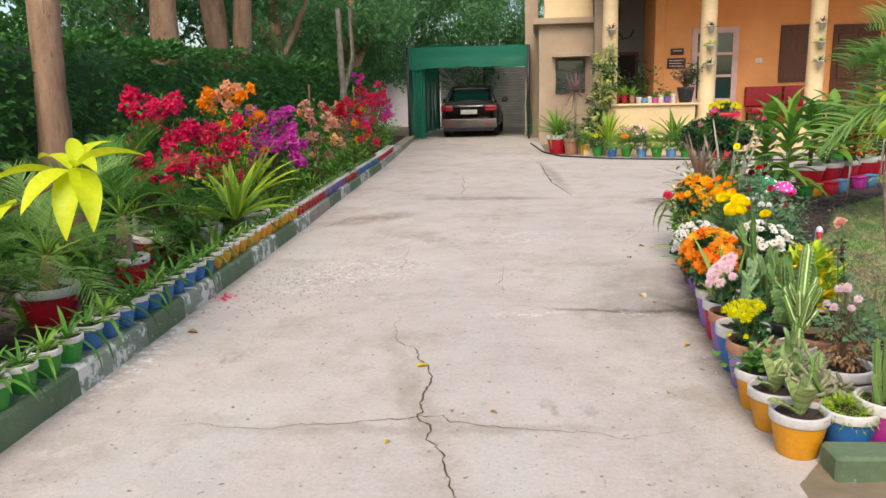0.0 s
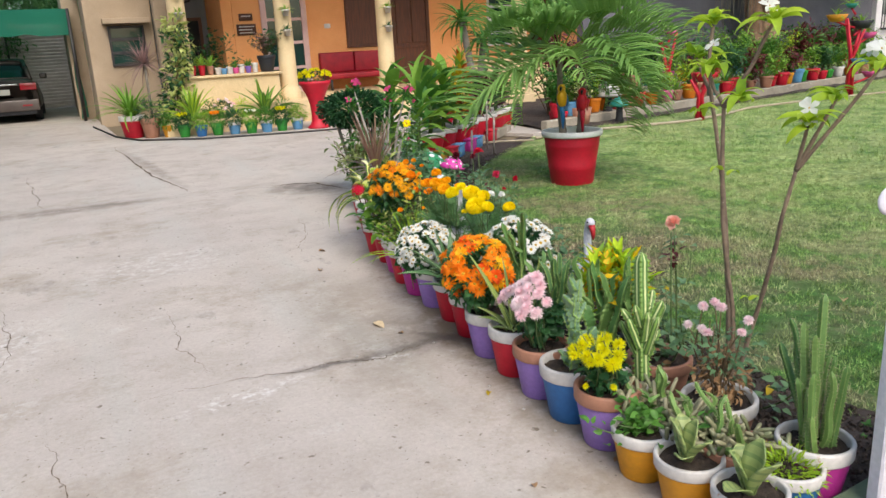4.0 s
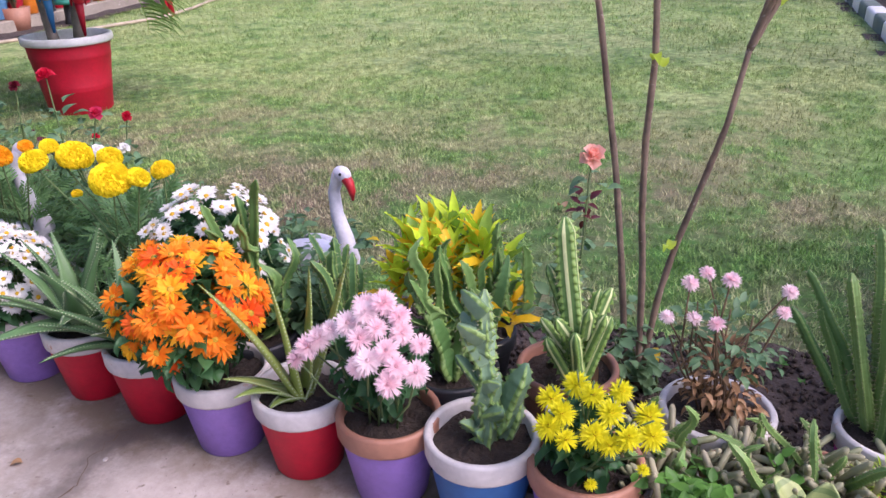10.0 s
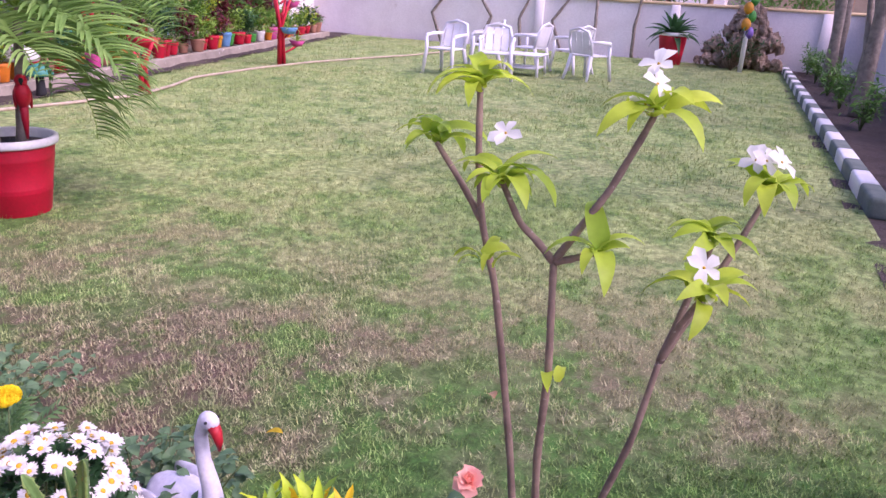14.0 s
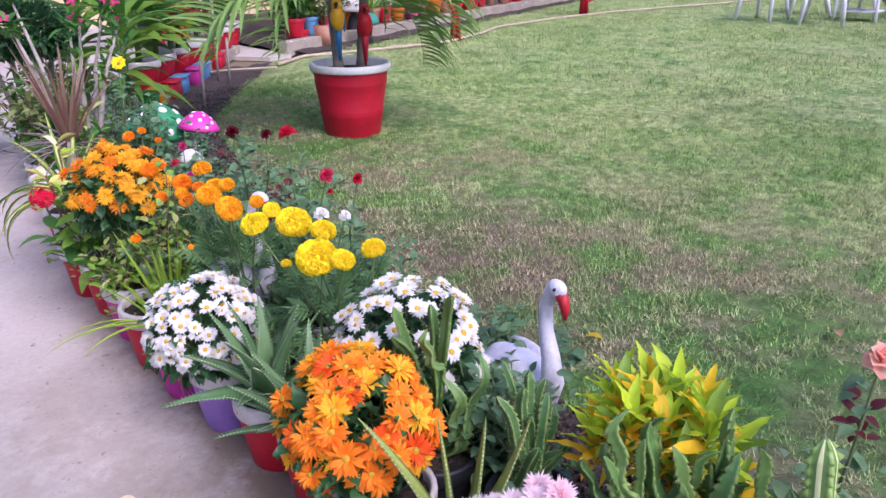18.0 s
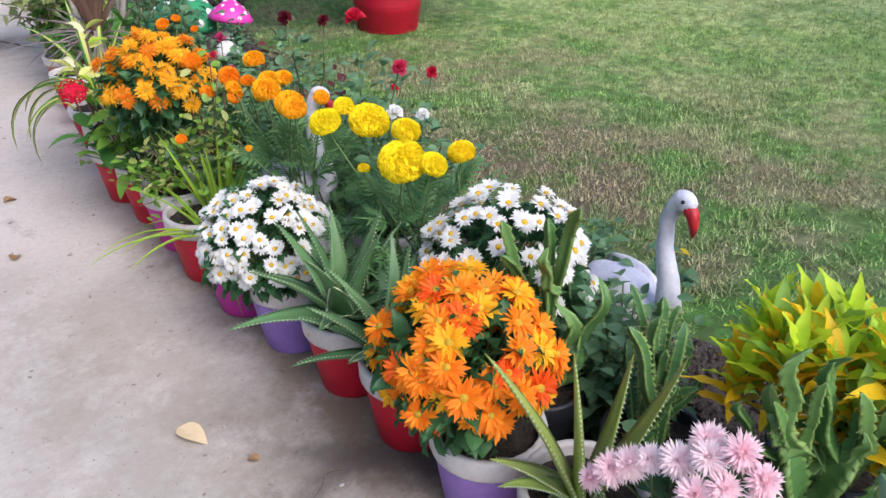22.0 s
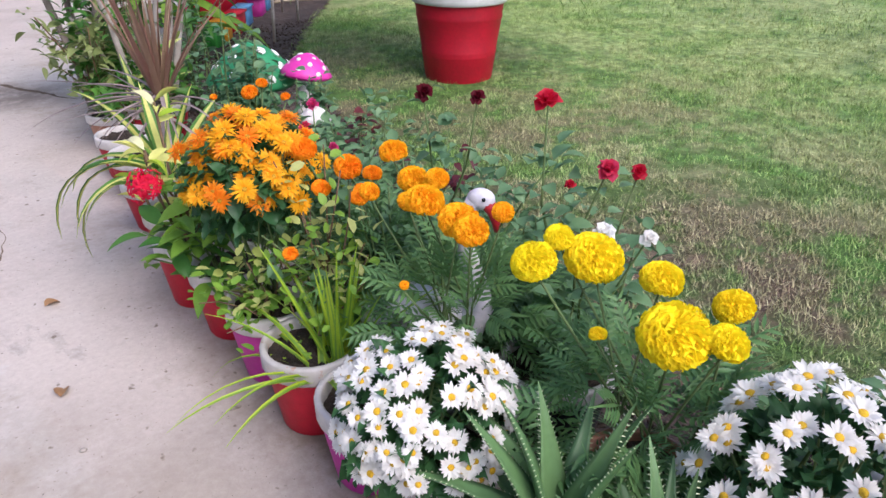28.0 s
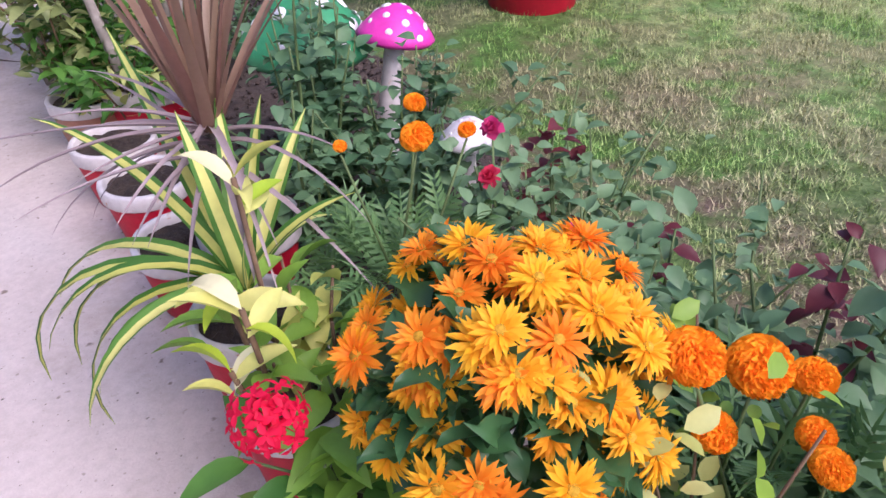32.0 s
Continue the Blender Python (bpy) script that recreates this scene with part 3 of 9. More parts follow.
def ball(seg=12, rings=8):
    return lathe([(math.sin(math.pi * i / rings), -math.cos(math.pi * i / rings)) for i in range(rings + 1)], seg)


def leaf(L=1.0, W=0.2, n=5, prof="lance", fold=0.25, droop=0.6, lift=0.0, cols=3, wave=0.0):
    """A leaf from the origin along +x, drooping; 3 columns of vertices (5 for margins)."""
    s = np.linspace(0, 1, n + 1)
    if prof == "lance":
        w = np.sin(math.pi * np.clip(s, 0, 1) ** 0.75) ** 0.9 + 0.02
    elif prof == "strap":
        w = np.clip(np.minimum(s * 6 + 0.5, 1), 0, 1) * (1 - s ** 3.5) + 0.02
    elif prof == "round":
        w = np.sqrt(np.clip(1 - (2 * s - 1) ** 2, 0, 1)) + 0.02
    elif prof == "petal":
        w = np.clip(0.35 + 0.9 * s, 0, 1) * np.sqrt(np.clip(1 - s ** 5, 0, 1)) + 0.03
    else:
        w = (1 - s) ** 0.8 + 0.01
    ang = lift - droop * s
    step = L / n
    x = np.concatenate([[0], np.cumsum(np.cos(ang[:-1] + np.diff(ang) / 2) * step)])
    z = np.concatenate([[0], np.cumsum(np.sin(ang[:-1] + np.diff(ang) / 2) * step)])
    c = np.linspace(-1, 1, cols)
    hw = W / 2 * w
    v = np.stack([np.repeat(x[:, None], cols, 1), hw[:, None] * c, z[:, None] + np.abs(c) * hw[:, None] * fold * 2 + wave * W * np.sin(s * 17)[:, None] * c], 2)
    return v.reshape(-1, 3), grid_faces(n + 1, cols)


def turns(yaw, pitch, roll):
    cy, sy, cp, sp, cr, sr = np.cos(yaw), np.sin(yaw), np.cos(pitch), np.sin(pitch), np.cos(roll), np.sin(roll)
    o, l = np.zeros_like(cy), np.ones_like(cy)
    rz = np.stack([cy, -sy, o, sy, cy, o, o, o, l], -1).reshape(-1, 3, 3)
    ry = np.stack([cp, o, -sp, o, l, o, sp, o, cp], -1).reshape(-1, 3, 3)
    rx = np.stack([l, o, o, o, cr, -sr, o, sr, cr], -1).reshape(-1, 3, 3)
    return rz @ ry @ rx


def scatter(vf, loc, yaw, pitch=0.0, roll=0.0, size=1.0):
    """Copies of a template at many places: yaw about z, pitch upwards, roll about its own length."""
    v, f = vf
    loc = np.atleast_2d(np.asarray(loc, float))
    n = len(loc)
    full = lambda q: np.broadcast_to(np.asarray(q, float), (n,))
    R = turns(full(yaw).copy(), full(pitch).copy(), full(roll).copy())
    out = (np.einsum("nij,vj->nvi", R, v) * full(size)[:, None, None] + loc[:, None]).reshape(-1, 3)
    fs = f if isinstance(f, list) else [f]
    k = (np.arange(n) * len(v))[:, None, None]
    return out, [(g[None] + k).reshape(-1, g.shape[1]) for g in fs]


def part(name, mesh, parent, label="", m=None):
    ob = new(name, mesh)
    ob.parent = parent
    if m is not None:
        ob.matrix_basis = m
    if label:
        ob["label"] = label
    return ob


def thing(name, label, category, m=None, group="", kind="", mesh=None):
    ob = new(name, mesh)
    if m is not None:
        ob.matrix_basis = m
    return tagged(ob, label, category, group, kind)


def solid(name, label, category, vf, mat, kind="", group="", smooth=False):
    """A thing of one mesh."""
    return thing(name, label, category, mesh=Buf().add(vf).mesh(name, mat, smooth), kind=kind, group=group)


# ---- ground, drive, lawn ----
def bumpy(poly_fn, x0, y0, x1, y1, step, z, amp, freq=3.0):
    """A height field over the cells whose centre is inside."""
    xs, ys = np.arange(x0, x1 + step, step), np.arange(y0, y1 + step, step)
    zz = np.array([[z + amp * noise.fractal(Vector((x * freq, y * freq, 1.7)), 0.8, 2.1, 3) for x in xs] for y in ys])
    gx, gy = np.meshgrid(xs, ys)
    v = np.stack([gx, gy, zz], 2).reshape(-1, 3)
    f = grid_faces(len(ys), len(xs))
    c = v[f].mean(1)
    return v, f[np.array([poly_fn(x, y) for x, y, _ in c])]


def kerb_x(y):
    """The drive's left edge."""
    return float(np.interp(y, [-4, 2.8, 5, 8, 10.5, 14.7, 25, 30], [-1.3, -1.44, -1.58, -1.78, -1.98, -2.27, -3.2, -3.5]))


BED_EDGE = [(-4, 1.62), (2.75, 1.62), (3.0, 1.80), (4.2, 1.80), (5.2, 1.88), (6.0, 1.98), (6.8, 2.15), (7.6, 2.5), (8.6, 2.9), (9.6, 3.5), (10.2, 4.05)]


def bed_x(y):
    """The drive's right edge, where the pots stand in front of the bed."""
    return float(np.interp(y, [p[0] for p in BED_EDGE], [p[1] for p in BED_EDGE]))


def lawn_left(y):
    """Where the grass begins."""
    return float(np.interp(y, [2, 3.0, 4.2, 5.2, 6.2, 7.4, 9.0, 11.4], [2.6, 2.6, 2.52, 2.55, 2.7, 3.3, 3.95, 6.35]))


solid("ground", "bare dusty earth round the garden", "ground", (np.array([(-400, -400, -0.06), (400, -400, -0.06), (400, 400, -0.06), (-400, 400, -0.06)]), np.array([[0, 1, 2, 3]])), EARTH, kind="structure")
left = [(kerb_x(y), y) for y in (-4, 2.8, 5, 8, 10.5, 14.7, 25, 31)]
right = [(x, y) for y, x in BED_EDGE]
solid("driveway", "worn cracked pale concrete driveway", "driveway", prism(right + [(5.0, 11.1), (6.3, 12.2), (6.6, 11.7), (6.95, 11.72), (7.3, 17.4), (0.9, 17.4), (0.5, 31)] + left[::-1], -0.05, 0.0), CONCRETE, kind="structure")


def lawn_in(x, y):
    return y > 2.12 and x < 24.3 and x > lawn_left(y) and y < 11.35 + 0.235 * max(0.0, x - 6.5) - (0.0 if x > 6.4 else 0.0)


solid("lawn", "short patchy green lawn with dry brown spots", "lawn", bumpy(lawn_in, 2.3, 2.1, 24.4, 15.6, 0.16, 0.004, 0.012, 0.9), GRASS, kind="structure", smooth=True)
solid("gate_verge", "bare brown earth beside the gate kerb", "soil", bumpy(lambda x, y: bed_x(y) - 0.01 < x and y < 3.02, 1.6, 1.6, 2.6, 3.05, 0.02, -0.004, 0.01, 9.0), EARTH, kind="structure", smooth=True)
solid("flower_bed", "dark damp soil of the flower bed", "soil", bumpy(lambda x, y: bed_x(y) - 0.02 < x < lawn_left(y) + 0.06 and 3.0 < y < 11.3, 1.6, 2.6, 6.6, 11.4, 0.05, 0.012, 0.02, 6.0), SOIL, kind="structure", smooth=True)
solid("back_bed", "dry soil of the bed along the lawn", "soil", bumpy(lambda x, y: 11.3 + 0.235 * max(0.0, x - 6.5) - 0.04 < y < 17.6 and x > 7.0, 6.9, 11.2, 24.4, 17.6, 0.15, 0.02, 0.03, 2.0), SOIL, kind="structure", smooth=True)
solid("side_bed", "shaded earth of the bed by the boundary wall", "soil", bumpy(lambda x, y: True, 2.45, 0.3, 24.4, 2.2, 0.15, 0.0, 0.03, 2.0), SOIL, kind="structure", smooth=True)
solid("left_bed", "earth of the bed behind the kerb", "soil", bumpy(lambda x, y: x < kerb_x(y) - 0.1, -5.6, -1.0, -1.3, 24, 0.15, 0.08, 0.03, 2.0), SOIL, kind="structure", smooth=True)


def grass_blades(n, x0, y0, x1, y1, h, seed):
    rng = np.random.default_rng(seed)
    x, y = rng.uniform(x0, x1, n), rng.uniform(y0, y1, n)
    keep = np.array([lawn_in(a, b) for a, b in zip(x, y)])
    thin = np.array([noise.noise(Vector((a * 0.7, b * 0.7, 4.0))) for a, b in zip(x, y)])
    thin += 1.0 * np.array([noise.noise(Vector((a * 5.0, b * 5.0, 9.0))) for a, b in zip(x, y)])
    thin += 1.1 * np.array([noise.noise(Vector((a * 17.0, b * 17.0, 2.0))) for a, b in zip(x, y)])
    keep &= rng.uniform(-0.75, 0.55, n) > thin - 0.2
    x, y = x[keep], y[keep]
    n = len(x)
    hh = h * rng.uniform(0.4, 1.35, n)
    yaw, lean = rng.uniform(0, 6.28, n), rng.uniform(0.2, 1.25, n)
    w = rng.uniform(0.0014, 0.0032, n) * h / 0.032
    b = np.stack([x, y, np.full(n, 0.004)], 1)
    side = np.stack([-np.sin(yaw), np.cos(yaw), np.zeros(n)], 1) * w[:, None]
    tip = b + np.stack([np.cos(yaw) * np.sin(lean), np.sin(yaw) * np.sin(lean), np.cos(lean)], 1) * hh[:, None]
    v = np.stack([b - side, b + side, tip], 1).reshape(-1, 3)
    return v, np.arange(3 * n).reshape(-1, 3)


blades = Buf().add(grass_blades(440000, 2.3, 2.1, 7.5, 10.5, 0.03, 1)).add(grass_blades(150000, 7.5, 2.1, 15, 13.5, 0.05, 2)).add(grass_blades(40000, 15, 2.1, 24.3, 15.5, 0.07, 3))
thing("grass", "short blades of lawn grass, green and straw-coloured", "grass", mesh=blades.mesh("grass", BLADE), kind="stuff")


# cracks, stains and grit of the drive
def crack(points, width, seed, jitter=0.03):
    rng = np.random.default_rng(seed)
    p = np.asarray(points, float)
    t = np.linspace(0, len(p) - 1, int(len(p) * 14))
    c = np.stack([np.interp(t, np.arange(len(p)), p[:, k]) for k in (0, 1)], 1)
    walk_j = np.cumsum(rng.normal(0, jitter * 0.35, c.shape), 0)
    c += walk_j - np.linspace(0, 1, len(c))[:, None] * walk_j[-1]
    d = np.gradient(c, axis=0)
    nrm = np.stack([-d[:, 1], d[:, 0]], 1) / (np.linalg.norm(d, axis=1)[:, None] + 1e-9)
    w = width * rng.uniform(0.25, 1.0, len(c)) * np.sin(np.linspace(0.15, math.pi - 0.1, len(c)))
    v = np.zeros((len(c), 2, 3))
    v[:, 0, :2], v[:, 1, :2] = c - nrm * w[:, None], c + nrm * w[:, None]
    v[:, :, 2] = 0.003
    return v.reshape(-1, 3), grid_faces(len(c), 2)


cr = Buf()
for k, (pts, w) in enumerate((
        ([(-0.19, 4.76), (-0.05, 4.26), (0.13, 3.82), (0.15, 3.32), (0.24, 2.99), (0.44, 2.57), (0.5, 2.0)], 0.011),
        ([(-0.47, 6.81), (-0.38, 6.12), (-0.43, 5.56)], 0.006), ([(0.43, 6.24), (0.41, 5.58), (0.51, 5.12)], 0.006),
        ([(-0.55, 12.99), (-0.4, 11.5), (-0.24, 10.16)], 0.012), ([(-1.72, 7.36), (-1.45, 8.2), (-1.44, 8.57), (-0.5, 8.96)], 0.012),
        ([(0.2, 4.98), (0.7, 4.96), (1.09, 4.92), (1.33, 4.87), (1.57, 4.92), (1.77, 4.84)], 0.007),
        ([(-1.05, 3.0), (-0.52, 3.01), (-0.03, 3.1), (0.35, 3.16), (0.75, 3.15), (1.13, 3.13), (1.49, 3.26)], 0.006),
        ([(-1.19, 10.1), (0.33, 10.13), (1.14, 9.99)], 0.008), ([(0.73, 15.69), (1.0, 12.4), (1.21, 10.1)], 0.035),
        ([(2.0, 9.96), (2.47, 9.77), (2.66, 9.17)], 0.05), ([(1.2, 10.0), (1.7, 10.0), (2.3, 9.7)], 0.01), ([(-2.0, 13.5), (-0.5, 13.4), (0.8, 13.6)], 0.012),
        ([(1.44, 6.9), (1.7, 7.5), (1.8, 8.2)], 0.006))):
    cr.add(crack(pts, w * 0.58, k))
thing("drive_cracks", "thin wandering cracks in the concrete", "crack", mesh=cr.mesh("drive_cracks", CRACK, False), kind="stuff")

rng = np.random.default_rng(5)
pebble = ball(6, 4)
n = 900
gx = np.concatenate([rng.normal(-1.15, 0.28, n), rng.uniform(-1.4, 1.6, 160)])
gy = np.concatenate([rng.normal(5.55, 0.42, n), rng.uniform(2.4, 9, 160)])
ok = (gx > -1.5) & (gx < 1.6)
gx, gy = gx[ok], gy[ok]
gs = rng.uniform(0.003, 0.011, len(gx))
grit = scatter((pebble[0] * np.array([1, 0.8, 0.45]), pebble[1]), np.stack([gx, gy, gs * 0.3], 1), rng.uniform(0, 6.28, len(gx)), 0, 0, gs)
thing("loose_grit", "loose grit and broken cement chips on the drive", "gravel", mesh=Buf().add(grit).mesh("loose_grit", GRAVEL), kind="stuff")
dry_mesh = Buf().add(leaf(0.075, 0.045, 6, "lance", 0.35, 0.9, 0.2)).mesh("fallen_leaf", DRY_LEAF)
pale_leaf = Buf().add(leaf(0.08, 0.042, 6, "lance", 0.2, 0.35, 0.12)).mesh("fallen_leaf", LEAF_PALE)
yel_mesh = Buf().add(leaf(0.09, 0.04, 6, "lance", 0.3, 0.7, 0.2)).mesh("fallen_leaf", LEAF_YEL)
for x, y, a, s, me in ((1.407, 5.285, -78, 1.25, pale_leaf), (1.453, 6.409, 60, 0.8, dry_mesh), (0.09, 3.8, 30, 0.9, yel_mesh), (0.1, 2.94, 80, 0.5, yel_mesh), (0.5, 3.27, 0, 0.5, dry_mesh), (-1.38, 4.29, 20, 1.0, dry_mesh),
                       (1.3, 3.53, 70, 0.5, dry_mesh), (1.48, 5.05, 120, 0.5, dry_mesh), (1.5, 4.2, 50, 0.6, yel_mesh), (1.62, 3.52, 10, 0.5, dry_mesh), (1.6, 6.9, 10, 0.8, dry_mesh), (3.6, 4.1, 40, 1.0, dry_mesh), (3.0, 4.75, 100, 0.8, yel_mesh), (2.5, 3.6, 200, 0.9, yel_mesh)):
    ob = thing("fallen_leaf", "dry curled leaf lying on the ground", "leaf", pose(x, y, 0.006 if x < 2 else 0.03, 0, 0, a) @ Matrix.Scale(s, 4), "fallen leaves", mesh=me)
bract = Buf().add(scatter(leaf(0.03, 0.026, 3, "round", 0.3, 0.5, 0.3), rng.normal(0, 0.05, (14, 3)) * (1, 1, 0), rng.uniform(0, 6, 14))).mesh("fallen_petals", PETAL["crimson"])
thing("fallen_petals", "fallen crimson petals by the kerb", "petals", pose(-1.48, 5.05, 0.01), mesh=bract, kind="stuff")

# ---- left kerb in painted lengths ----
kerb_l = thing("kerb_left", "painted cement kerb with peeling lengths of green, white, red and blue", "kerb", kind="structure")
kerb_paint = [(-4, 3.35, KERB_GREEN), (3.35, 4.08, KERB_PEEL), (4.08, 4.62, KERB_GREEN), (4.62, 5.3, KERB_PEEL), (5.3, 6.05, KERB_GREEN), (6.05, 6.8, KERB_PEEL), (6.8, 7.5, KERB_GREEN), (7.5, 8.2, KERB_PEEL), (8.2, 9.3, KERB_RAW), (9.3, 10.1, KERB_GREEN), (10.1, 10.8, KERB_PEEL), (10.8, 11.8, KERB_GREEN), (11.8, 12.8, KERB_PEEL), (12.8, 14.2, KERB_GREEN), (14.2, 15.2, KERB_PEEL), (15.2, 17.0, KERB_RAW), (17.0, 18.5, KERB_PEEL), (18.5, 23.5, KERB_RAW)]
for a, b, mt in kerb_paint:
    ys = np.linspace(a, b, 7)
    sec = [(0.012, -0.04), (0.004, 0.12), (-0.012, 0.138), (-0.22, 0.14), (-0.235, 0.125), (-0.235, -0.04)]
    v = np.array([[(kerb_x(y) + dx + 0.004 * noise.noise(Vector((y * 9, dz * 20, 0))), y, dz + 0.004 * noise.noise(Vector((y * 7, dx * 20, 5)))) for dx, dz in sec] for y in ys]).reshape(-1, 3)
    bf = Buf().add((v, [grid_faces(len(ys), len(sec)), np.array([list(range(len(sec)))[::-1]]), np.array([list(range((len(ys) - 1) * len(sec), len(ys) * len(sec)))])]))
    part("kerb_length", bf.mesh("kerb_length", mt, False), kerb_l)

# green kerb at the gate, bed kerb, back kerb, striped kerb
solid("kerb_gate", "low green-painted cement kerb by the gate", "kerb", moved(block(-0.02, -0.07, -0.04, 0.95, 0.07, 0.085, 0.012), pose(1.77, 2.86, 0, 0, 0, 4)), KERB_GREEN, kind="structure")


def rough_wall(p, q, h, w, mat, name, label):
    p, q = np.array(p), np.array(q)
    d = (q - p) / np.linalg.norm(q - p)
    nrm = np.array([-d[1], d[0]]) * w
    return solid(name, label, "kerb", prism([tuple(p), tuple(q), tuple(q + nrm), tuple(p + nrm)], -0.04, h, 0.012), mat, kind="structure")


rough_wall((4.0, 9.98), (6.6, 12.35), 0.1, 0.3, KERB_RAW, "kerb_bed", "raised rough cement edge carrying a row of pots")
rough_wall((6.9, 11.75), (22.6, 15.35), 0.16, 0.14, KERB_RAW, "kerb_back", "whitewashed cement edge of the back bed")
rough_wall((3.0, 8.8), (4.05, 10.05), 0.08, 0.2, KERB_RAW, "kerb_corner", "cement edge of the bed corner")
stripe = thing("kerb_striped", "low kerb of blocks painted grey and white in turn", "kerb", kind="structure")
for i in range(25):
    x = 8.0 + i * 0.64
    part("kerb_block", Buf().add(block(x, 1.92, -0.03, x + 0.625, 2.1, 0.17, 0.05, 3)).mesh("kerb_block", WHITE if i % 2 else STONE_GREY), stripe)

# ---- walls ----
def wall_box(name, label, box, mat, bevel=0.01):
    return solid(name, label, "wall", block(*box, bevel), mat, kind="structure")


bw = wall_box("wall_back", "whitewashed boundary wall with a coping", (24.5, -2, -0.06, 24.72, 17.0, 1.56), WHITE_WALL)
part("coping", Buf().add(block(24.44, -2, 1.56, 24.78, 17.0, 1.64, 0.012)).mesh("coping", CREAM_WALL), bw)
for y in (1.0, 5.0, 9.0):
    part("pilaster", Buf().add(block(24.4, y, -0.06, 24.498, y + 0.25, 1.558, 0.01)).mesh("pilaster", WHITE_WALL), bw)
wall_box("wall_side", "pale boundary wall along the side bed", (2.6, -0.1, -0.06, 24.5, 0.12, 1.7), WHITE_WALL)
wall_box("wall_dark", "dark grey rendered wall behind the back bed", (11.5, 17.0, -0.06, 22.1, 17.25, 2.5), DARK_WALL)
wall_box("wall_corner", "grey rendered wall at the garden's far corner", (22.1, 17.0, -0.06, 24.5, 17.2, 1.6), WHITE_WALL)
wall_box("wall_left", "blue-grey neighbouring wall beyond the hedge", (-9.2, -6, -0.06, -9.0, 30, 2.6), GREY_WALL)
wall_box("wall_street", "plain street wall behind", (-9.2, -6.2, -0.06, 24.7, -6.0, 2.2), CREAM_WALL)
wall_box("wall_far", "pale wall behind the carport", (-9.2, 34, -0.06, 0.7, 34.2, 2.8), WHITE_WALL)


# ---- house ----
house = thing("house", "single-storey house with an orange porch and cream round columns", "house")
HP = lambda name, box, mat, label="", bev=0.01: part(name, Buf().add(block(*box, bev)).mesh(name, mat, False), house, label)
HP("porch_floor", (2.3, 17.3, -0.06, 13.9, 20.6, 0.45), CREAM_WALL)
HP("step", (4.7, 16.8, -0.05, 10.0, 17.298, 0.2), CREAM_WALL)
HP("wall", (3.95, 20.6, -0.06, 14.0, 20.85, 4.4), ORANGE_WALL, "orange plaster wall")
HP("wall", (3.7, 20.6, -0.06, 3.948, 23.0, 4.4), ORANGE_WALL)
HP("wall", (2.2, 22.6, -0.06, 3.698, 22.85, 4.4), GREY_WALL, "shaded blue-grey wall")
HP("wall", (0.75, 21.1, -0.06, 2.19, 23.4, 3.1), BEIGE_WALL, "beige wall of the side wing")
HP("wall", (0.35, 23.4, -0.06, 0.74, 30.0, 4.6), BEIGE_WALL)
HP("upper_wall", (0.9, 21.4, 3.26, 2.19, 24, 5.2), CREAM_WALL)
HP("ledge", (0.6, 20.9, 3.1, 2.24, 23.4, 3.255), BEIGE_WALL)
HP("ledge", (1.1, 20.75, 2.24, 2.1, 21.098, 2.36), BEIGE_WALL)
HP("roof_slab", (2.0, 17.2, 4.0, 14.2, 23.6, 4.3), CREAM_WALL)
HP("parapet", (2.3, 17.7, 0.452, 4.2, 18.2, 1.0), CREAM_WALL, "low cream parapet of the porch")
HP("parapet_top", (2.24, 17.64, 1.0, 4.26, 18.26, 1.05), CREAM_WALL)
HP("parapet", (8.6, 17.7, 0.452, 13.8, 18.1, 0.95), CREAM_WALL)
HP("parapet_top", (8.55, 17.64, 0.952, 13.8, 18.16, 1.0), CREAM_WALL)
HP("planter_step", (1.7, 16.62, -0.05, 4.3, 17.298, 0.24), CREAM_WALL)
HP("pilaster", (2.16, 20.2, -0.06, 2.45, 20.6, 4.0), BEIGE_WALL)
col_mesh = Buf().add(lathe([(0.24, 0.45), (0.24, 0.62), (0.2, 0.68), (0.185, 0.75), (0.165, 3.6), (0.2, 3.75), (0.24, 4.0)], 28)).mesh("column", CREAM_WALL)
for x in (2.33, 4.46, 6.75, 10.3, 13.5):
    part("column", col_mesh, house, "round cream column", pose(x, 17.95, 0))


def framed(name, x0, z0, x1, z1, y, frame_mat, fill, bars=(), w=0.09, label=""):
    d = part(name, Buf().add(block(x0, y - 0.05, z0, x0 + w, y, z1, 0.006)).add(block(x1 - w, y - 0.05, z0, x1, y, z1, 0.006)).add(block(x0 + w, y - 0.048, z1 - w, x1 - w, y, z1, 0.006)).add(block(x0 + w, y - 0.048, z0, x1 - w, y, z0 + w, 0.006)).mesh(name, frame_mat, False), house, label)
    part("panel", Buf().add(block(x0 + w, y - 0.02, z0 + w, x1 - w, y + 0.01, z1 - w, 0.004)).mesh("panel", fill, False), d)
    for z in bars:
        part("rail", Buf().add(block(x0 + w, y - 0.045, z - 0.035, x1 - w, y - 0.021, z + 0.035, 0.004)).mesh("rail", frame_mat, False), d)
    return d


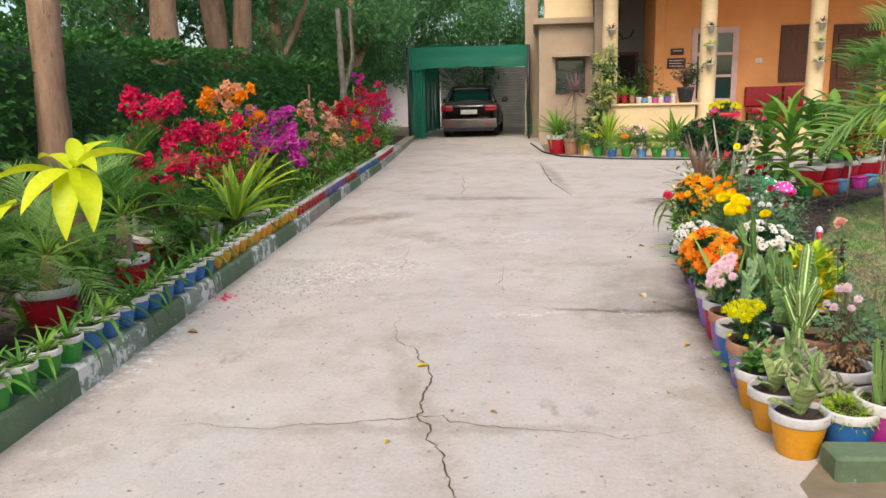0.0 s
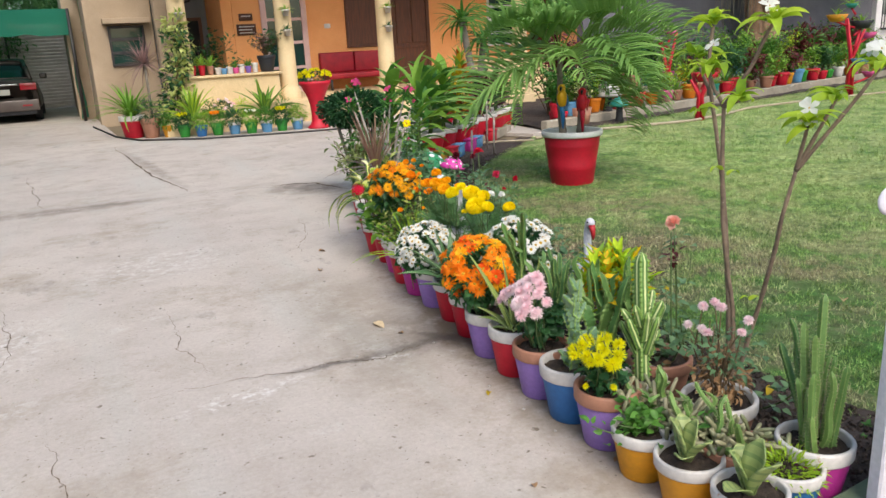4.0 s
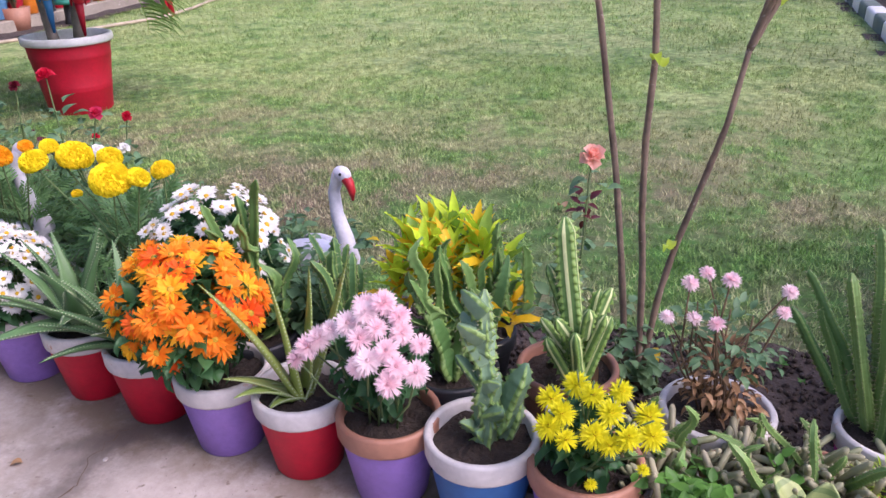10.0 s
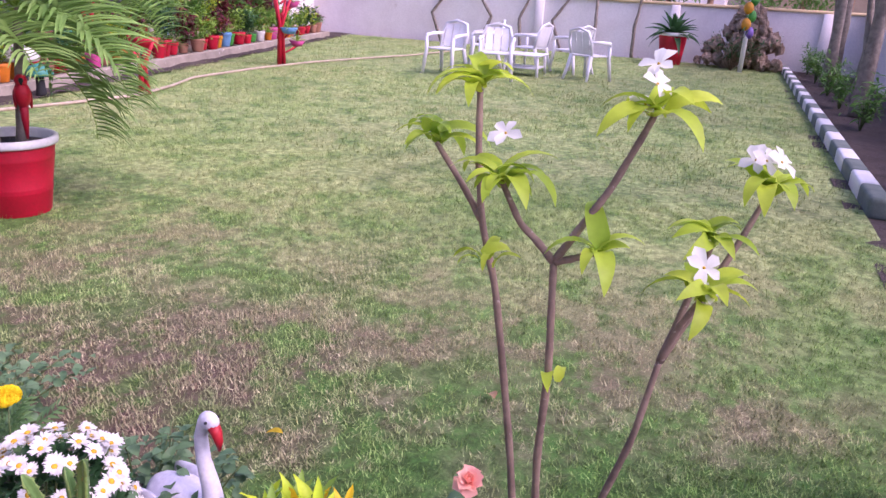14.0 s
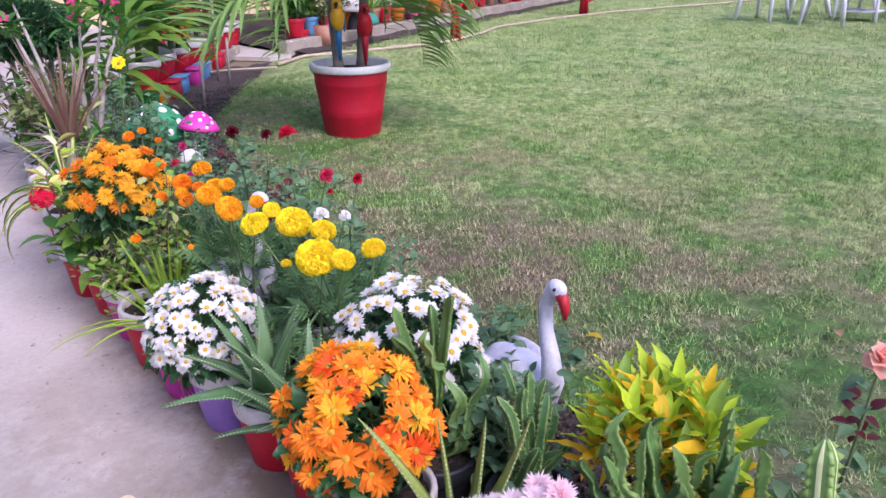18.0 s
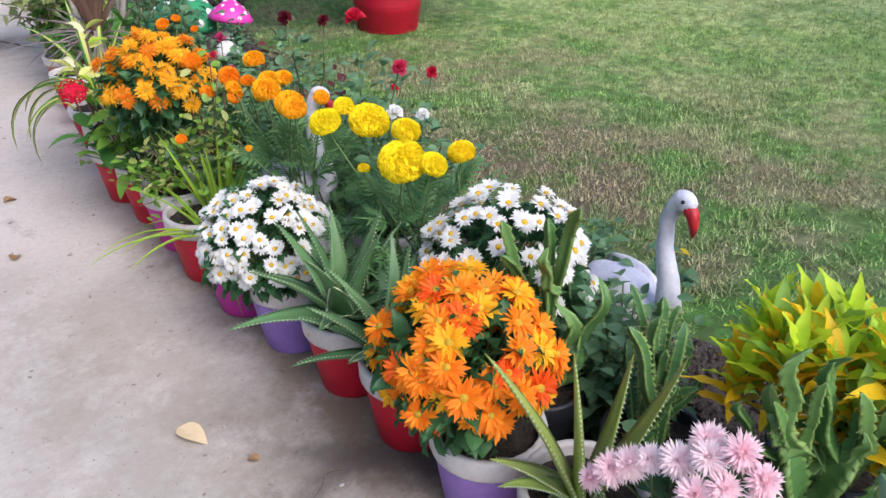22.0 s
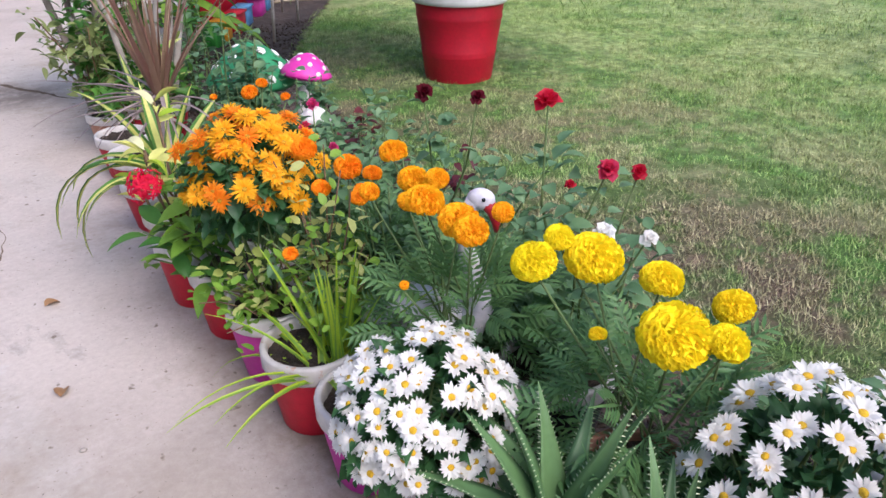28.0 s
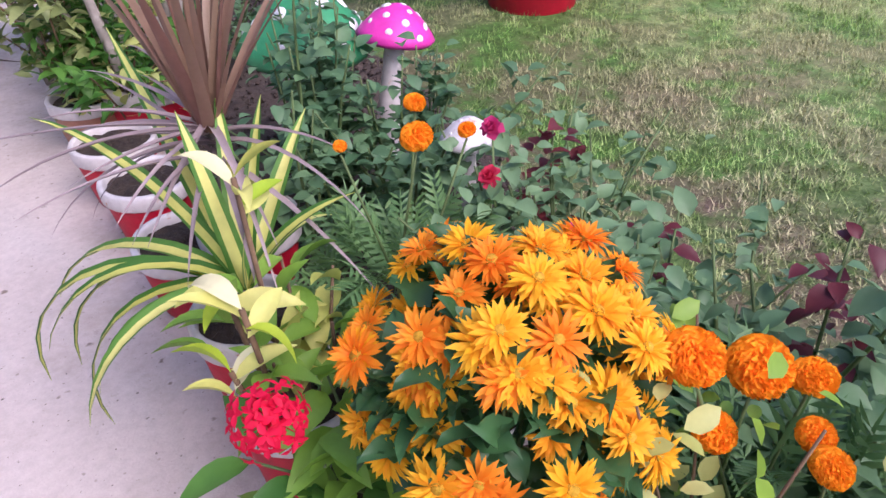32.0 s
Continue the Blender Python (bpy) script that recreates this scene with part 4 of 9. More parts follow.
dr = framed("door", 4.62, 0.452, 5.76, 2.85, 20.597, PINK_FRAME, DARK_GLASS, (1.05, 1.65, 2.2), 0.14, "pale pink door with dark green panes")
part("mullion", Buf().add(block(5.14, 20.55, 0.6, 5.24, 20.576, 2.7, 0.004)).mesh("mullion", WHITE, False), dr)
framed("window", 6.77, 1.45, 7.75, 2.85, 20.597, WOOD_DK, WOOD_DK, (), 0.07, "closed brown wooden shutter")
d2 = framed("door", 8.02, 0.452, 9.12, 2.82, 20.597, WOOD_DK, WOOD_DK, (1.4,), 0.1, "brown panelled wooden door")
part("panel", Buf().add(block(8.15, 20.54, 1.5, 8.55, 20.574, 2.6, 0.01)).add(block(8.6, 20.54, 1.5, 9.0, 20.574, 2.6, 0.01)).mesh("panel", WOOD_DK, False), d2)
framed("window", 10.9, 1.3, 12.0, 2.7, 20.597, WHITE, DARK_GLASS, (1.65, 2.0, 2.35), 0.06, "white barred window")
framed("door", 12.3, 0.452, 13.2, 2.7, 20.597, WOOD_DK, WOOD_DK, (1.4,), 0.1, "brown wooden door")
framed("window", 1.2, 1.3, 1.98, 2.2, 21.097, STEEL, DARK_GLASS, (1.6, 1.9), 0.05, "dark barred window of the side wing")
# The doorway's unlit inside is only a near-black panel.
framed("door", 2.75, 0.45, 3.55, 2.4, 22.597, WOOD_DK, RUBBER, (), 0.08, "doorway closed by a dark panel standing in for its unlit inside")
part("switch_plate", Buf().add(block(6.2, 20.57, 1.95, 6.36, 20.598, 2.06, 0.006)).mesh("switch_plate", WHITE), house)
for z0, z1, x0, x1 in ((1.86, 2.12, 4.02, 4.48), (2.2, 2.36, 4.1, 4.42)):
    sg = thing("name_board", "dark brown wooden name board with white lettering on the wall", "sign", mesh=Buf().add(block(x0, 20.55, z0, x1, 20.597, z1, 0.008)).mesh("name_board", WOOD_BOARD))
    for i in range(3 if x1 > 4.45 else 1):
        zz = z1 - 0.06 - i * 0.07
        part("lettering", Buf().add(block(x0 + 0.05, 20.542, zz - 0.012, x1 - 0.05 - 0.05 * (i % 2), 20.5485, zz + 0.012, 0.001)).mesh("lettering", PAINT["white"]), sg)
# hanging dried-flower wall decorations
for x in (5.9, 6.6, 9.6, 10.6):
    d = Buf().add(lathe([(0.01, 0), (0.1, 0.06), (0.14, 0.16), (0.13, 0.2), (0.02, 0.32)], 10))
    thing("hanging_basket", "brown woven basket hung on the porch wall", "basket", pose(x, 18.4, 3.25), "hung baskets", mesh=d.mesh("hanging_basket", WOOD_DK))
solid("wall_cable", "black cable looped on the shaded wall", "cable", tube([(3.0, 22.55, 3.6), (2.95, 22.5, 3.0), (3.1, 22.5, 2.75), (3.3, 22.5, 2.8), (3.4, 22.55, 3.0)], 0.02, 6), RUBBER, smooth=True)
solid("balloon", "green balloon tied under the porch roof", "balloon", moved(lathe([(0, -0.2), (0.05, -0.17), (0.13, -0.05), (0.15, 0.05), (0.1, 0.16), (0, 0.2)], 14), pose(2.95, 18.2, 3.55)), MUSH_GREEN, smooth=True)
solid("balloon", "pink balloon tied under the porch roof", "balloon", moved(lathe([(0, -0.2), (0.05, -0.17), (0.13, -0.05), (0.15, 0.05), (0.1, 0.16), (0, 0.2)], 14), pose(3.55, 18.3, 3.6)), PETAL["pink"], smooth=True)

sofa = thing("bench", "red vinyl bench against the orange wall", "bench")
part("seat", Buf().add(block(5.95, 19.75, 0.72, 7.75, 20.4, 0.86, 0.04, 2)).mesh("seat", SOFA_RED), sofa)
for a, b in ((5.95, 6.84), (6.86, 7.75)):
    part("backrest", Buf().add(block(a, 20.36, 0.862, b, 20.52, 1.36, 0.04, 2)).mesh("backrest", SOFA_RED), sofa)
for x in (6.0, 7.65):
    for y in (19.8, 20.4):
        part("leg", Buf().add(block(x, y, 0.45, x + 0.05, y + 0.05, 0.718, 0.004)).mesh("leg", STEEL), sofa)

# ---- carport ----
port = thing("carport", "carport of green shade net on steel posts", "carport")
for x in (-3.12, 0.46):
    for y in (22.9, 30.0):
        part("post", Buf().add(tube([(x, y, 0), (x, y, 2.72)], 0.04, 8)).mesh("post", STEEL), port)


def cloth(p, q, z0, z1, mat, name, folds, amp, sag=0.0, seed=0):
    """A hanging net between two ground points."""
    p, q = np.array(p), np.array(q)
    nu, nv = 50, 10
    d = (q - p) / np.linalg.norm(q - p)
    nrm = np.array([-d[1], d[0]])
    v = []
    for j in range(nv + 1):
        t = j / nv
        for i in range(nu + 1):
            s = i / nu
            o = amp * math.sin(s * folds * 6.28 + seed) * (0.3 + 0.7 * (1 - t)) + amp * 0.6 * noise.noise(Vector((s * 6, t * 3, seed)))
            z = z0 + (z1 - z0) * t - sag * math.sin(s * 3.14) * (1 - t) + 0.04 * noise.noise(Vector((s * 9, seed, 2))) * (1 - t)
            xy = p + d * s * np.linalg.norm(q - p) + nrm * o
            v.append((xy[0], xy[1], z))
    return part(name, Buf().add((np.array(v), grid_faces(nv + 1, nu + 1))).mesh(name, mat), port)


cloth((-3.14, 22.88), (0.5, 22.88), 2.08, 2.72, NET, "valance", 3, 0.03, -0.05, 1)
cloth((0.46, 22.92), (0.46, 30.0), 0.06, 2.05, NET, "side_curtain", 7, 0.09, 0, 2)
cloth((-3.12, 22.92), (-3.12, 30.0), 0.06, 2.6, NET, "side_curtain", 7, 0.09, 0, 3)
cloth((-3.0, 22.95), (-2.65, 23.05), 0.06, 2.2, NET, "gathered_curtain", 3, 0.05, 0, 4)
rf = np.array([[(x, y, 2.72 + 0.06 * math.sin((x + 3) * 1.7) + 0.05 * noise.noise(Vector((x, y, 0)))) for x in np.linspace(-3.14, 0.5, 14)] for y in np.linspace(22.88, 30, 20)]).reshape(-1, 3)
part("roof_net", Buf().add((rf, grid_faces(20, 14))).mesh("roof_net", NET), port)
shut = thing("roller_shutter", "pale ribbed steel roller shutter behind the car", "shutter", kind="structure")
for i in range(26):
    z = 0.02 + i * 0.105
    part("slat", Buf().add(block(-3.05, 30.1, z, 0.4, 30.14, z + 0.098, 0.012)).mesh("slat", SHUTTER), shut)
part("guide", Buf().add(block(-1.36, 30.05, 0, -1.3, 30.098, 2.75, 0.005)).mesh("guide", STEEL), shut)

# ---- car ----
car = thing("car", "brown saloon car seen from behind, parked under the net", "car", pose(-1.42, 24.1, 0))


def loft(sections, mat, name, label=""):
    """Rounded sections along y: (y, half width low, half width high, z low, z high)."""
    ring = []
    m = 18
    for y, w0, w1, z0, z1 in sections:
        for k in range(m):
            a = 2 * math.pi * k / m
            cx, cz = math.cos(a), math.sin(a)
            sx, sz = math.copysign(abs(cx) ** 0.38, cx), math.copysign(abs(cz) ** 0.38, cz)
            u = (sz + 1) / 2
            ring.append((sx * (w0 + (w1 - w0) * u), y, z0 + (z1 - z0) * u))
    nr = len(sections)
    return part(name, Buf().add((np.array(ring), [grid_faces(nr, m, True), np.array([list(range(m))]), np.array([list(range((nr - 1) * m, nr * m))[::-1]])])).mesh(name, mat), car, label)


loft([(0.0, 0.8, 0.74, 0.36, 0.95), (0.05, 0.9, 0.82, 0.3, 1.06), (0.25, 0.94, 0.86, 0.25, 1.12), (0.8, 0.95, 0.87, 0.22, 1.1), (2.6, 0.95, 0.87, 0.22, 1.06), (3.9, 0.93, 0.82, 0.24, 0.98), (4.6, 0.85, 0.7, 0.3, 0.8)], CAR_PAINT, "body")
loft([(0.42, 0.74, 0.66, 1.05, 1.13), (0.75, 0.76, 0.62, 1.05, 1.36), (1.2, 0.78, 0.58, 1.05, 1.57), (2.2, 0.78, 0.58, 1.05, 1.6), (3.2, 0.78, 0.62, 1.02, 1.15)], CAR_GLASS, "cabin", "dark green rear window")
loft([(1.08, 0.62, 0.52, 1.47, 1.585), (1.3, 0.64, 0.54, 1.5, 1.625), (2.3, 0.64, 0.54, 1.5, 1.63), (2.6, 0.62, 0.5, 1.46, 1.58)], CAR_PAINT, "roof")
for sx in (-1, 1):
    part("rear_pillar", Buf().add(tube([(sx * 0.75, 0.42, 1.07), (sx * 0.69, 0.78, 1.33), (sx * 0.61, 1.2, 1.55)], [0.06, 0.065, 0.06], 8)).mesh("rear_pillar", CAR_PAINT), car)
part("window_sill", Buf().add(tube([(-0.72, 0.4, 1.11), (0.0, 0.34, 1.13), (0.72, 0.4, 1.11)], 0.03, 8)).mesh("window_sill", CAR_PAINT), car)
CP = lambda name, box, mat, label="", b=0.02: part(name, Buf().add(block(*box, b, 2)).mesh(name, mat), car, label)
CP("bumper", (-0.88, -0.08, 0.3, 0.88, 0.1, 0.58), CAR_PAINT)
CP("bumper_skirt", (-0.8, -0.05, 0.2, 0.8, 0.15, 0.32), RUBBER)
CP("tail_light", (-0.88, -0.02, 0.82, -0.5, 0.16, 1.0), TAIL_RED, "red tail light")
CP("tail_light", (0.5, -0.02, 0.82, 0.88, 0.16, 1.0), TAIL_RED, "red tail light")
CP("number_plate", (-0.26, -0.02, 0.72, 0.26, 0.02, 0.86), PLATE, "pale number plate", 0.006)
CP("chrome_strip", (-0.45, -0.03, 0.95, 0.45, 0.03, 0.99), CHROME, "", 0.008)
CP("reflector", (-0.72, -0.1, 0.42, -0.5, -0.07, 0.46), TAIL_RED, "", 0.006)
CP("reflector", (0.5, -0.1, 0.42, 0.72, -0.07, 0.46), TAIL_RED, "", 0.006)
CP("mirror", (-1.12, 2.55, 1.05, -0.93, 2.68, 1.2), CAR_PAINT, "", 0.04)
CP("mirror", (0.93, 2.55, 1.05, 1.12, 2.68, 1.2), CAR_PAINT, "", 0.04)
tyre = Buf().add(lathe([(0.2, -0.1), (0.3, -0.1), (0.325, -0.06), (0.325, 0.06), (0.3, 0.1), (0.2, 0.1)], 24)).mesh("wheel", RUBBER)
rim_m = Buf().add(lathe([(0.0, 0.04), (0.05, 0.06), (0.17, 0.05), (0.2, 0.095), (0.21, 0.06)], 20)).mesh("rim", CHROME)
for x in (-0.8, 0.8):
    for y in (0.95, 3.6):
        w = part("wheel", tyre, car, "", pose(x, y, 0.325, 0, 90 if x > 0 else -90, 0))
        part("rim", rim_m, w)


# ---- pots ----
pot_cache = {}


def pot(x, y, colour, rim="white", R=0.122, H=0.225, z=0.0, holds="", tilt=0.0, group="row of painted pots", name="flower_pot"):
    """A tapered pot: body, rim band, soil."""
    key = (colour, rim, R, H)
    if key not in pot_cache:
        b = 0.7 * R
        body = Buf().add(lathe([(0, 0), (b * 0.96, 0), (b, 0.006), (R * 0.93, H * 0.76), (R * 0.93, H * 0.78)], 28)).mesh("pot_body", PAINT[colour])
        band = Buf().add(lathe([(R * 0.93, H * 0.77), (R * 0.985, H * 0.775), (R, H * 0.8), (R * 1.01, H * 0.97), (R * 0.985, H), (R * 0.9, H), (R * 0.87, H * 0.97), (R * 0.85, H * 0.8)], 28)).mesh("rim", PAINT[rim])
        rg = np.random.default_rng(len(pot_cache))
        v, f = lathe([(r * R * 0.87, H * 0.86) for r in (0, 0.14, 0.28, 0.42, 0.56, 0.7, 0.85, 1.0)], 26)
        v[:, 2] += rg.normal(0, 0.005, len(v)) + 0.012 * (1 - np.hypot(v[:, 0], v[:, 1]) / R)
        pot_cache[key] = (body, band, Buf().add((v, f)).mesh("soil", POTSOIL))
    body, band, soil = pot_cache[key]
    rimtxt = "" if rim == colour else ", %s rim," % rim
    p = thing(name, "%s painted clay pot%s%s" % (colour, rimtxt, " holding " + holds if holds else ""), "pot", pose(x, y, z, tilt, 0, (x * 977 + y * 613) % 360), group)
    part("pot_body", body, p)
    part("rim", band, p, "%s rim" % rim)
    part("soil", soil, p)
    return z + H * 0.87


# ---- flower heads ----
def head(name, mats, layers, eye_r, eye_h, n=3, fold=0.15, seed=0):
    """layers: (count, length, width, pitch in degrees, droop)."""
    rg = np.random.default_rng(seed)
    b = Buf()
    for k, (cnt, L, W, pitch, droop) in enumerate(layers):
        a = np.arange(cnt) * 2 * math.pi / cnt + rg.normal(0, 0.12, cnt) + k * 0.4
        r0 = eye_r * 0.6
        loc = np.stack([np.cos(a) * r0, np.sin(a) * r0, np.full(cnt, k * 0.0015)], 1)
        b.add(scatter(leaf(L, W, n, "petal", fold, droop, 0), loc, a, radians(pitch) + rg.normal(0, 0.12, cnt), rg.normal(0, 0.15, cnt), rg.uniform(0.82, 1.1, cnt)), 0)
    if eye_r:
        b.add(lathe([(eye_r, -0.002), (eye_r, 0.3 * eye_h), (eye_r * 0.7, 0.85 * eye_h), (0, eye_h)], 12), 1)
    return b.mesh(name, mats)


def pompon(name, mat, R, n, W, seed=0, squash=0.75, pl=0.34, core=0.84, wave=0.3):
    """A ball of ruffled petals."""
    rg = np.random.default_rng(seed)
    k = np.arange(n) + 0.5
    ph = np.arccos(1 - 1.55 * k / n)
    th = k * 2.39996
    d = np.stack([np.sin(ph) * np.cos(th), np.sin(ph) * np.sin(th), np.cos(ph)], 1)
    loc = d * R * core * 0.94
    loc[:, 2] *= squash
    b = Buf().add(scatter(leaf(R * pl, W, 3, "petal", 0.2, 0.7, 0.3, 5, wave), loc, th + rg.normal(0, 0.2, n), math.pi / 2 - ph - 0.45 + rg.normal(0, 0.15, n), rg.normal(0, 0.5, n), rg.uniform(0.85, 1.1, n)))
    s = ball(10, 6)
    b.add((s[0] * R * core * np.array([1, 1, squash]), s[1]))
    return b.mesh(name, mat)


DAISY = [head("daisy_head", [PETAL["white"], CORE_Y], [(17, 0.025, 0.0085, 12 + i * 8, 0.35), (15, 0.021, 0.008, 26 + i * 6, 0.3)], 0.0085, 0.006, seed=i) for i in range(3)]
MUM_OR = [head("orange_mum_head", [PETAL[c], CORE_G], [(17, 0.036, 0.0095, 8, 0.35), (15, 0.032, 0.009, 24, 0.3), (11, 0.025, 0.008, 42, 0.2)], 0.009, 0.008, seed=i) for i, c in enumerate(("orange", "orange", "fire", "gold", "orange"))]
MUM_AM = [head("amber_mum_head", [PETAL[c], CORE_G], [(19, 0.037, 0.0085, 2, 0.35), (18, 0.034, 0.008, 20, 0.3), (15, 0.028, 0.0075, 40, 0.2), (9, 0.02, 0.006, 60, 0.0)], 0.009, 0.008, seed=i + 9) for i, c in enumerate(("amber", "gold", "tangerine"))]
FULL = [(24, 0.033, 0.0085, -22, 0.2), (24, 0.034, 0.0085, 0, 0.15), (22, 0.032, 0.0085, 20, 0.0), (20, 0.029, 0.008, 38, -0.2), (16, 0.024, 0.0075, 56, -0.4), (11, 0.018, 0.0065, 74, -0.5)]
MUM_PK = [head("pink_mum_head", [PETAL[c], PETAL[c]], [(38, 0.032, 0.0046, -16, 0.3), (38, 0.032, 0.0046, 2, 0.2), (36, 0.03, 0.0046, 18, 0.1), (32, 0.027, 0.0044, 34, -0.1), (26, 0.022, 0.0042, 52, -0.3), (16, 0.015, 0.004, 72, -0.4)], 0.006, 0.012, seed=i) for i, c in enumerate(("pink", "blushpink", "blushpink"))]
MUM_PF = [head("flat_pink_head", [PETAL[c], PETAL[c]], FULL, 0.007, 0.012, seed=i) for i, c in enumerate(("blushpink", "pink"))]
MUM_YE = [head("yellow_mum_head", [PETAL["lemon"], CORE_G], [(int(n_ * 1.25), l_ * 1.0, w_ * 0.6, p_, d_) for n_, l_, w_, p_, d_ in FULL], 0.006, 0.01, seed=i) for i in range(3)]
MARI_Y = [pompon("yellow_marigold_head", PETAL["yellow"], 0.05, 420, 0.019, i) for i in range(2)]
MARI_O = [pompon("orange_marigold_head", PETAL["goldenrod"], 0.045, 380, 0.017, i + 4) for i in range(2)]
MARI_D = [pompon("deep_orange_marigold_head", PETAL["deepgold"], 0.042, 360, 0.016, i + 7) for i in range(2)]
ROSES = {c: head("rose_bloom", [PETAL[c], PETAL[c]], [(5, 0.034, 0.042, 8, 0.5), (5, 0.034, 0.04, 35, 0.1), (5, 0.03, 0.036, 58, -0.3), (4, 0.024, 0.028, 76, -0.5)], 0.006, 0.02, 4, 0.3, seed=3) for c in ("salmon", "darkred", "red", "hotpink", "white", "rose")}
STAR5 = {c: head("blossom", [PETAL[c], CORE_Y], [(5, 0.035, 0.026, 18, 0.4)], 0.003, 0.004, 3, 0.2, seed=2) for c in ("hotpink", "white")}


def place_head(meshes, parent, pos, out, rg, size=1.0, name="flower_head"):
    q = Vector(out).to_track_quat("Z", "Y").to_matrix().to_4x4()
    m = Matrix.Translation(pos) @ q @ Matrix.Rotation(rg.uniform(0, 6.28), 4, "Z") @ Matrix.Scale(size * rg.uniform(0.85, 1.12), 4)
    return part(name, meshes[int(rg.integers(len(meshes)))], parent, "", m)


def foliage(n, centre, rx, rz, tmpl, rg, flat=0.0, shell=0.55):
    """Leaves through an ellipsoid, pointing outward."""
    d = rg.normal(0, 1, (n, 3))
    d /= np.linalg.norm(d, axis=1)[:, None]
    r = shell + (1 - shell) * rg.uniform(0, 1, n) ** 0.6
    loc = np.array(centre) + d * r[:, None] * np.array([rx, rx, rz])
    yaw = np.arctan2(d[:, 1], d[:, 0]) + rg.normal(0, 0.6, n)
    pitch = np.arcsin(d[:, 2]) * (1 - flat) + rg.normal(0, 0.35, n)
    return scatter(tmpl, loc, yaw, pitch, rg.normal(0, 0.5, n), rg.uniform(0.7, 1.25, n))


def stems_to(base, tips, r, rg, spread=0.02):
    b = []
    for t in tips:
        t = np.array(t)
        s = np.array(base) + np.append(rg.normal(0, spread, 2), 0)
        mid = (s + t) / 2 + np.append(rg.normal(0, 0.02, 2), 0.02)
        b.append(tube([s, (s + mid) / 2, mid, (mid + t) / 2, t], [r, r, r * 0.9, r * 0.8, r * 0.7], 5))
    return b


def mum(x, y, z, R, top, heads, n, label, seed, lean=(0, 0), leafmat=None, size=1.0, leaf_n=420, low=0.0, cat="chrysanthemum", name="chrysanthemum", rz=None, ragged=0.12):
    """A domed bush of daisy-like heads."""
    rg = np.random.default_rng(seed)
    th = thing(name, label, cat, pose(x, y, z))
    cz = top - z
    rz = rz or cz * 0.5
    c = np.array([lean[0], lean[1], cz - rz])
    tips, outs = [], []
    k = np.arange(n) + 0.5
    ph = np.arccos(1 - (1.0 + low) * k / n) + rg.normal(0, 0.09, n)
    ta = k * 2.39996 + rg.normal(0, 0.45, n)
    for p_, t_ in zip(ph, ta):
        d = np.array([math.sin(p_) * math.cos(t_), math.sin(p_) * math.sin(t_), math.cos(p_)])
        rr = rg.uniform(1.03 - ragged, 1.05)
        tips.append(c + d * np.array([R, R, rz]) * rr)
        outs.append(d * 0.7 + np.array([-0.15, -0.2, 0.45]))
    for t in stems_to((0, 0, -0.02), tips[::5], 0.0028, rg):
        part("stem", Buf().add(t).mesh("stem", STEM), th)
    lob = leaf(0.05, 0.032, 4, "lance", 0.2, 0.7, 0.1, 3, 0.25)
    part("foliage", Buf().add(foliage(leaf_n, c - np.array([0, 0, rz * 0.16]), R * 0.88, rz * 0.92, lob, rg)).mesh("foliage", leafmat or LEAF_DK), th)
    for t, o in zip(tips, outs):
        place_head(heads, th, t, o, rg, size)
    return th


def marigold(x, y, z, blooms, label, seed, H=0.45, fr=0.19):
    """Ferny bush; blooms: (dx, dy, z, kind, size)."""
    rg = np.random.default_rng(seed)
    th = thing("marigold", label, "marigold", pose(x, y, 0))
    tips = [(dx, dy, zz - 0.015) for dx, dy, zz, _, _ in blooms]
    for t in stems_to((0, 0, z), tips, 0.003, rg, 0.03):
        part("stem", Buf().add(t).mesh("stem", STEM), th)
    pin = Buf().add(scatter(leaf(0.04, 0.009, 3, "lance", 0.15, 0.5), np.array([(0.02 + 0.014 * (i // 2), 0, 0) for i in range(10)]), [0.9 * (1 if i % 2 else -1) for i in range(10)], 0.0, 0.0, [1 - 0.06 * (i // 2) for i in range(10)])).add(leaf(0.11, 0.006, 3, "lance", 0.1, 0.4))
    tm = np.concatenate(pin.v), [f for f, _ in pin.f]
    part("foliage", Buf().add(foliage(int(9000 * fr * fr), (0, 0, z + H * 0.42), fr, H * 0.45, tm, rg, 0.2, 0.25)).mesh("foliage", LEAF_FERN), th)
    kinds = {"y": MARI_Y, "o": MARI_O, "d": MARI_D}
    for dx, dy, zz, kd, s in blooms:
        place_head(kinds[kd], th, (dx, dy, zz), (rg.normal(-0.15, 0.2), rg.normal(-0.15, 0.2), 1), rg, s * (0.84 if kd == "y" else 0.64))
    return th


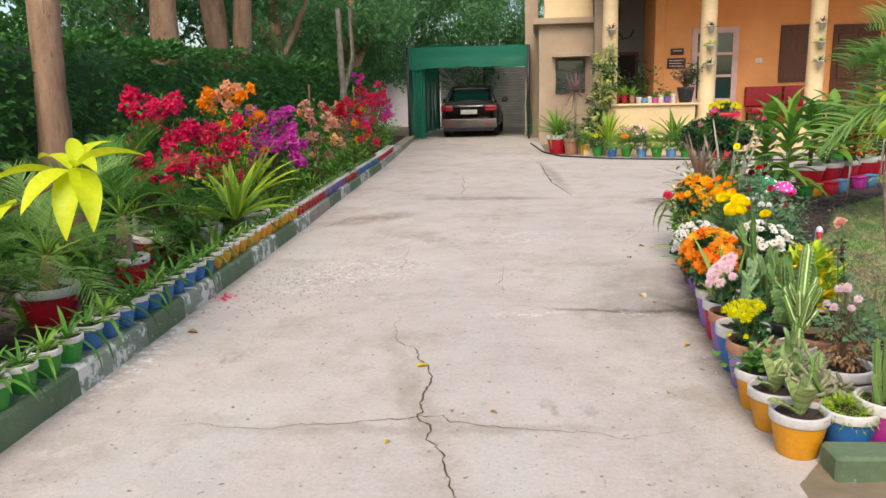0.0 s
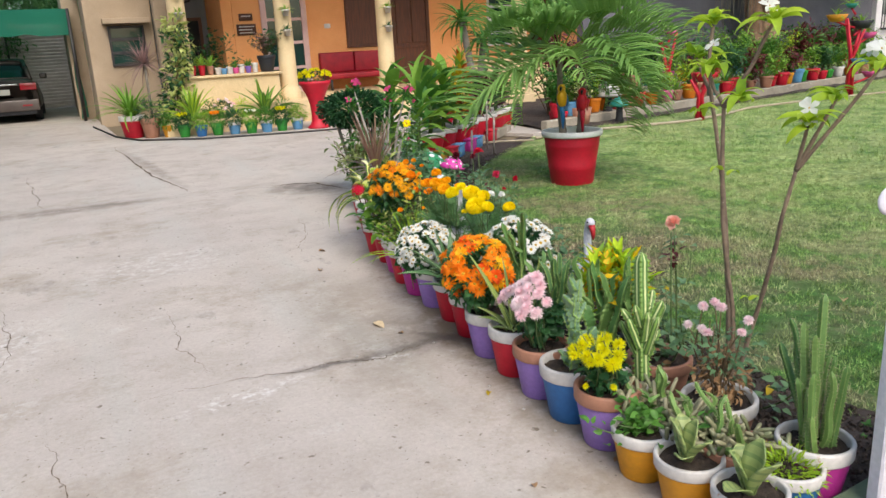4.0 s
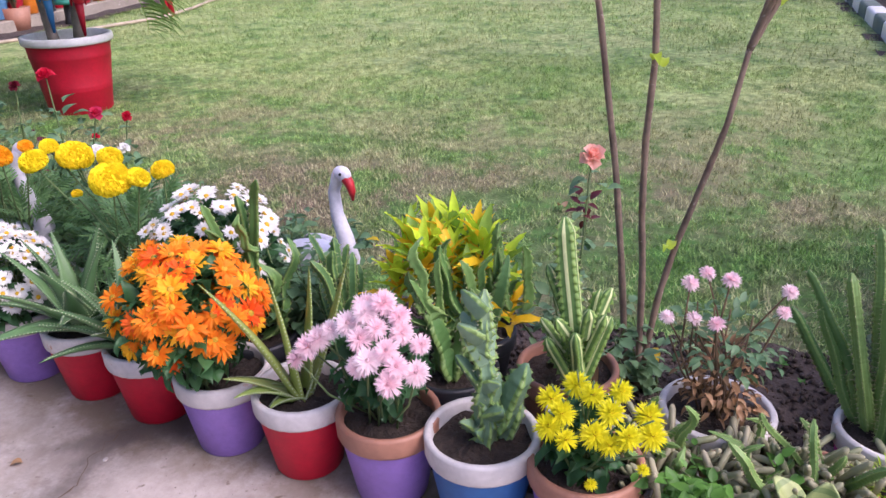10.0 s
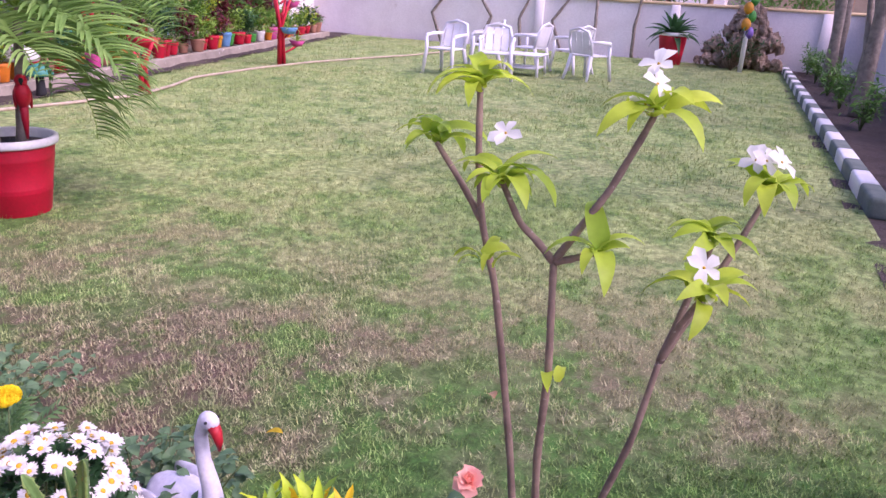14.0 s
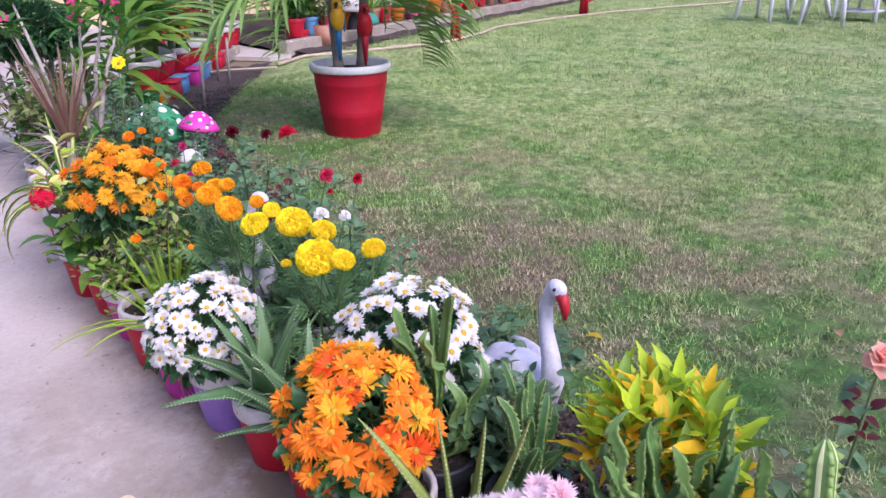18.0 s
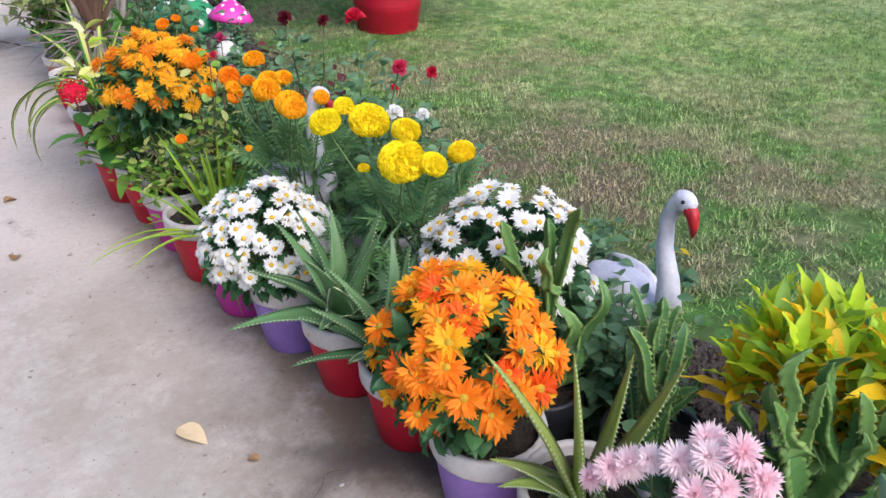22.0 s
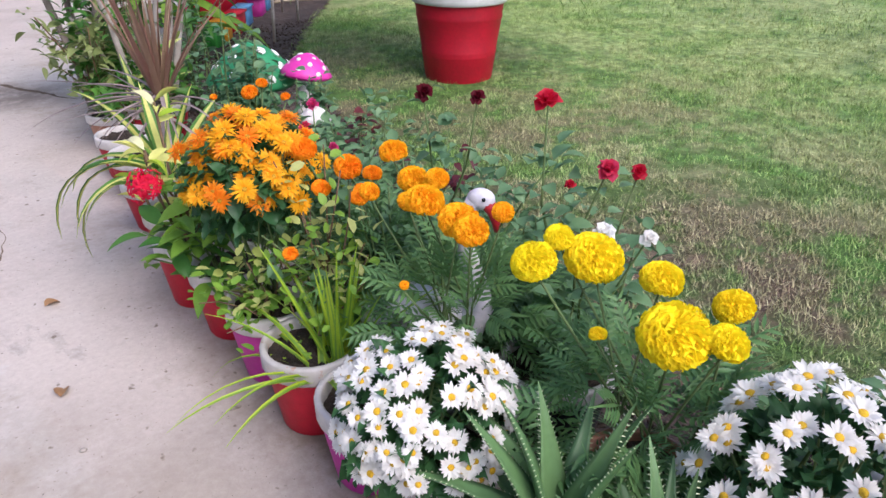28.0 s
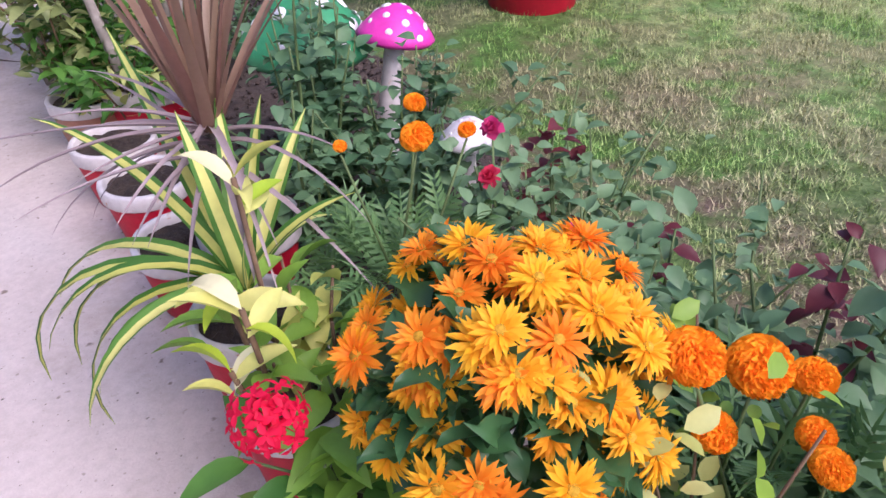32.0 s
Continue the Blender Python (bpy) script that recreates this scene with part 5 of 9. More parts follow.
# ---- leaf rosettes ----
def rosette(x, y, z, n, L, W, label, name, cat, mats, seed, lift=(20, 80), droop=(0.4, 1.2), prof="strap", cols=3, edge=False, fold=0.2, join=False, segs=8, r0=0.015):
    """Strap leaves fanning from a crown; edge: margins take the second material."""
    rg = np.random.default_rng(seed)
    th = thing(name, label, cat, pose(x, y, z))
    allb = Buf()
    for i in range(n):
        t = i / max(1, n - 1)
        a = i * 2.39996 + rg.normal(0, 0.25)
        lf = radians(lift[1] + (lift[0] - lift[1]) * t) + rg.normal(0, 0.1)
        dr_ = droop[0] + (droop[1] - droop[0]) * t + rg.normal(0, 0.12)
        v, f = leaf(L * rg.uniform(0.75, 1.1) * (0.75 + 0.25 * t), W * rg.uniform(0.85, 1.1), segs, prof, fold, max(0.02, dr_), lf, cols)
        m = pose(math.cos(a) * r0 * (0.3 + t), math.sin(a) * r0 * (0.3 + t), 0, rg.normal(0, 6), 0, math.degrees(a))
        b = allb if join else Buf()
        if edge:
            c = cols - 1
            col = np.arange(len(f)) % c
            inner = (col > 0) & (col < c - 1)
            vv, _ = moved((v, f), m)
            b.add((vv, [f[inner]]), 0)
            b.f.append((f[~inner] + b.n - len(vv), 1))
        else:
            b.add(moved((v, f), m))
        if not join:
            part("leaf", b.mesh("leaf", mats), th)
    if join:
        part("leaves", allb.mesh("leaves", mats), th)
    return th


def straps_to(x, y, z, tips, W, label, name, cat, mats, seed, prof="strap", cols=5, edge=True, fold=0.25):
    """Strap leaves that reach given tips; fourth number: droop."""
    rg = np.random.default_rng(seed)
    th = thing(name, label, cat, pose(x, y, z))
    for dx, dy, dz, droop in tips:
        h = math.hypot(dx, dy)
        v, f = leaf(math.hypot(h, dz) * (1 + droop * droop / 24), W * rg.uniform(0.85, 1.1), 10, prof, fold, droop, math.atan2(dz, h) + droop / 2, cols)
        v, f = moved((v, f), pose(0, 0, 0, rg.normal(0, 6), 0, math.degrees(math.atan2(dy, dx))))
        b = Buf()
        inner = np.isin(np.arange(len(f)) % (cols - 1), range(1, cols - 2)) if edge else np.ones(len(f), bool)
        b.add((v, [f[inner]]), 0)
        if edge:
            b.f.append((f[~inner] + b.n - len(v), 1))
        part("leaf", b.mesh("leaf", mats), th)
    return th


def thick_leaf(L, W, T, lift, droop, n=9, teeth=0, pw=1.6):
    """A fleshy pointed leaf and its teeth."""
    s = np.linspace(0, 1, n + 1)
    w = (1 - s ** pw) * (0.8 + 0.2 * np.cos(s * 3)) * W / 2 + 0.001
    ang = lift - droop * s
    step = L / n
    x = np.concatenate([[0], np.cumsum(np.cos(ang[:-1]) * step)])
    z = np.concatenate([[0], np.cumsum(np.sin(ang[:-1]) * step)])
    th = T * (1 - s) ** 0.7 + 0.001
    sec = [(-1, 0.35), (-0.5, 0.05), (0, -0.05), (0.5, 0.05), (1, 0.35), (0.55, -0.5), (0, -0.85), (-0.55, -0.5)]
    v = np.stack([np.stack([x - np.sin(ang) * th * b, w * a, z + np.cos(ang) * th * b], 1) for a, b in sec], 1).reshape(-1, 3)
    b = Buf().add((v, grid_faces(n + 1, len(sec), True)), 0)
    if teeth:
        st = np.linspace(0.08, 0.93, teeth)
        for sg in (-1, 1):
            p = np.stack([np.interp(st, s, x), sg * np.interp(st, s, w), np.interp(st, s, z) + 0.35 * np.interp(st, s, th)], 1)
            d = np.array([0.002, 0, 0])
            tip = p + np.array([0.002, sg * 0.0055, 0.001])
            tv = np.stack([p - d, p + d, tip, p + np.array([0, 0, 0.002])], 1).reshape(-1, 3)
            k = np.arange(teeth)[:, None] * 4
            b.add((tv, np.concatenate([k + [0, 1, 2], k + [1, 3, 2], k + [3, 0, 2]])), 1)
    return b


def aloe(x, y, z, n, L, W, label, seed, mats=None, lift=(12, 75), droop=0.55, teeth=26, name="aloe"):
    rg = np.random.default_rng(seed)
    th = thing(name, label, "aloe", pose(x, y, z))
    for i in range(n):
        t = i / max(1, n - 1)
        a = math.degrees(i * 2.39996) + rg.normal(0, 10)
        lf = radians(lift[1] + (lift[0] - lift[1]) * t)
        b = thick_leaf(L * rg.uniform(0.85, 1.1), W * rg.uniform(0.9, 1.1), W * 0.28, lf + 0.25, droop * (0.6 + 0.6 * t) * rg.uniform(0.6, 1.3), 9, teeth)
        m = pose(math.cos(radians(a)) * 0.01, math.sin(radians(a)) * 0.01, -0.01, rg.normal(0, 8), 0, a)
        part("leaf", b.mesh("leaf", mats or [ALOE, ALOE_EDGE]), th, "", m)
    return th


def aloe_to(x, y, z, tips, W, label, mats, teeth=26, seed=0):
    """Fleshy leaves that end at given tips; third number above the crown."""
    rg = np.random.default_rng(seed)
    th = thing("aloe", label, "aloe", pose(x, y, z))
    for dx, dy, dz, droop in tips:
        h = math.hypot(dx, dy)
        L = math.hypot(h, dz) * 1.03
        b = thick_leaf(L, W * rg.uniform(0.9, 1.1), W * 0.3, math.atan2(dz, h) + droop * 0.5, droop, 12, teeth, 2.6)
        part("leaf", b.mesh("leaf", mats), th, "", pose(0.008 * dx / (h + 0.01), 0.008 * dy / (h + 0.01), -0.01, rg.normal(0, 5), 0, math.degrees(math.atan2(dy, dx))))
    return th


def spoon_plant(x, y, z, n, L, W, label, seed):
    """A low clump of broad cupped leaves with cross bands."""
    rg = np.random.default_rng(seed)
    th = thing("sansevieria", label, "sansevieria", pose(x, y, z))
    for i in range(n):
        t = i / max(1, n - 1)
        k = 14
        s = np.linspace(0, 1, k + 1)
        w = W / 2 * (0.45 + 0.75 * np.sin(np.clip(s, 0, 1) ** 0.85 * 2.2)) * np.clip((1.02 - s) * 4, 0.02, 1) ** 0.6
        ang = radians(86 - 34 * t) + rg.normal(0, 0.08) - (0.25 + 0.35 * t) * s
        x_ = np.concatenate([[0], np.cumsum(np.cos(ang[:-1]) * L / k)]) + 0.008
        z_ = np.concatenate([[0], np.cumsum(np.sin(ang[:-1]) * L / k)])
        c = np.linspace(-1, 1, 7)
        cup = 0.55 * (1 - 0.4 * s)
        vf = np.stack([x_[:, None] - np.sin(ang)[:, None] * (-(np.abs(c) ** 1.8)) * w[:, None] * cup[:, None] * -1, w[:, None] * c, z_[:, None] + np.cos(ang)[:, None] * np.abs(c) ** 1.8 * w[:, None] * cup[:, None]], 2).reshape(-1, 3)
        g = grid_faces(k + 1, 7)
        band = (np.arange(len(g)) // 6 + rg.integers(0, 2, len(g)) * 0) % 3 == 0
        b = Buf().add((vf, [g[~band]]), 0)
        b.f.append((g[band], 1))
        ob = part("leaf", b.mesh("leaf", [SANSE, SANSE_DK]), th, "", pose(0, 0, -0.01, 0, 0, i * 137.5 + rg.normal(0, 12)) @ Matrix.Scale(rg.uniform(0.8, 1.1), 4))
        so = ob.modifiers.new("thick", "SOLIDIFY")
        so.thickness = 0.004
    return th


# ---- cacti ----
def winged_stem(p, q, r, wings, rg, bow=0.03, tooth=0.3, pitch=0.02, joints=0, deep=0.38, stripe=False, taper=0.25):
    """A winged cactus stem from p to q: thin wings with toothed edges, spines on the teeth."""
    p, q = np.array(p, float), np.array(q, float)
    L = np.linalg.norm(q - p)
    n = max(9, int(L / (pitch / 5)))
    s = np.linspace(0, 1, n)
    side = np.append(rg.normal(0, 1, 2), 0)
    c = p + (q - p) * s[:, None] + side * bow * (np.sin(s * math.pi) * 0.7 + 0.25 * np.sin(s * 9))[:, None]
    body = r * (1 - taper * s) * np.clip(s * 8 + 0.55, 0, 1) * np.sqrt(np.clip((1.0 - s) * L / (1.1 * r), 0.05, 1))
    if joints:
        body = body * (0.62 + 0.38 * np.abs(np.sin(math.pi * (s * joints + 0.12))) ** 0.6)
    seg = wings * 8
    prof = np.array([1.0, 0.86, 0.5 * deep + 0.36, deep * 1.05, deep, deep * 1.05, 0.5 * deep + 0.36, 0.86] * wings)
    ph = rg.uniform(0, 6.28, wings)
    k = np.arange(seg)
    edge = k % 8 == 0
    tot = body[:, None] * prof[None]
    saw = ((s[:, None] * L / pitch + ph[None] / 6.28) % 1.0)
    tot[:, edge] *= 1 + tooth * (0.5 - saw) * 1.4
    tot *= 1 + (0.008 if stripe else 0.04) * rg.normal(0, 1, (n, 1))
    a = np.linspace(0, 2 * math.pi, seg, endpoint=False) + rg.uniform(0, 6.28)
    d = (q - p) / L
    u = np.cross(d, [0.3, 0.9, 0.1])
    u /= np.linalg.norm(u)
    w = np.cross(d, u)
    v = (c[:, None] + tot[:, :, None] * (np.cos(a)[None, :, None] * u + np.sin(a)[None, :, None] * w)).reshape(-1, 3)
    g = grid_faces(n, seg, True)
    col = np.arange(len(g)) % seg % 8
    cap = np.array([list(range((n - 1) * seg, n * seg))])
    b = Buf()
    mid = ((col == 3) | (col == 4)) if stripe else np.zeros(len(g), bool)
    rim = (col == 0) | (col == 7)
    b.add((v, [g[~mid & ~rim], cap]), 0)
    b.f.append((g[rim], 2))
    if stripe:
        b.f.append((g[mid], 3))
    i = np.arange(2, n - 1, 4)
    tv = []
    for e in np.nonzero(edge)[0]:
        base = v.reshape(n, seg, 3)[i, e]
        out = base - c[i]
        out /= np.linalg.norm(out, axis=1)[:, None] + 1e-9
        jit = rg.normal(0, 0.35, out.shape)
        tv.append(np.stack([base - d * 0.0009, base + d * 0.0009, base + (out + jit) * 0.007], 1).reshape(-1, 3))
    tv = np.concatenate(tv)
    b.add((tv, np.arange(len(tv)).reshape(-1, 3)), 1)
    return b


def winged_cactus(x, y, z, stems, label, seed, mat, name="cactus", stripe=None, rim=None, **kw):
    """stems: (foot, tip, radius, wings)."""
    rg = np.random.default_rng(seed)
    th = thing(name, label, "cactus", pose(x, y, z))
    for k, (p, q, r, wings) in enumerate(stems):
        b = winged_stem(p, q, r, wings, rg, stripe=stripe is not None, **kw)
        part("stem", b.mesh("stem", [mat, SPINE, rim or CACTUS_RIM, stripe or mat]), th)
    return th


# ---- leafy plants ----
def bush(x, y, z, stems, tmpl, mats, label, seed, name="shrub", cat="shrub", per=24, r=0.004, stem_mat=None, clump=0.12, slot=None, cluster=None):
    """stems: tip points; leaves crowd along the upper part of each."""
    rg = np.random.default_rng(seed)
    th = thing(name, label, cat, pose(x, y, z))
    b, lf = Buf(), Buf()
    for i, t in enumerate(stems):
        t = np.array(t, float)
        mid = t * np.array([0.35, 0.35, 0.55]) + rg.normal(0, 0.015, 3)
        p = np.array([(0, 0, -0.02), mid * 0.5, mid, (mid + t) / 2 + rg.normal(0, 0.01, 3), t])
        b.add(tube(p, np.linspace(r, r * 0.5, 5), 6))
        k = rg.uniform(1.6, 4, per)
        j = k.astype(int).clip(0, 3)
        loc = p[j] + (p[j + 1] - p[j]) * (k - j)[:, None] + rg.normal(0, clump * 0.18, (per, 3))
        lf.add(scatter(tmpl, loc, rg.uniform(0, 6.28, per), rg.normal(0.35, 0.45, per), rg.normal(0, 0.4, per), rg.uniform(0.6, 1.2, per)), 0 if slot is None else int(rg.random() < slot))
    tagged(part("branchwork", b.mesh("branchwork", stem_mat or STEM), th), kind="stuff")
    tagged(part("foliage", lf.mesh("foliage", mats), th), kind="stuff")
    return th


def rose_bush(x, y, z, blooms, label, seed, H=0.5, spread=0.2, extra=6, wine=0.04):
    """blooms: (dx, dy, z, colour, size); dark glossy leaflets."""
    rg = np.random.default_rng(seed)
    th = thing("rose_bush", label, "rose", pose(x, y, 0))
    tips = [(dx, dy, zz) for dx, dy, zz, _, _ in blooms] + [(rg.normal(0, spread), rg.normal(0, spread), H * rg.uniform(0.6, 1.0)) for _ in range(extra)]
    b, lf = Buf(), Buf()
    lt = leaf(0.044, 0.028, 4, "lance", 0.2, 0.6, 0.15)
    for t in tips:
        t = np.array(t)
        s = np.append(rg.normal(0, 0.02, 2), z - 0.02)
        p = np.array([s, s + (t - s) * 0.4 + rg.normal(0, 0.02, 3), s + (t - s) * 0.75 + rg.normal(0, 0.015, 3), t])
        part("cane", Buf().add(tube(p, [0.005, 0.004, 0.003, 0.002], 5)).mesh("cane", STEM), th)
        m = 34
        k = rg.uniform(0.5, 2.75, m)
        j = k.astype(int)
        loc = p[j] + (p[j + 1] - p[j]) * (k - j)[:, None] + rg.normal(0, 0.03, (m, 3))
        lf.add(scatter(lt, loc, rg.uniform(0, 6.28, m), rg.normal(0.2, 0.35, m), rg.normal(0, 0.3, m), rg.uniform(0.7, 1.3, m)), int(rg.random() < wine))
    part("foliage", lf.mesh("foliage", [LEAF_ROSE, LEAF_WINE]), th)
    for dx, dy, zz, c, s in blooms:
        place_head([ROSES[c]], th, (dx, dy, zz), (rg.normal(-0.3, 0.3), rg.normal(-0.4, 0.3), 1), rg, s * 0.74, "rose")
    return th


# ---- front row beside the drive, nearest the gate first ----
z = pot(1.69, 3.00, "yellow", R=0.108, H=0.175, holds="a birds-nest sansevieria")
spoon_plant(1.69, 3.00, z, 5, 0.17, 0.062, "broad banded grey-green sansevieria in a yellow pot", 1)
z = pot(1.67, 3.22, "yellow", R=0.108, H=0.175, holds="a birds-nest sansevieria")
spoon_plant(1.66, 3.22, z, 5, 0.15, 0.056, "broad pale banded sansevieria in a yellow pot", 2)
z = pot(1.67, 3.43, "yellow", R=0.108, H=0.175, holds="a low leafy plant")
rg0 = np.random.default_rng(3)
bush(1.67, 3.43, z, [(rg0.normal(0, 0.06), rg0.normal(0, 0.06), rg0.uniform(0.03, 0.08)) for _ in range(16)], leaf(0.036, 0.022, 4, "lance", 0.2, 0.4), LEAF, "low bright green leafy plant in a yellow pot", 3, "leafy_plant", "plant", 14)
z = pot(1.70, 3.66, "lilac", "terracotta", holds="a yellow chrysanthemum")
m1 = thing("chrysanthemum", "yellow spider chrysanthemum in a lilac pot", "chrysanthemum", pose(1.70, 3.66, z))
rg0 = np.random.default_rng(4)
tips = [(-0.08, 0.04, 0.22), (-0.03, -0.01, 0.24), (-0.13, 0.02, 0.2), (-0.11, -0.03, 0.21), (-0.11, -0.09, 0.22), (-0.05, -0.12, 0.23), (-0.06, -0.05, 0.23), (-0.1, 0.06, 0.2), (-0.08, -0.13, 0.21), (-0.12, -0.06, 0.2), (0.0, -0.06, 0.24), (0.01, 0.03, 0.23), (-0.04, 0.07, 0.22), (-0.12, -0.03, 0.1), (-0.07, -0.12, 0.12)]
for t in stems_to((0, 0, -0.02), tips, 0.003, rg0):
    part("stem", Buf().add(t).mesh("stem", STEM), m1)
part("foliage", Buf().add(foliage(90, (-0.01, 0, 0.06), 0.065, 0.085, leaf(0.05, 0.034, 4, "lance", 0.2, 0.7, 0.1, 3, 0.3), rg0, 0.3, 0.2)).mesh("foliage", LEAF_DK), m1)
for i, t in enumerate(tips):
    place_head(MUM_YE, m1, (t[0], t[1], t[2] - 0.035), (rg0.normal(-0.45, 0.2), rg0.normal(-0.15, 0.2), 1), rg0, 0.8 if i < 13 else 0.4)
z = pot(1.71, 3.89, "blue", R=0.128, H=0.23, holds="a knobbly dark cactus")
rg0 = np.random.default_rng(5)
jnt, foot = [], np.array([0.0, 0.0, -0.01])
for k in range(6):
    tip = foot + np.array([rg0.normal(0.005, 0.014), rg0.normal(0.0, 0.014), 0.085])
    jnt.append((tuple(foot), tuple(tip), 0.031 - 0.002 * k, 4 + k % 2))
    for _ in range(2 if k < 5 else 1):
        a_ = rg0.uniform(0, 6.28)
        jnt.append((tuple(foot + [0, 0, 0.04]), tuple(foot + np.array([math.cos(a_) * 0.055, math.sin(a_) * 0.055, rg0.uniform(0.07, 0.12)])), rg0.uniform(0.018, 0.028), 3))
    foot = foot + (tip - foot) * 0.68
jnt += [((0.02, -0.03, 0.04), (0.045, -0.085, 0.2), 0.036, 3), ((0.03, -0.04, -0.01), (0.045, -0.075, 0.1), 0.03, 3)]
winged_cactus(1.71, 3.89, z - 0.01, jnt, "knobbly grey-green cactus of many toothed joints in a blue pot", 5, CACTUS_GREY, tooth=0.55, pitch=0.02, deep=0.62, bow=0.004, rim=CACTUS_RIM)
z = pot(1.72, 4.12, "lilac", "terracotta", holds="a pink chrysanthemum")
m2 = thing("chrysanthemum", "arching stems of pale pink pompon chrysanthemums in a lilac pot", "chrysanthemum", pose(1.72, 4.12, z))
rg0 = np.random.default_rng(6)
tips = [(dx - 1.72, dy - 4.12, zz - z) for dx, dy, zz in ((1.63, 4.29, 0.38), (1.64, 4.265, 0.41), (1.65, 4.24, 0.43), (1.66, 4.215, 0.45), (1.665, 4.175, 0.47), (1.67, 4.135, 0.5), (1.69, 4.1, 0.52), (1.68, 4.06, 0.5), (1.65, 4.1, 0.48), (1.63, 4.13, 0.46), (1.6, 4.1, 0.43), (1.62, 4.065, 0.45), (1.6, 4.035, 0.43), (1.62, 4.0, 0.41), (1.58, 4.045, 0.4), (1.605, 4.125, 0.41), (1.665, 4.05, 0.47), (1.7, 4.15, 0.5), (1.68, 4.015, 0.44))]
for t in stems_to((0, 0, -0.02), tips, 0.003, rg0):
    part("stem", Buf().add(t).mesh("stem", STEM), m2)
part("foliage", Buf().add(foliage(110, (0.02, 0.02, 0.13), 0.08, 0.07, leaf(0.055, 0.035, 4, "lance", 0.2, 0.6, 0.1, 3, 0.3), rg0, 0.3, 0.3)).mesh("foliage", LEAF_DK), m2)
for t in tips:
    place_head(MUM_PK, m2, t, (-0.55 + 2 * t[0] + rg0.normal(0, 0.15), -0.2 + 2 * t[1] + rg0.normal(0, 0.15), 0.75), rg0, 0.86)
z = pot(1.74, 4.36, "red", holds="a spotted aloe")
aloe_to(1.74, 4.36, z, [(-0.132, 0.136, 0.37, 0.25), (-0.13, 0.1, 0.06, 1.1), (-0.03, 0.03, 0.34, 0.1), (0.025, -0.02, 0.35, -0.1), (0.08, -0.08, 0.36, -0.15), (0.02, -0.04, 0.09, 0.3), (-0.1, 0.02, 0.03, 1.0), (-0.12, 0.12, 0.1, 0.6)], 0.056, "long upright yellow-green aloe leaves in a red pot", [ALOE_LT, ALOE_EDGE], 30, 8)
z = pot(1.75, 4.60, "lilac", holds="an orange chrysanthemum")
mum(1.70, 4.62, z, 0.165, 0.575, MUM_OR, 86, "dense dome of orange chrysanthemums in a lilac pot", 10, low=0.45, size=0.98, rz=0.15, ragged=0.2)
z = pot(1.80, 4.87, "red", holds="a toothed aloe")
aloe(1.77, 4.89, z + 0.04, 20, 0.28, 0.07, "dark green toothed aloe arching from a red pot", 11, None, (8, 70), 0.6)
z = pot(1.83, 5.12, "red", holds="a toothed aloe")
aloe(1.79, 5.09, z + 0.05, 20, 0.28, 0.068, "dark green toothed aloe arching from a red and white pot", 12, None, (8, 70), 0.6)
z = pot(1.84, 5.38, "lilac", holds="white daisies")
mum(1.795, 5.405, z, 0.165, z + 0.28, DAISY, 175, "dense mound of white daisies with yellow eyes", 13, low=0.5, size=0.85, cat="daisy", name="daisy_bush")
pot(1.85, 5.63, "magenta", holds="white daisies")
z = pot(1.88, 5.88, "red", holds="a striped grassy plant")
rosette(1.905, 5.805, z - 0.05, 20, 0.40, 0.031, "upright tuft of narrow yellow-green striped leaves", "grassy_plant", "plant", [LEAF_LIME, LEAF_LT], 14, (70, 89), (0.02, 0.35), "taper", 5, True, 0.3)
rosette(1.85, 5.80, z - 0.03, 20, 0.40, 0.02, "arching narrow yellow-striped leaves over the pot rim", "grassy_plant", "plant", [LEAF_LT, LEAF_LIME], 140, (22, 62), (0.9, 1.6), "taper", 5, True, 0.3)
z = pot(1.93, 6.12, "magenta", holds="a thin small-leaved shrub")
rg0 = np.random.default_rng(15)
small_leaf = leaf(0.034, 0.02, 4, "round", 0.15, 0.3)
bush(1.9, 6.08, z, [(px_ - 1.9, py_ - 6.08, pz_ - z + rg0.normal(0, 0.015)) for px_, py_, pz_ in ((1.825, 6.137, 0.35), (1.781, 6.144, 0.32), (1.828, 6.099, 0.32), (1.864, 6.026, 0.3), (1.734, 6.126, 0.28), (1.806, 6.043, 0.27), (1.76, 6.06, 0.24), (1.85, 6.08, 0.36), (1.8, 6.17, 0.31), (1.9, 6.0, 0.33))], small_leaf, [LEAF_LT, LEAF_VAR, LEAF], "low open shrub with small pale green leaves in a magenta pot", 15, "shrub", "shrub", 17, 0.003, TWIG, 0.16, 0.4)
bush(1.98, 5.93, 0.1, [(rg0.normal(0.0, 0.085), rg0.normal(0, 0.085), rg0.uniform(0.2, 0.54)) for _ in range(22)], small_leaf, [LEAF_LT, LEAF_VAR, LEAF], "twiggy small-leaved shrub between the marigolds", 115, "shrub", "shrub", 17, 0.003, TWIG, 0.16, 0.3)
z = pot(1.97, 6.38, "red", holds="a red ixora")
ix = bush(1.93, 6.36, z, [(-0.12, -0.02, 0.2), (-0.05, -0.08, 0.26), (-0.17, 0.05, 0.1), (-0.02, 0.08, 0.22), (0.05, 0, 0.24), (-0.12, -0.1, 0.08), (-0.16, 0.1, 0.16)], leaf(0.115, 0.042, 6, "lance", 0.2, 0.9, 0.2), [LEAF, LEAF_LT], "broad-leaved ixora with a red flower cluster", 16, "ixora", "ixora", 9, 0.004, slot=0.35)
fl4 = head("floret", [PETAL["red"], PETAL["crimson"]], [(4, 0.017, 0.0115, 12, 0.3)], 0.002, 0.003, 2, 0.2, 5)
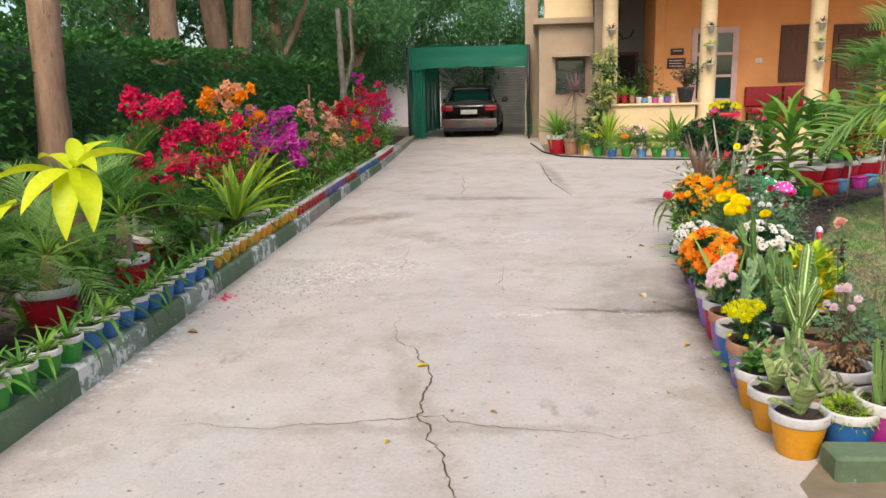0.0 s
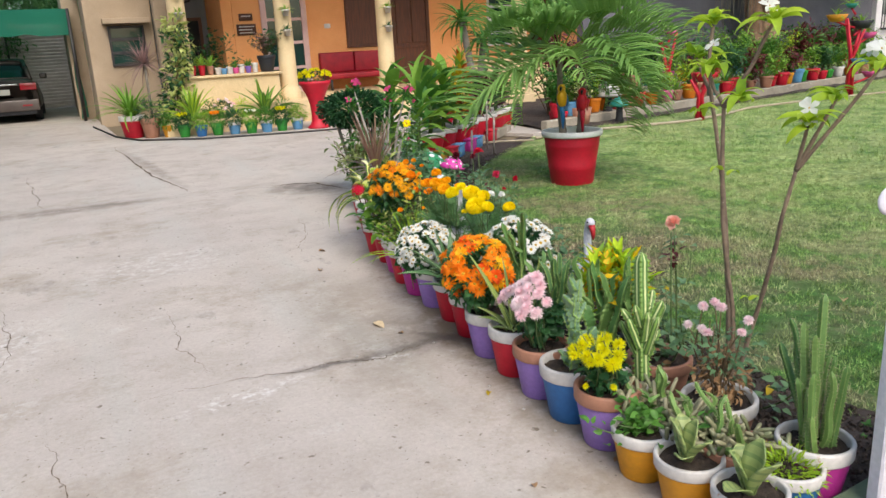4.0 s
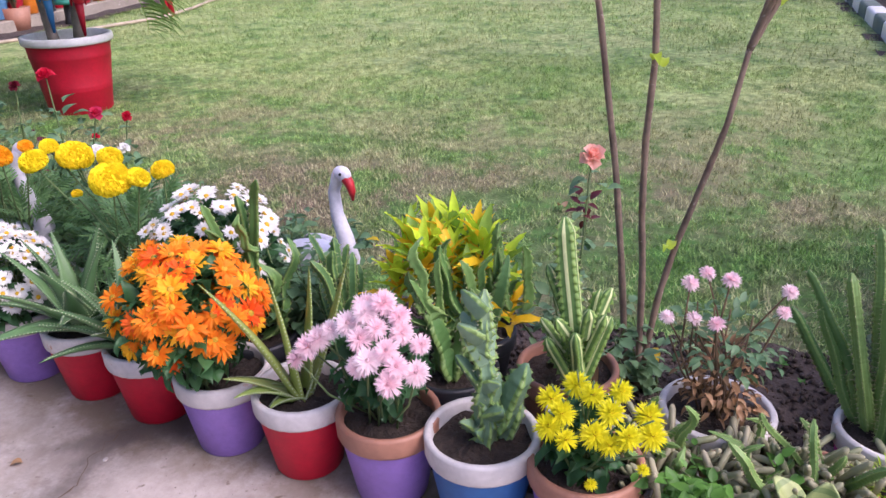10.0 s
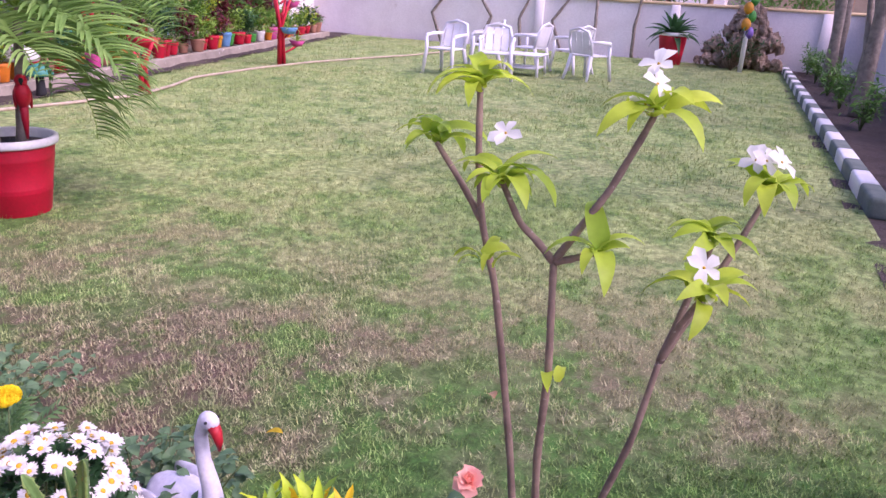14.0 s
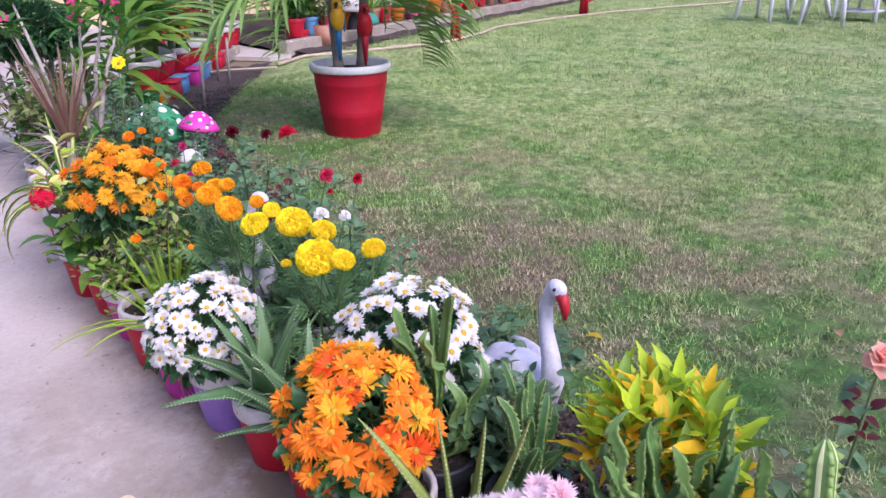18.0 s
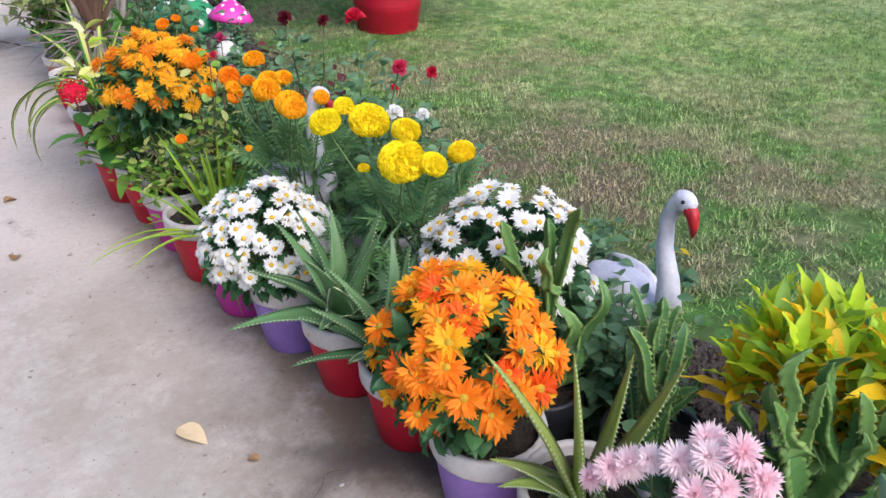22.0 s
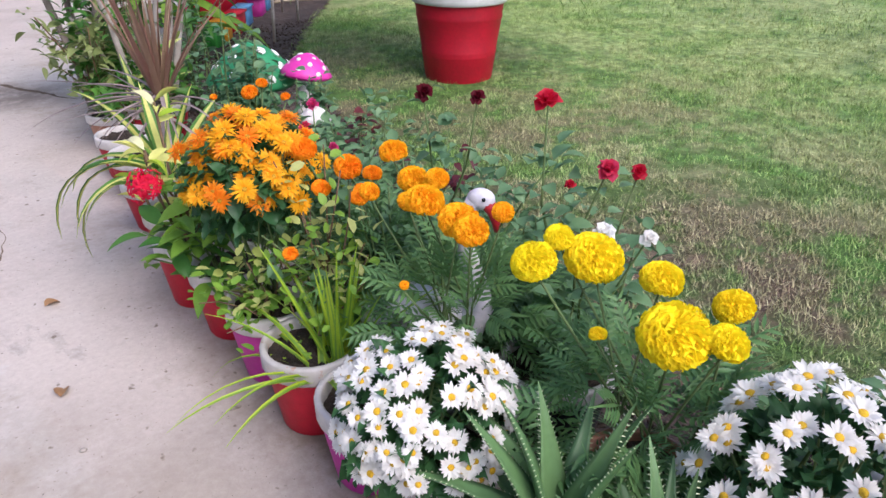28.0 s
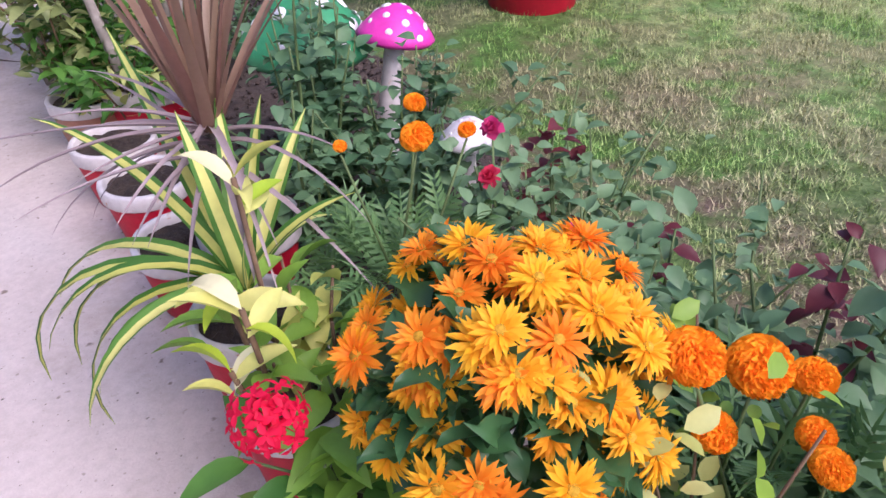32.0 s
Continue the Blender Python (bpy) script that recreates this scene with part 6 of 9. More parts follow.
fv = np.array([v.co[:] for v in fl4.vertices])
ff = {}
for p_ in fl4.polygons:
    ff.setdefault(len(p_.vertices), []).append(list(p_.vertices))
rgi = np.random.default_rng(16)
ixb = Buf()
for k in range(44):
    ph, ta = math.acos(1 - 1.0 * (k + 0.5) / 44), k * 2.39996
    d = Vector((math.sin(ph) * math.cos(ta), math.sin(ph) * math.sin(ta), math.cos(ph)))
    q = Matrix.Translation(d * 0.036 * rgi.uniform(0.7, 1.45)) @ d.to_track_quat("Z", "Y").to_matrix().to_4x4() @ Matrix.Rotation(rgi.uniform(0, 6), 4, "Z")
    ixb.add(moved((fv, [np.array(x) for x in ff.values()]), q))
    ixb.add(tube([(0, 0, -0.02), d * 0.02, d * 0.034], 0.0008, 4))
ixh = ixb.mesh("ixora_cluster", PETAL["ixora"])
place_head([ixh], ix, (-0.18, -0.02, 0.335), (-0.5, -0.5, 0.8), rg0, 0.82, "flower_head")
pot(1.98, 6.62, "red", holds="pale variegated shoots", R=0.115)
rg0 = np.random.default_rng(17)
vs = bush(1.95, 6.55, 0.2, [(0.05, 0.08, 0.28), (-0.08, 0.02, 0.3), (0.02, -0.06, 0.24), (-0.1, -0.08, 0.26), (0.1, 0.02, 0.26), (-0.04, 0.1, 0.24)], leaf(0.1, 0.036, 6, "lance", 0.3, 0.8, 0.4), [LEAF_BUTTER, LEAF_LT, LEAF_LIME], "shrub with cream and yellow-green leaves", 17, "variegated_shrub", "shrub", 9, 0.005, TWIG, 0.1, 0.5)
for k, (tx, ty, tz) in enumerate(((-0.016, 0.061, 0.45), (-0.132, -0.086, 0.375), (-0.1, 0.0, 0.34), (-0.15, -0.06, 0.27))):
    part("shoot", Buf().add(tube([(tx * 0.5, ty * 0.5, 0.1), (tx * 0.8, ty * 0.8, tz * 0.6), (tx, ty, tz)], 0.004, 6)).mesh("shoot", TWIG), vs)
    for q in range((5, 4, 3, 4)[k]):
        part("leaf", Buf().add(scatter(leaf(0.105, rg0.uniform(0.026, 0.04), 7, "lance", 0.4, rg0.uniform(0.3, 1.5), rg0.uniform(0.2, 1.3)), [(tx, ty, tz - 0.015 * q)], q * 2.0 + k + rg0.normal(0, 0.4), -0.1, rg0.normal(0, 0.35), rg0.uniform(0.6, 1.1))).mesh("leaf", [LEAF_BUTTER, LEAF_CREAM, LEAF_BUTTER, LEAF_LIME][(q + k) % 4]), vs)
z = pot(2.06, 6.85, "red", R=0.115, holds="a striped strap-leaved plant")
straps_to(2.0, 6.74, 0.36, [(0.245, 0.69, 0.255, 0.2), (0.228, 0.15, 0.236, 0.25), (0.283, 0.165, 0.188, 0.3), (0.12, 0.2, 0.27, 0.2), (0.05, -0.05, 0.27, 0.4), (0.17, -0.1, 0.16, 1.0), (0.02, 0.12, 0.29, 0.2),
                              (-0.265, 0.23, -0.085, 2.1), (-0.265, 0.34, -0.24, 2.3), (-0.2, 0.3, -0.2, 2.2), (-0.25, 0.12, -0.2, 2.2), (-0.3, 0.05, -0.12, 2.0), (-0.17, 0.38, -0.1, 1.8), (-0.1, 0.45, 0.22, 0.9), (-0.22, 0.18, -0.26, 2.4), (0.24, 0.02, 0.02, 1.5)],
          0.034, "green and cream striped strap leaves arching over the drive", "striped_dracaena", "plant", [LEAF_BUTTER, LEAF], 18)
for x, y in ((2.16, 7.22), (2.26, 7.54), (2.325, 7.81)):
    pot(x, y, "red", R=0.12, H=0.19, holds="bare soil", group="white-rimmed pots at the bend")
z = pot(2.27, 7.12, "red", R=0.12, holds="a bronze cordyline")
cdl = rosette(2.11, 6.93, 0.56, 30, 0.52, 0.024, "spiky bronze-pink cordyline above a skirt of withered leaves", "cordyline", "cordyline", [LEAF_CORDYLINE, LEAF_WINE], 19, (62, 90), (0.02, 0.3), "taper", 3, False, 0.3)
part("stem", Buf().add(tube([(0.13, 0.17, -0.36), (0.06, 0.08, -0.2), (0, 0, 0.02)], 0.016, 8)).mesh("stem", BARK_GREY), cdl)
rg0 = np.random.default_rng(191)
for k in range(24):
    a_ = radians(70 + k * 9.5 + rg0.normal(0, 8))
    part("withered_leaf", Buf().add(moved(leaf(rg0.uniform(0.28, 0.46), 0.017, 9, "taper", 0.4, rg0.uniform(0.3, 1.2), rg0.uniform(-0.1, 0.55), 3), pose(0, 0, rg0.uniform(-0.06, 0.02), 0, 0, math.degrees(a_)))).mesh("withered_leaf", LEAF_MAUVE), cdl, "grey-mauve withered leaf")
# three further pots at the bend with straggling growth
for i, (x, y) in enumerate(((2.45, 8.2), (2.9, 9.05))):
    z = pot(x, y, "terracotta", "white", R=0.12, H=0.18, holds="a straggling shrub", group="white-rimmed pots at the bend")
    rg0 = np.random.default_rng(30 + i)
    bush(x, y, z, [(rg0.normal(0, 0.14), rg0.normal(0, 0.14), rg0.uniform(0.05, 0.5)) for _ in range(18)], leaf(0.08, 0.03, 4, "lance", 0.2, 0.7), [LEAF, FROST], "straggling green shrub in a pale pot", 30 + i, "shrub", "shrub", 32, 0.005, TWIG, 0.2, 0.4)

for i, (x, y) in enumerate(((2.5, 8.05), (2.65, 8.5))):
    rg0 = np.random.default_rng(90 + i)
    bush(x, y, 0.12, [(rg0.normal(0.02, 0.13), rg0.normal(0, 0.13), rg0.uniform(0.08, 0.45)) for _ in range(16)], leaf(0.1, 0.03, 5, "lance", 0.2, 0.9, 0.2), [[LEAF, LEAF_VAR], [FROST, LEAF_DK]][i % 2], "straggling leafy shrub over the pots at the bend", 90 + i, "shrub", "shrub", 20, 0.004, TWIG, 0.16, 0.4)

# ---- second row on the soil ----
z = pot(1.90, 3.70, "terracotta", "white", R=0.09, H=0.19, holds="a variegated euphorbia", z=0.01)
arms = []
for k in range(13):
    a_, low_ = k * 2.39996, 0.08 + 0.011 * k
    arms.append(((0.012 + 0.016 * math.cos(a_), 0.02 + 0.016 * math.sin(a_), low_), (0.02 + 0.078 * math.cos(a_), 0.035 + 0.078 * math.sin(a_), low_ + 0.1 + 0.03 * (k % 3)), 0.0175, 3))
winged_cactus(1.90, 3.70, z, [((0, 0, -0.02), (0.045, 0.075, 0.48), 0.031, 4)] + arms, "tall angular euphorbia with cream-striped faces", 20, CACTUS, "euphorbia", CACTUS_CR, tooth=0.5, pitch=0.019, bow=0.004, deep=0.72, rim=CACTUS_CR2, taper=0.1)
pot(2.04, 3.77, "terracotta", "terracotta", R=0.128, H=0.21, z=0.01, holds="bare soil and a dry leaf")
dl = thing("fallen_leaf", "dry curled leaf on the pot's bare soil", "leaf", pose(2.07, 3.72, 0.2, 20, 0, 200), "fallen leaves", mesh=dry_mesh)
z = pot(1.99, 3.41, "terracotta", "white", R=0.13, H=0.2, z=0.01, holds="a leggy pink chrysanthemum")
m3 = thing("chrysanthemum", "leggy chrysanthemum with a few pale pink flowers and dry leaves", "chrysanthemum", pose(1.99, 3.41, z))
rg0 = np.random.default_rng(21)
tips = [(0.0, 0.092, 0.33), (0.02, 0.06, 0.35), (0.0, 0.01, 0.35), (-0.03, 0.132, 0.255), (-0.02, 0.075, 0.255), (-0.04, 0.028, 0.26), (0.0, -0.106, 0.34), (-0.02, -0.1, 0.3), (0.06, 0.0, 0.25)]
for t in stems_to((0, 0, -0.02), tips + [(t[0] * 0.7, t[1] * 0.7 + 0.03, t[2] * 0.8) for t in tips], 0.0028, rg0):
    part("stem", Buf().add(t).mesh("stem", TWIG), m3)
part("foliage", Buf().add(foliage(120, (0.02, 0, 0.2), 0.13, 0.09, leaf(0.032, 0.016, 4, "lance", 0.2, 0.6), rg0, 0.3, 0.2)).mesh("foliage", LEAF_ROSE), m3)
part("dry_foliage", Buf().add(foliage(260, (0, 0, 0.1), 0.1, 0.09, leaf(0.03, 0.012, 3, "lance", 0.3, 0.9), rg0, 0.3, 0.2)).mesh("dry_foliage", DRY_LEAF), m3)
for t in tips[:-1]:
    place_head(MUM_PF, m3, t, (rg0.normal(-0.2, 0.2), rg0.normal(-0.2, 0.2), 1), rg0, 0.52)
# straggling succulents
for i, (x, y, c) in enumerate(((1.80, 3.34, "purple"), (1.84, 3.20, "red"), (1.78, 3.53, "red"))):
    z = pot(x, y, c, "terracotta" if i else "white", R=0.11, H=0.17, z=0.005, holds="straggling succulent stems")
    rg0 = np.random.default_rng(40 + i)
    th = winged_cactus(x, y, z, [((rg0.normal(0, 0.03), rg0.normal(0, 0.03), 0), (rg0.normal(0, 0.07), rg0.normal(0, 0.07), rg0.uniform(0.03, 0.2)), rg0.uniform(0.009, 0.014), 5) for _ in range(9)], "straggling green finger stems above a tangle of dry ones", 40 + i, CACTUS, "succulent", tooth=0.3, pitch=0.012, deep=0.7, bow=0.03)
    b = Buf()
    for k in range(90):
        a = rg0.uniform(0, 6.28)
        p = np.array([rg0.normal(0, 0.045), rg0.normal(0, 0.045), rg0.uniform(-0.01, 0.05)])
        d = np.array([math.cos(a) * rg0.uniform(0.2, 1), math.sin(a) * rg0.uniform(0.2, 1), rg0.uniform(-0.1, 1.0)])
        d *= rg0.uniform(0.04, 0.1) / np.linalg.norm(d)
        b.add(tube([p, p + d * 0.5 + [0, 0, 0.004], p + d * 0.9, p + d], [0.006, 0.008, 0.0075, 0.003], 6))
    tagged(part("dry_growth", b.mesh("dry_growth", TWIG_GREY), th, "grey-brown dry finger stems"), kind="stuff")
z = pot(1.88, 3.03, "blue", R=0.105, H=0.165, z=0.012, holds="feathery moss-like stonecrop")
rg0 = np.random.default_rng(50)
st = thing("stonecrop", "bright yellow-green feathery stonecrop filling a blue pot", "stonecrop", pose(1.88, 3.03, z))
part("foliage", Buf().add(foliage(900, (0, 0, 0.0), 0.1, 0.05, leaf(0.028, 0.006, 3, "lance", 0.2, 0.5), rg0, 0.0, 0.4)).mesh("foliage", LEAF_LIME), st)
z = pot(2.02, 3.05, "magenta", R=0.115, H=0.2, z=0.012, holds="a clump of finger cacti")
rg0 = np.random.default_rng(51)
fing = [((0.02, 0.02, 0), (0.1, 0.08, 0.45), 0.019, 5), ((0.0, 0.03, 0), (0.07, 0.12, 0.35), 0.018, 5), ((0.03, 0.05, 0), (0.1, 0.16, 0.27), 0.016, 5), ((0.0, 0.0, 0), (0.02, 0.04, 0.34), 0.017, 5), ((0.06, 0.1, 0.05), (0.09, 0.22, 0.24), 0.017, 3), ((0.05, 0.08, 0.12), (0.1, 0.2, 0.33), 0.014, 3)]
for _ in range(17):
    a, d_ = rg0.uniform(0, 6.28), rg0.uniform(0.02, 0.06)
    fing.append(((math.cos(a) * d_, math.sin(a) * d_, -0.01), (math.cos(a) * d_ * rg0.uniform(1.1, 2.0), math.sin(a) * d_ * rg0.uniform(1.1, 2.0), rg0.uniform(0.08, 0.3)), rg0.uniform(0.01, 0.016), 5))
winged_cactus(2.03, 3.06, z, fing, "dense clump of upright finger cacti in a magenta pot", 51, CACTUS, "finger_cactus", tooth=0.25, pitch=0.014, deep=0.76, bow=0.016)
# taller cacti behind the front row
z = pot(1.96, 4.05, "black", "black", R=0.12, H=0.2, z=0.01, holds="pad cacti")
winged_cactus(1.95, 4.04, z, [((0, 0, 0), (-0.025, 0.045, 0.2), 0.04, 3), ((0.0, 0.0, 0), (0.025, -0.05, 0.22), 0.04, 3), ((0.03, -0.06, 0.02), (0.065, -0.12, 0.33), 0.024, 3), ((-0.025, 0.045, 0.17), (-0.05, 0.09, 0.25), 0.03, 3)]
              + [((-0.03 + 0.018 * k, 0.05 - 0.035 * k, 0.18), (-0.06 + 0.022 * k + rg0.normal(0, 0.015), 0.08 - 0.04 * k + rg0.normal(0, 0.015), 0.3 + 0.05 * ((k * 3) % 4) / 1.5), 0.019, 3) for k in range(7)]
              + [((-0.04 + 0.015 * k, 0.06 - 0.02 * k, 0.16), (-0.07 + 0.018 * k + rg0.normal(0, 0.02), 0.1 - 0.03 * k + rg0.normal(0, 0.02), 0.26 + 0.04 * ((k * 5) % 4)), 0.014, 3) for k in range(9)]
              + [((0.02, 0.0, 0.1), (0.07, 0.04, 0.3), 0.02, 3), ((0.0, 0.02, 0.12), (0.03, 0.1, 0.28), 0.02, 3)], "tall green cactus branching into many toothed upright arms", 52, CACTUS, "cactus", tooth=0.45, pitch=0.02, joints=2, deep=0.5)
z = pot(1.97, 4.34, "black", "black", R=0.11, H=0.2, z=0.01, holds="finger cacti")
rg0 = np.random.default_rng(54)
winged_cactus(1.97, 4.36, z, [((rg0.normal(0, 0.03), rg0.normal(0, 0.03), 0), (rg0.normal(0, 0.06), rg0.normal(0, 0.06), rg0.uniform(0.14, 0.34)), rg0.uniform(0.013, 0.019), 4) for _ in range(15)], "clump of dark green finger cacti", 54, CACTUS_DK, "finger_cactus", tooth=0.4, pitch=0.016, deep=0.6, bow=0.015)
z = pot(1.95, 4.62, "black", "black", R=0.11, H=0.2, z=0.01, holds="a many-armed cactus")
winged_cactus(1.95, 4.62, z, [((0, 0, 0), (-0.02, -0.03, 0.25), 0.022, 3), ((-0.02, -0.03, 0.2), (-0.06, -0.1, 0.5), 0.018, 3), ((-0.01, -0.01, 0.15), (-0.03, -0.01, 0.44), 0.017, 3), ((0, 0, 0.1), (-0.11, 0.04, 0.37), 0.017, 3), ((0, 0, 0.05), (-0.07, 0.07, 0.42), 0.018, 3), ((0.0, -0.02, 0.05), (0.06, -0.08, 0.3), 0.016, 3), ((-0.04, -0.06, 0.3), (-0.09, -0.06, 0.42), 0.014, 3), ((0.01, 0.0, 0.1), (0.05, 0.05, 0.33), 0.016, 3)], "spreading light green cactus with long toothed blades", 55, CACTUS, "cactus", tooth=0.35, pitch=0.024, deep=0.35)
z = pot(2.08, 4.80, "terracotta", "terracotta", R=0.12, H=0.2, z=0.01, holds="white daisies")
mum(2.02, 4.78, z, 0.19, z + 0.4, DAISY, 84, "loose bush of white daisies with yellow eyes", 56, size=0.95, leaf_n=380, cat="daisy", name="daisy_bush")
# croton
z = pot(2.16, 4.06, "black", "black", R=0.12, H=0.2, z=0.01, holds="a yellow croton")
rg0 = np.random.default_rng(57)
cro = thing("croton", "croton with lime and golden yellow leaves", "croton", pose(2.08, 4.09, z))
b, lf = Buf(), Buf()
for k in range(17):
    a_ = k * 2.39996
    t = np.array([0.11 * math.cos(a_) * math.sqrt((k + 0.5) / 17), 0.17 * math.sin(a_) * math.sqrt((k + 0.5) / 17), 0.345 - 0.12 * k / 17 + rg0.normal(0, 0.02)])
    b.add(tube([(0, 0, -0.02), t * [0.4, 0.4, 0.5], t], [0.006, 0.005, 0.003], 6))
    for j in range(20):
        u = j / 19
        yaw, pit = j * 2.39996 + rg0.normal(0, 0.3), 1.25 - 1.15 * u + rg0.normal(0, 0.15)
        lf.add(scatter(leaf(0.11, 0.03, 6, "lance", 0.25, 0.6, 0.12, 3, 0.1), [t - np.array([0, 0, 0.1 * u])], yaw, pit, rg0.normal(0, 0.3), rg0.uniform(0.7, 1.1)), 1 if rg0.random() < 0.14 + 0.5 * u else (2 if rg0.random() < 0.25 else 0))
part("branchwork", b.mesh("branchwork", TWIG), cro)
part("foliage", lf.mesh("foliage", [LEAF_CROTON, LEAF_GOLD, LEAF_LT]), cro)

# rose bushes and marigolds behind
LT_ROSE = leaf(0.045, 0.03, 4, "lance", 0.15, 0.4, 0.1)
rose_bush(2.16, 3.80, 0.0, [(-0.09, -0.055, 0.755, "salmon", 1.4)], "thin rose bush with one salmon-pink bloom", 60, 0.45, 0.13, 5, 0.0)
rg0 = np.random.default_rng(160)
ws = thing("rose_shoot", "wine-red young rose leaves under the salmon bloom", "rose", pose(2.08, 3.745, 0.0))
part("cane", Buf().add(tube([(0.06, 0.05, 0.0), (0.01, 0.02, 0.4), (-0.02, 0.0, 0.72)], 0.003, 5)).mesh("cane", STEM), ws)
tagged(part("wine_shoot", Buf().add(scatter(LT_ROSE, np.array([(0, 0.005, 0.63)]) + rg0.normal(0, 0.014, (12, 3)), rg0.uniform(0, 6.28, 12), rg0.normal(0, 0.4, 12), 0, rg0.uniform(0.5, 0.9, 12))).mesh("wine_shoot", LEAF_WINE), ws), kind="stuff")
def blooms_at(x, y, places):
    return [(px_ - x, py_ - y, pz_, kd, sz) for px_, py_, pz_, kd, sz in places]


marigold(2.05, 5.08, 0.12, blooms_at(2.05, 5.08, [(1.907, 5.26, 0.66, "y", 0.76), (1.995, 5.2, 0.655, "y", 1.05), (2.001, 5.078, 0.66, "y", 0.8), (1.914, 5.003, 0.63, "y", 1.08), (1.946, 4.937, 0.632, "y", 0.7), (2.105, 4.995, 0.598, "y", 0.68), (1.905, 5.125, 0.58, "y", 0.34), (1.96, 5.25, 0.69, "y", 0.6)]), "tall marigold bush with lemon-yellow blooms", 61, 0.45, 0.2)
marigold(2.07, 5.55, 0.12, blooms_at(2.07, 5.55, [(2.055, 5.76, 0.688, "o", 0.9), (2.07, 5.716, 0.632, "o", 1.0), (2.063, 5.635, 0.658, "o", 0.85), (1.951, 5.722, 0.637, "o", 0.75), (1.998, 5.656, 0.62, "o", 0.85), (1.952, 5.56, 0.665, "o", 1.1), (1.973, 5.489, 0.638, "o", 1.15), (1.942, 5.431, 0.647, "o", 1.15), (2.033, 5.43, 0.655, "o", 0.72), (1.84, 5.504, 0.545, "o", 0.3)]), "marigold bush with golden-orange blooms", 62, 0.45, 0.2)
marigold(2.12, 5.9, 0.12, blooms_at(2.12, 5.9, [(2.08, 5.951, 0.595, "d", 1.05), (2.117, 5.905, 0.58, "d", 0.9), (2.003, 5.96, 0.56, "d", 0.8), (2.031, 5.856, 0.558, "d", 0.8), (1.985, 5.99, 0.655, "d", 1.15), (2.06, 5.88, 0.56, "d", 0.7), (1.86, 5.9, 0.46, "d", 0.6)]), "marigold bush with deep orange blooms", 63, 0.42, 0.15)
marigold(2.22, 6.56, 0.1, blooms_at(2.22, 6.56, [(2.169, 6.494, 0.655, "d", 0.95), (2.276, 6.593, 0.643, "d", 0.6), (2.106, 6.589, 0.635, "d", 0.42), (2.296, 6.502, 0.615, "d", 0.6)]), "small marigold with a few orange blooms", 64, 0.4, 0.17)
z = pot(2.10, 6.15, "red", R=0.13, holds="an amber chrysanthemum", z=0.008)
mum(1.945, 6.16, z, 0.17, 0.715, MUM_AM, 92, "mound of amber-orange chrysanthemums", 65, low=0.3, rz=0.14, size=0.8, leaf_n=380, ragged=0.3)
pot(2.25, 5.42, "black", "white", R=0.14, H=0.2, z=0.008, holds="marigold stems")
pot(2.08, 5.10, "black", "terracotta", R=0.12, H=0.19, z=0.008, holds="marigold stems")
rose_bush(2.30, 5.45, 0.0, [(-0.118, 0.0, 0.832, "red", 1.05), (-0.073, -0.12, 0.712, "rose", 1.05), (0.056, -0.119, 0.672, "red", 0.75), (-0.136, -0.164, 0.612, "white", 0.95), (-0.113, -0.246, 0.622, "white", 0.8), (0.087, 0.067, 0.58, "red", 0.5)], "rose bush with red, rose-pink and white blooms", 66, 0.5, 0.13, 12, 0.05)
rose_bush(2.36, 5.95, 0.0, [(-0.117, -0.094, 0.762, "darkred", 1.0), (-0.06, -0.216, 0.763, "darkred", 0.7), (-0.05, 0.35, 0.5, "hotpink", 0.6)], "rose bush with dark crimson blooms", 67, 0.58, 0.2, 28, 0.04)
rose_bush(2.48, 6.45, 0.0, [(-0.05, 0.1, 0.55, "hotpink", 0.9), (-0.12, 0.05, 0.5, "rose", 0.8)], "leafy rose bush with small pink blooms", 68, 0.55, 0.2, 24)
rose_bush(2.42, 6.22, 0.0, [], "dense leafy rose bush beside the amber flowers", 73, 0.46, 0.12, 26, 0.03)
rose_bush(2.5, 5.75, 0.0, [], "low leafy rose bush at the lawn edge", 74, 0.36, 0.14, 20, 0.05)
rose_bush(2.68, 7.0, 0.0, [], "leafy rose bush by the painted mushrooms", 69, 0.52, 0.16, 22, 0.0)
rose_bush(2.58, 7.2, 0.0, [], "leafy rose bush half hiding the green mushroom", 169, 0.66, 0.14, 22, 0.0)
rose_bush(2.32, 4.75, 0.0, [], "leafy rose bush with no bloom", 70, 0.42, 0.16, 14)
rose_bush(2.1, 4.55, 0.0, [], "blue-green rose shoots before the painted goose", 72, 0.46, 0.09, 22, 0.0)
rose_bush(2.3, 3.55, 0.0, [], "low leafy rose shoots on the soil", 71, 0.26, 0.18, 4)


# clods and weeds of the bed
rgs = np.random.default_rng(77)
cl_y = np.concatenate([rgs.uniform(2.95, 10.2, 5200), rgs.uniform(2.95, 5.0, 2600)])
cl_x = np.array([rgs.uniform(bed_x(y) + 0.1, lawn_left(y) + 0.05) for y in cl_y])
lump = ball(6, 4)
lv = lump[0] * (1 + 0.25 * np.random.default_rng(3).normal(0, 1, (len(lump[0]), 1))) * np.array([1, 0.8, 0.6])
cs = rgs.uniform(0.003, 0.013, len(cl_x)) ** 1.0
thing("soil_clods", "crumbled clods on the bed's bare soil", "soil", mesh=Buf().add(scatter((lv, lump[1]), np.stack([cl_x, cl_y, 0.018 + cs * 0.2], 1), rgs.uniform(0, 6.28, len(cl_x)), rgs.uniform(-0.4, 0.4, len(cl_x)), 0, cs)).mesh("soil_clods", SOIL), kind="stuff")
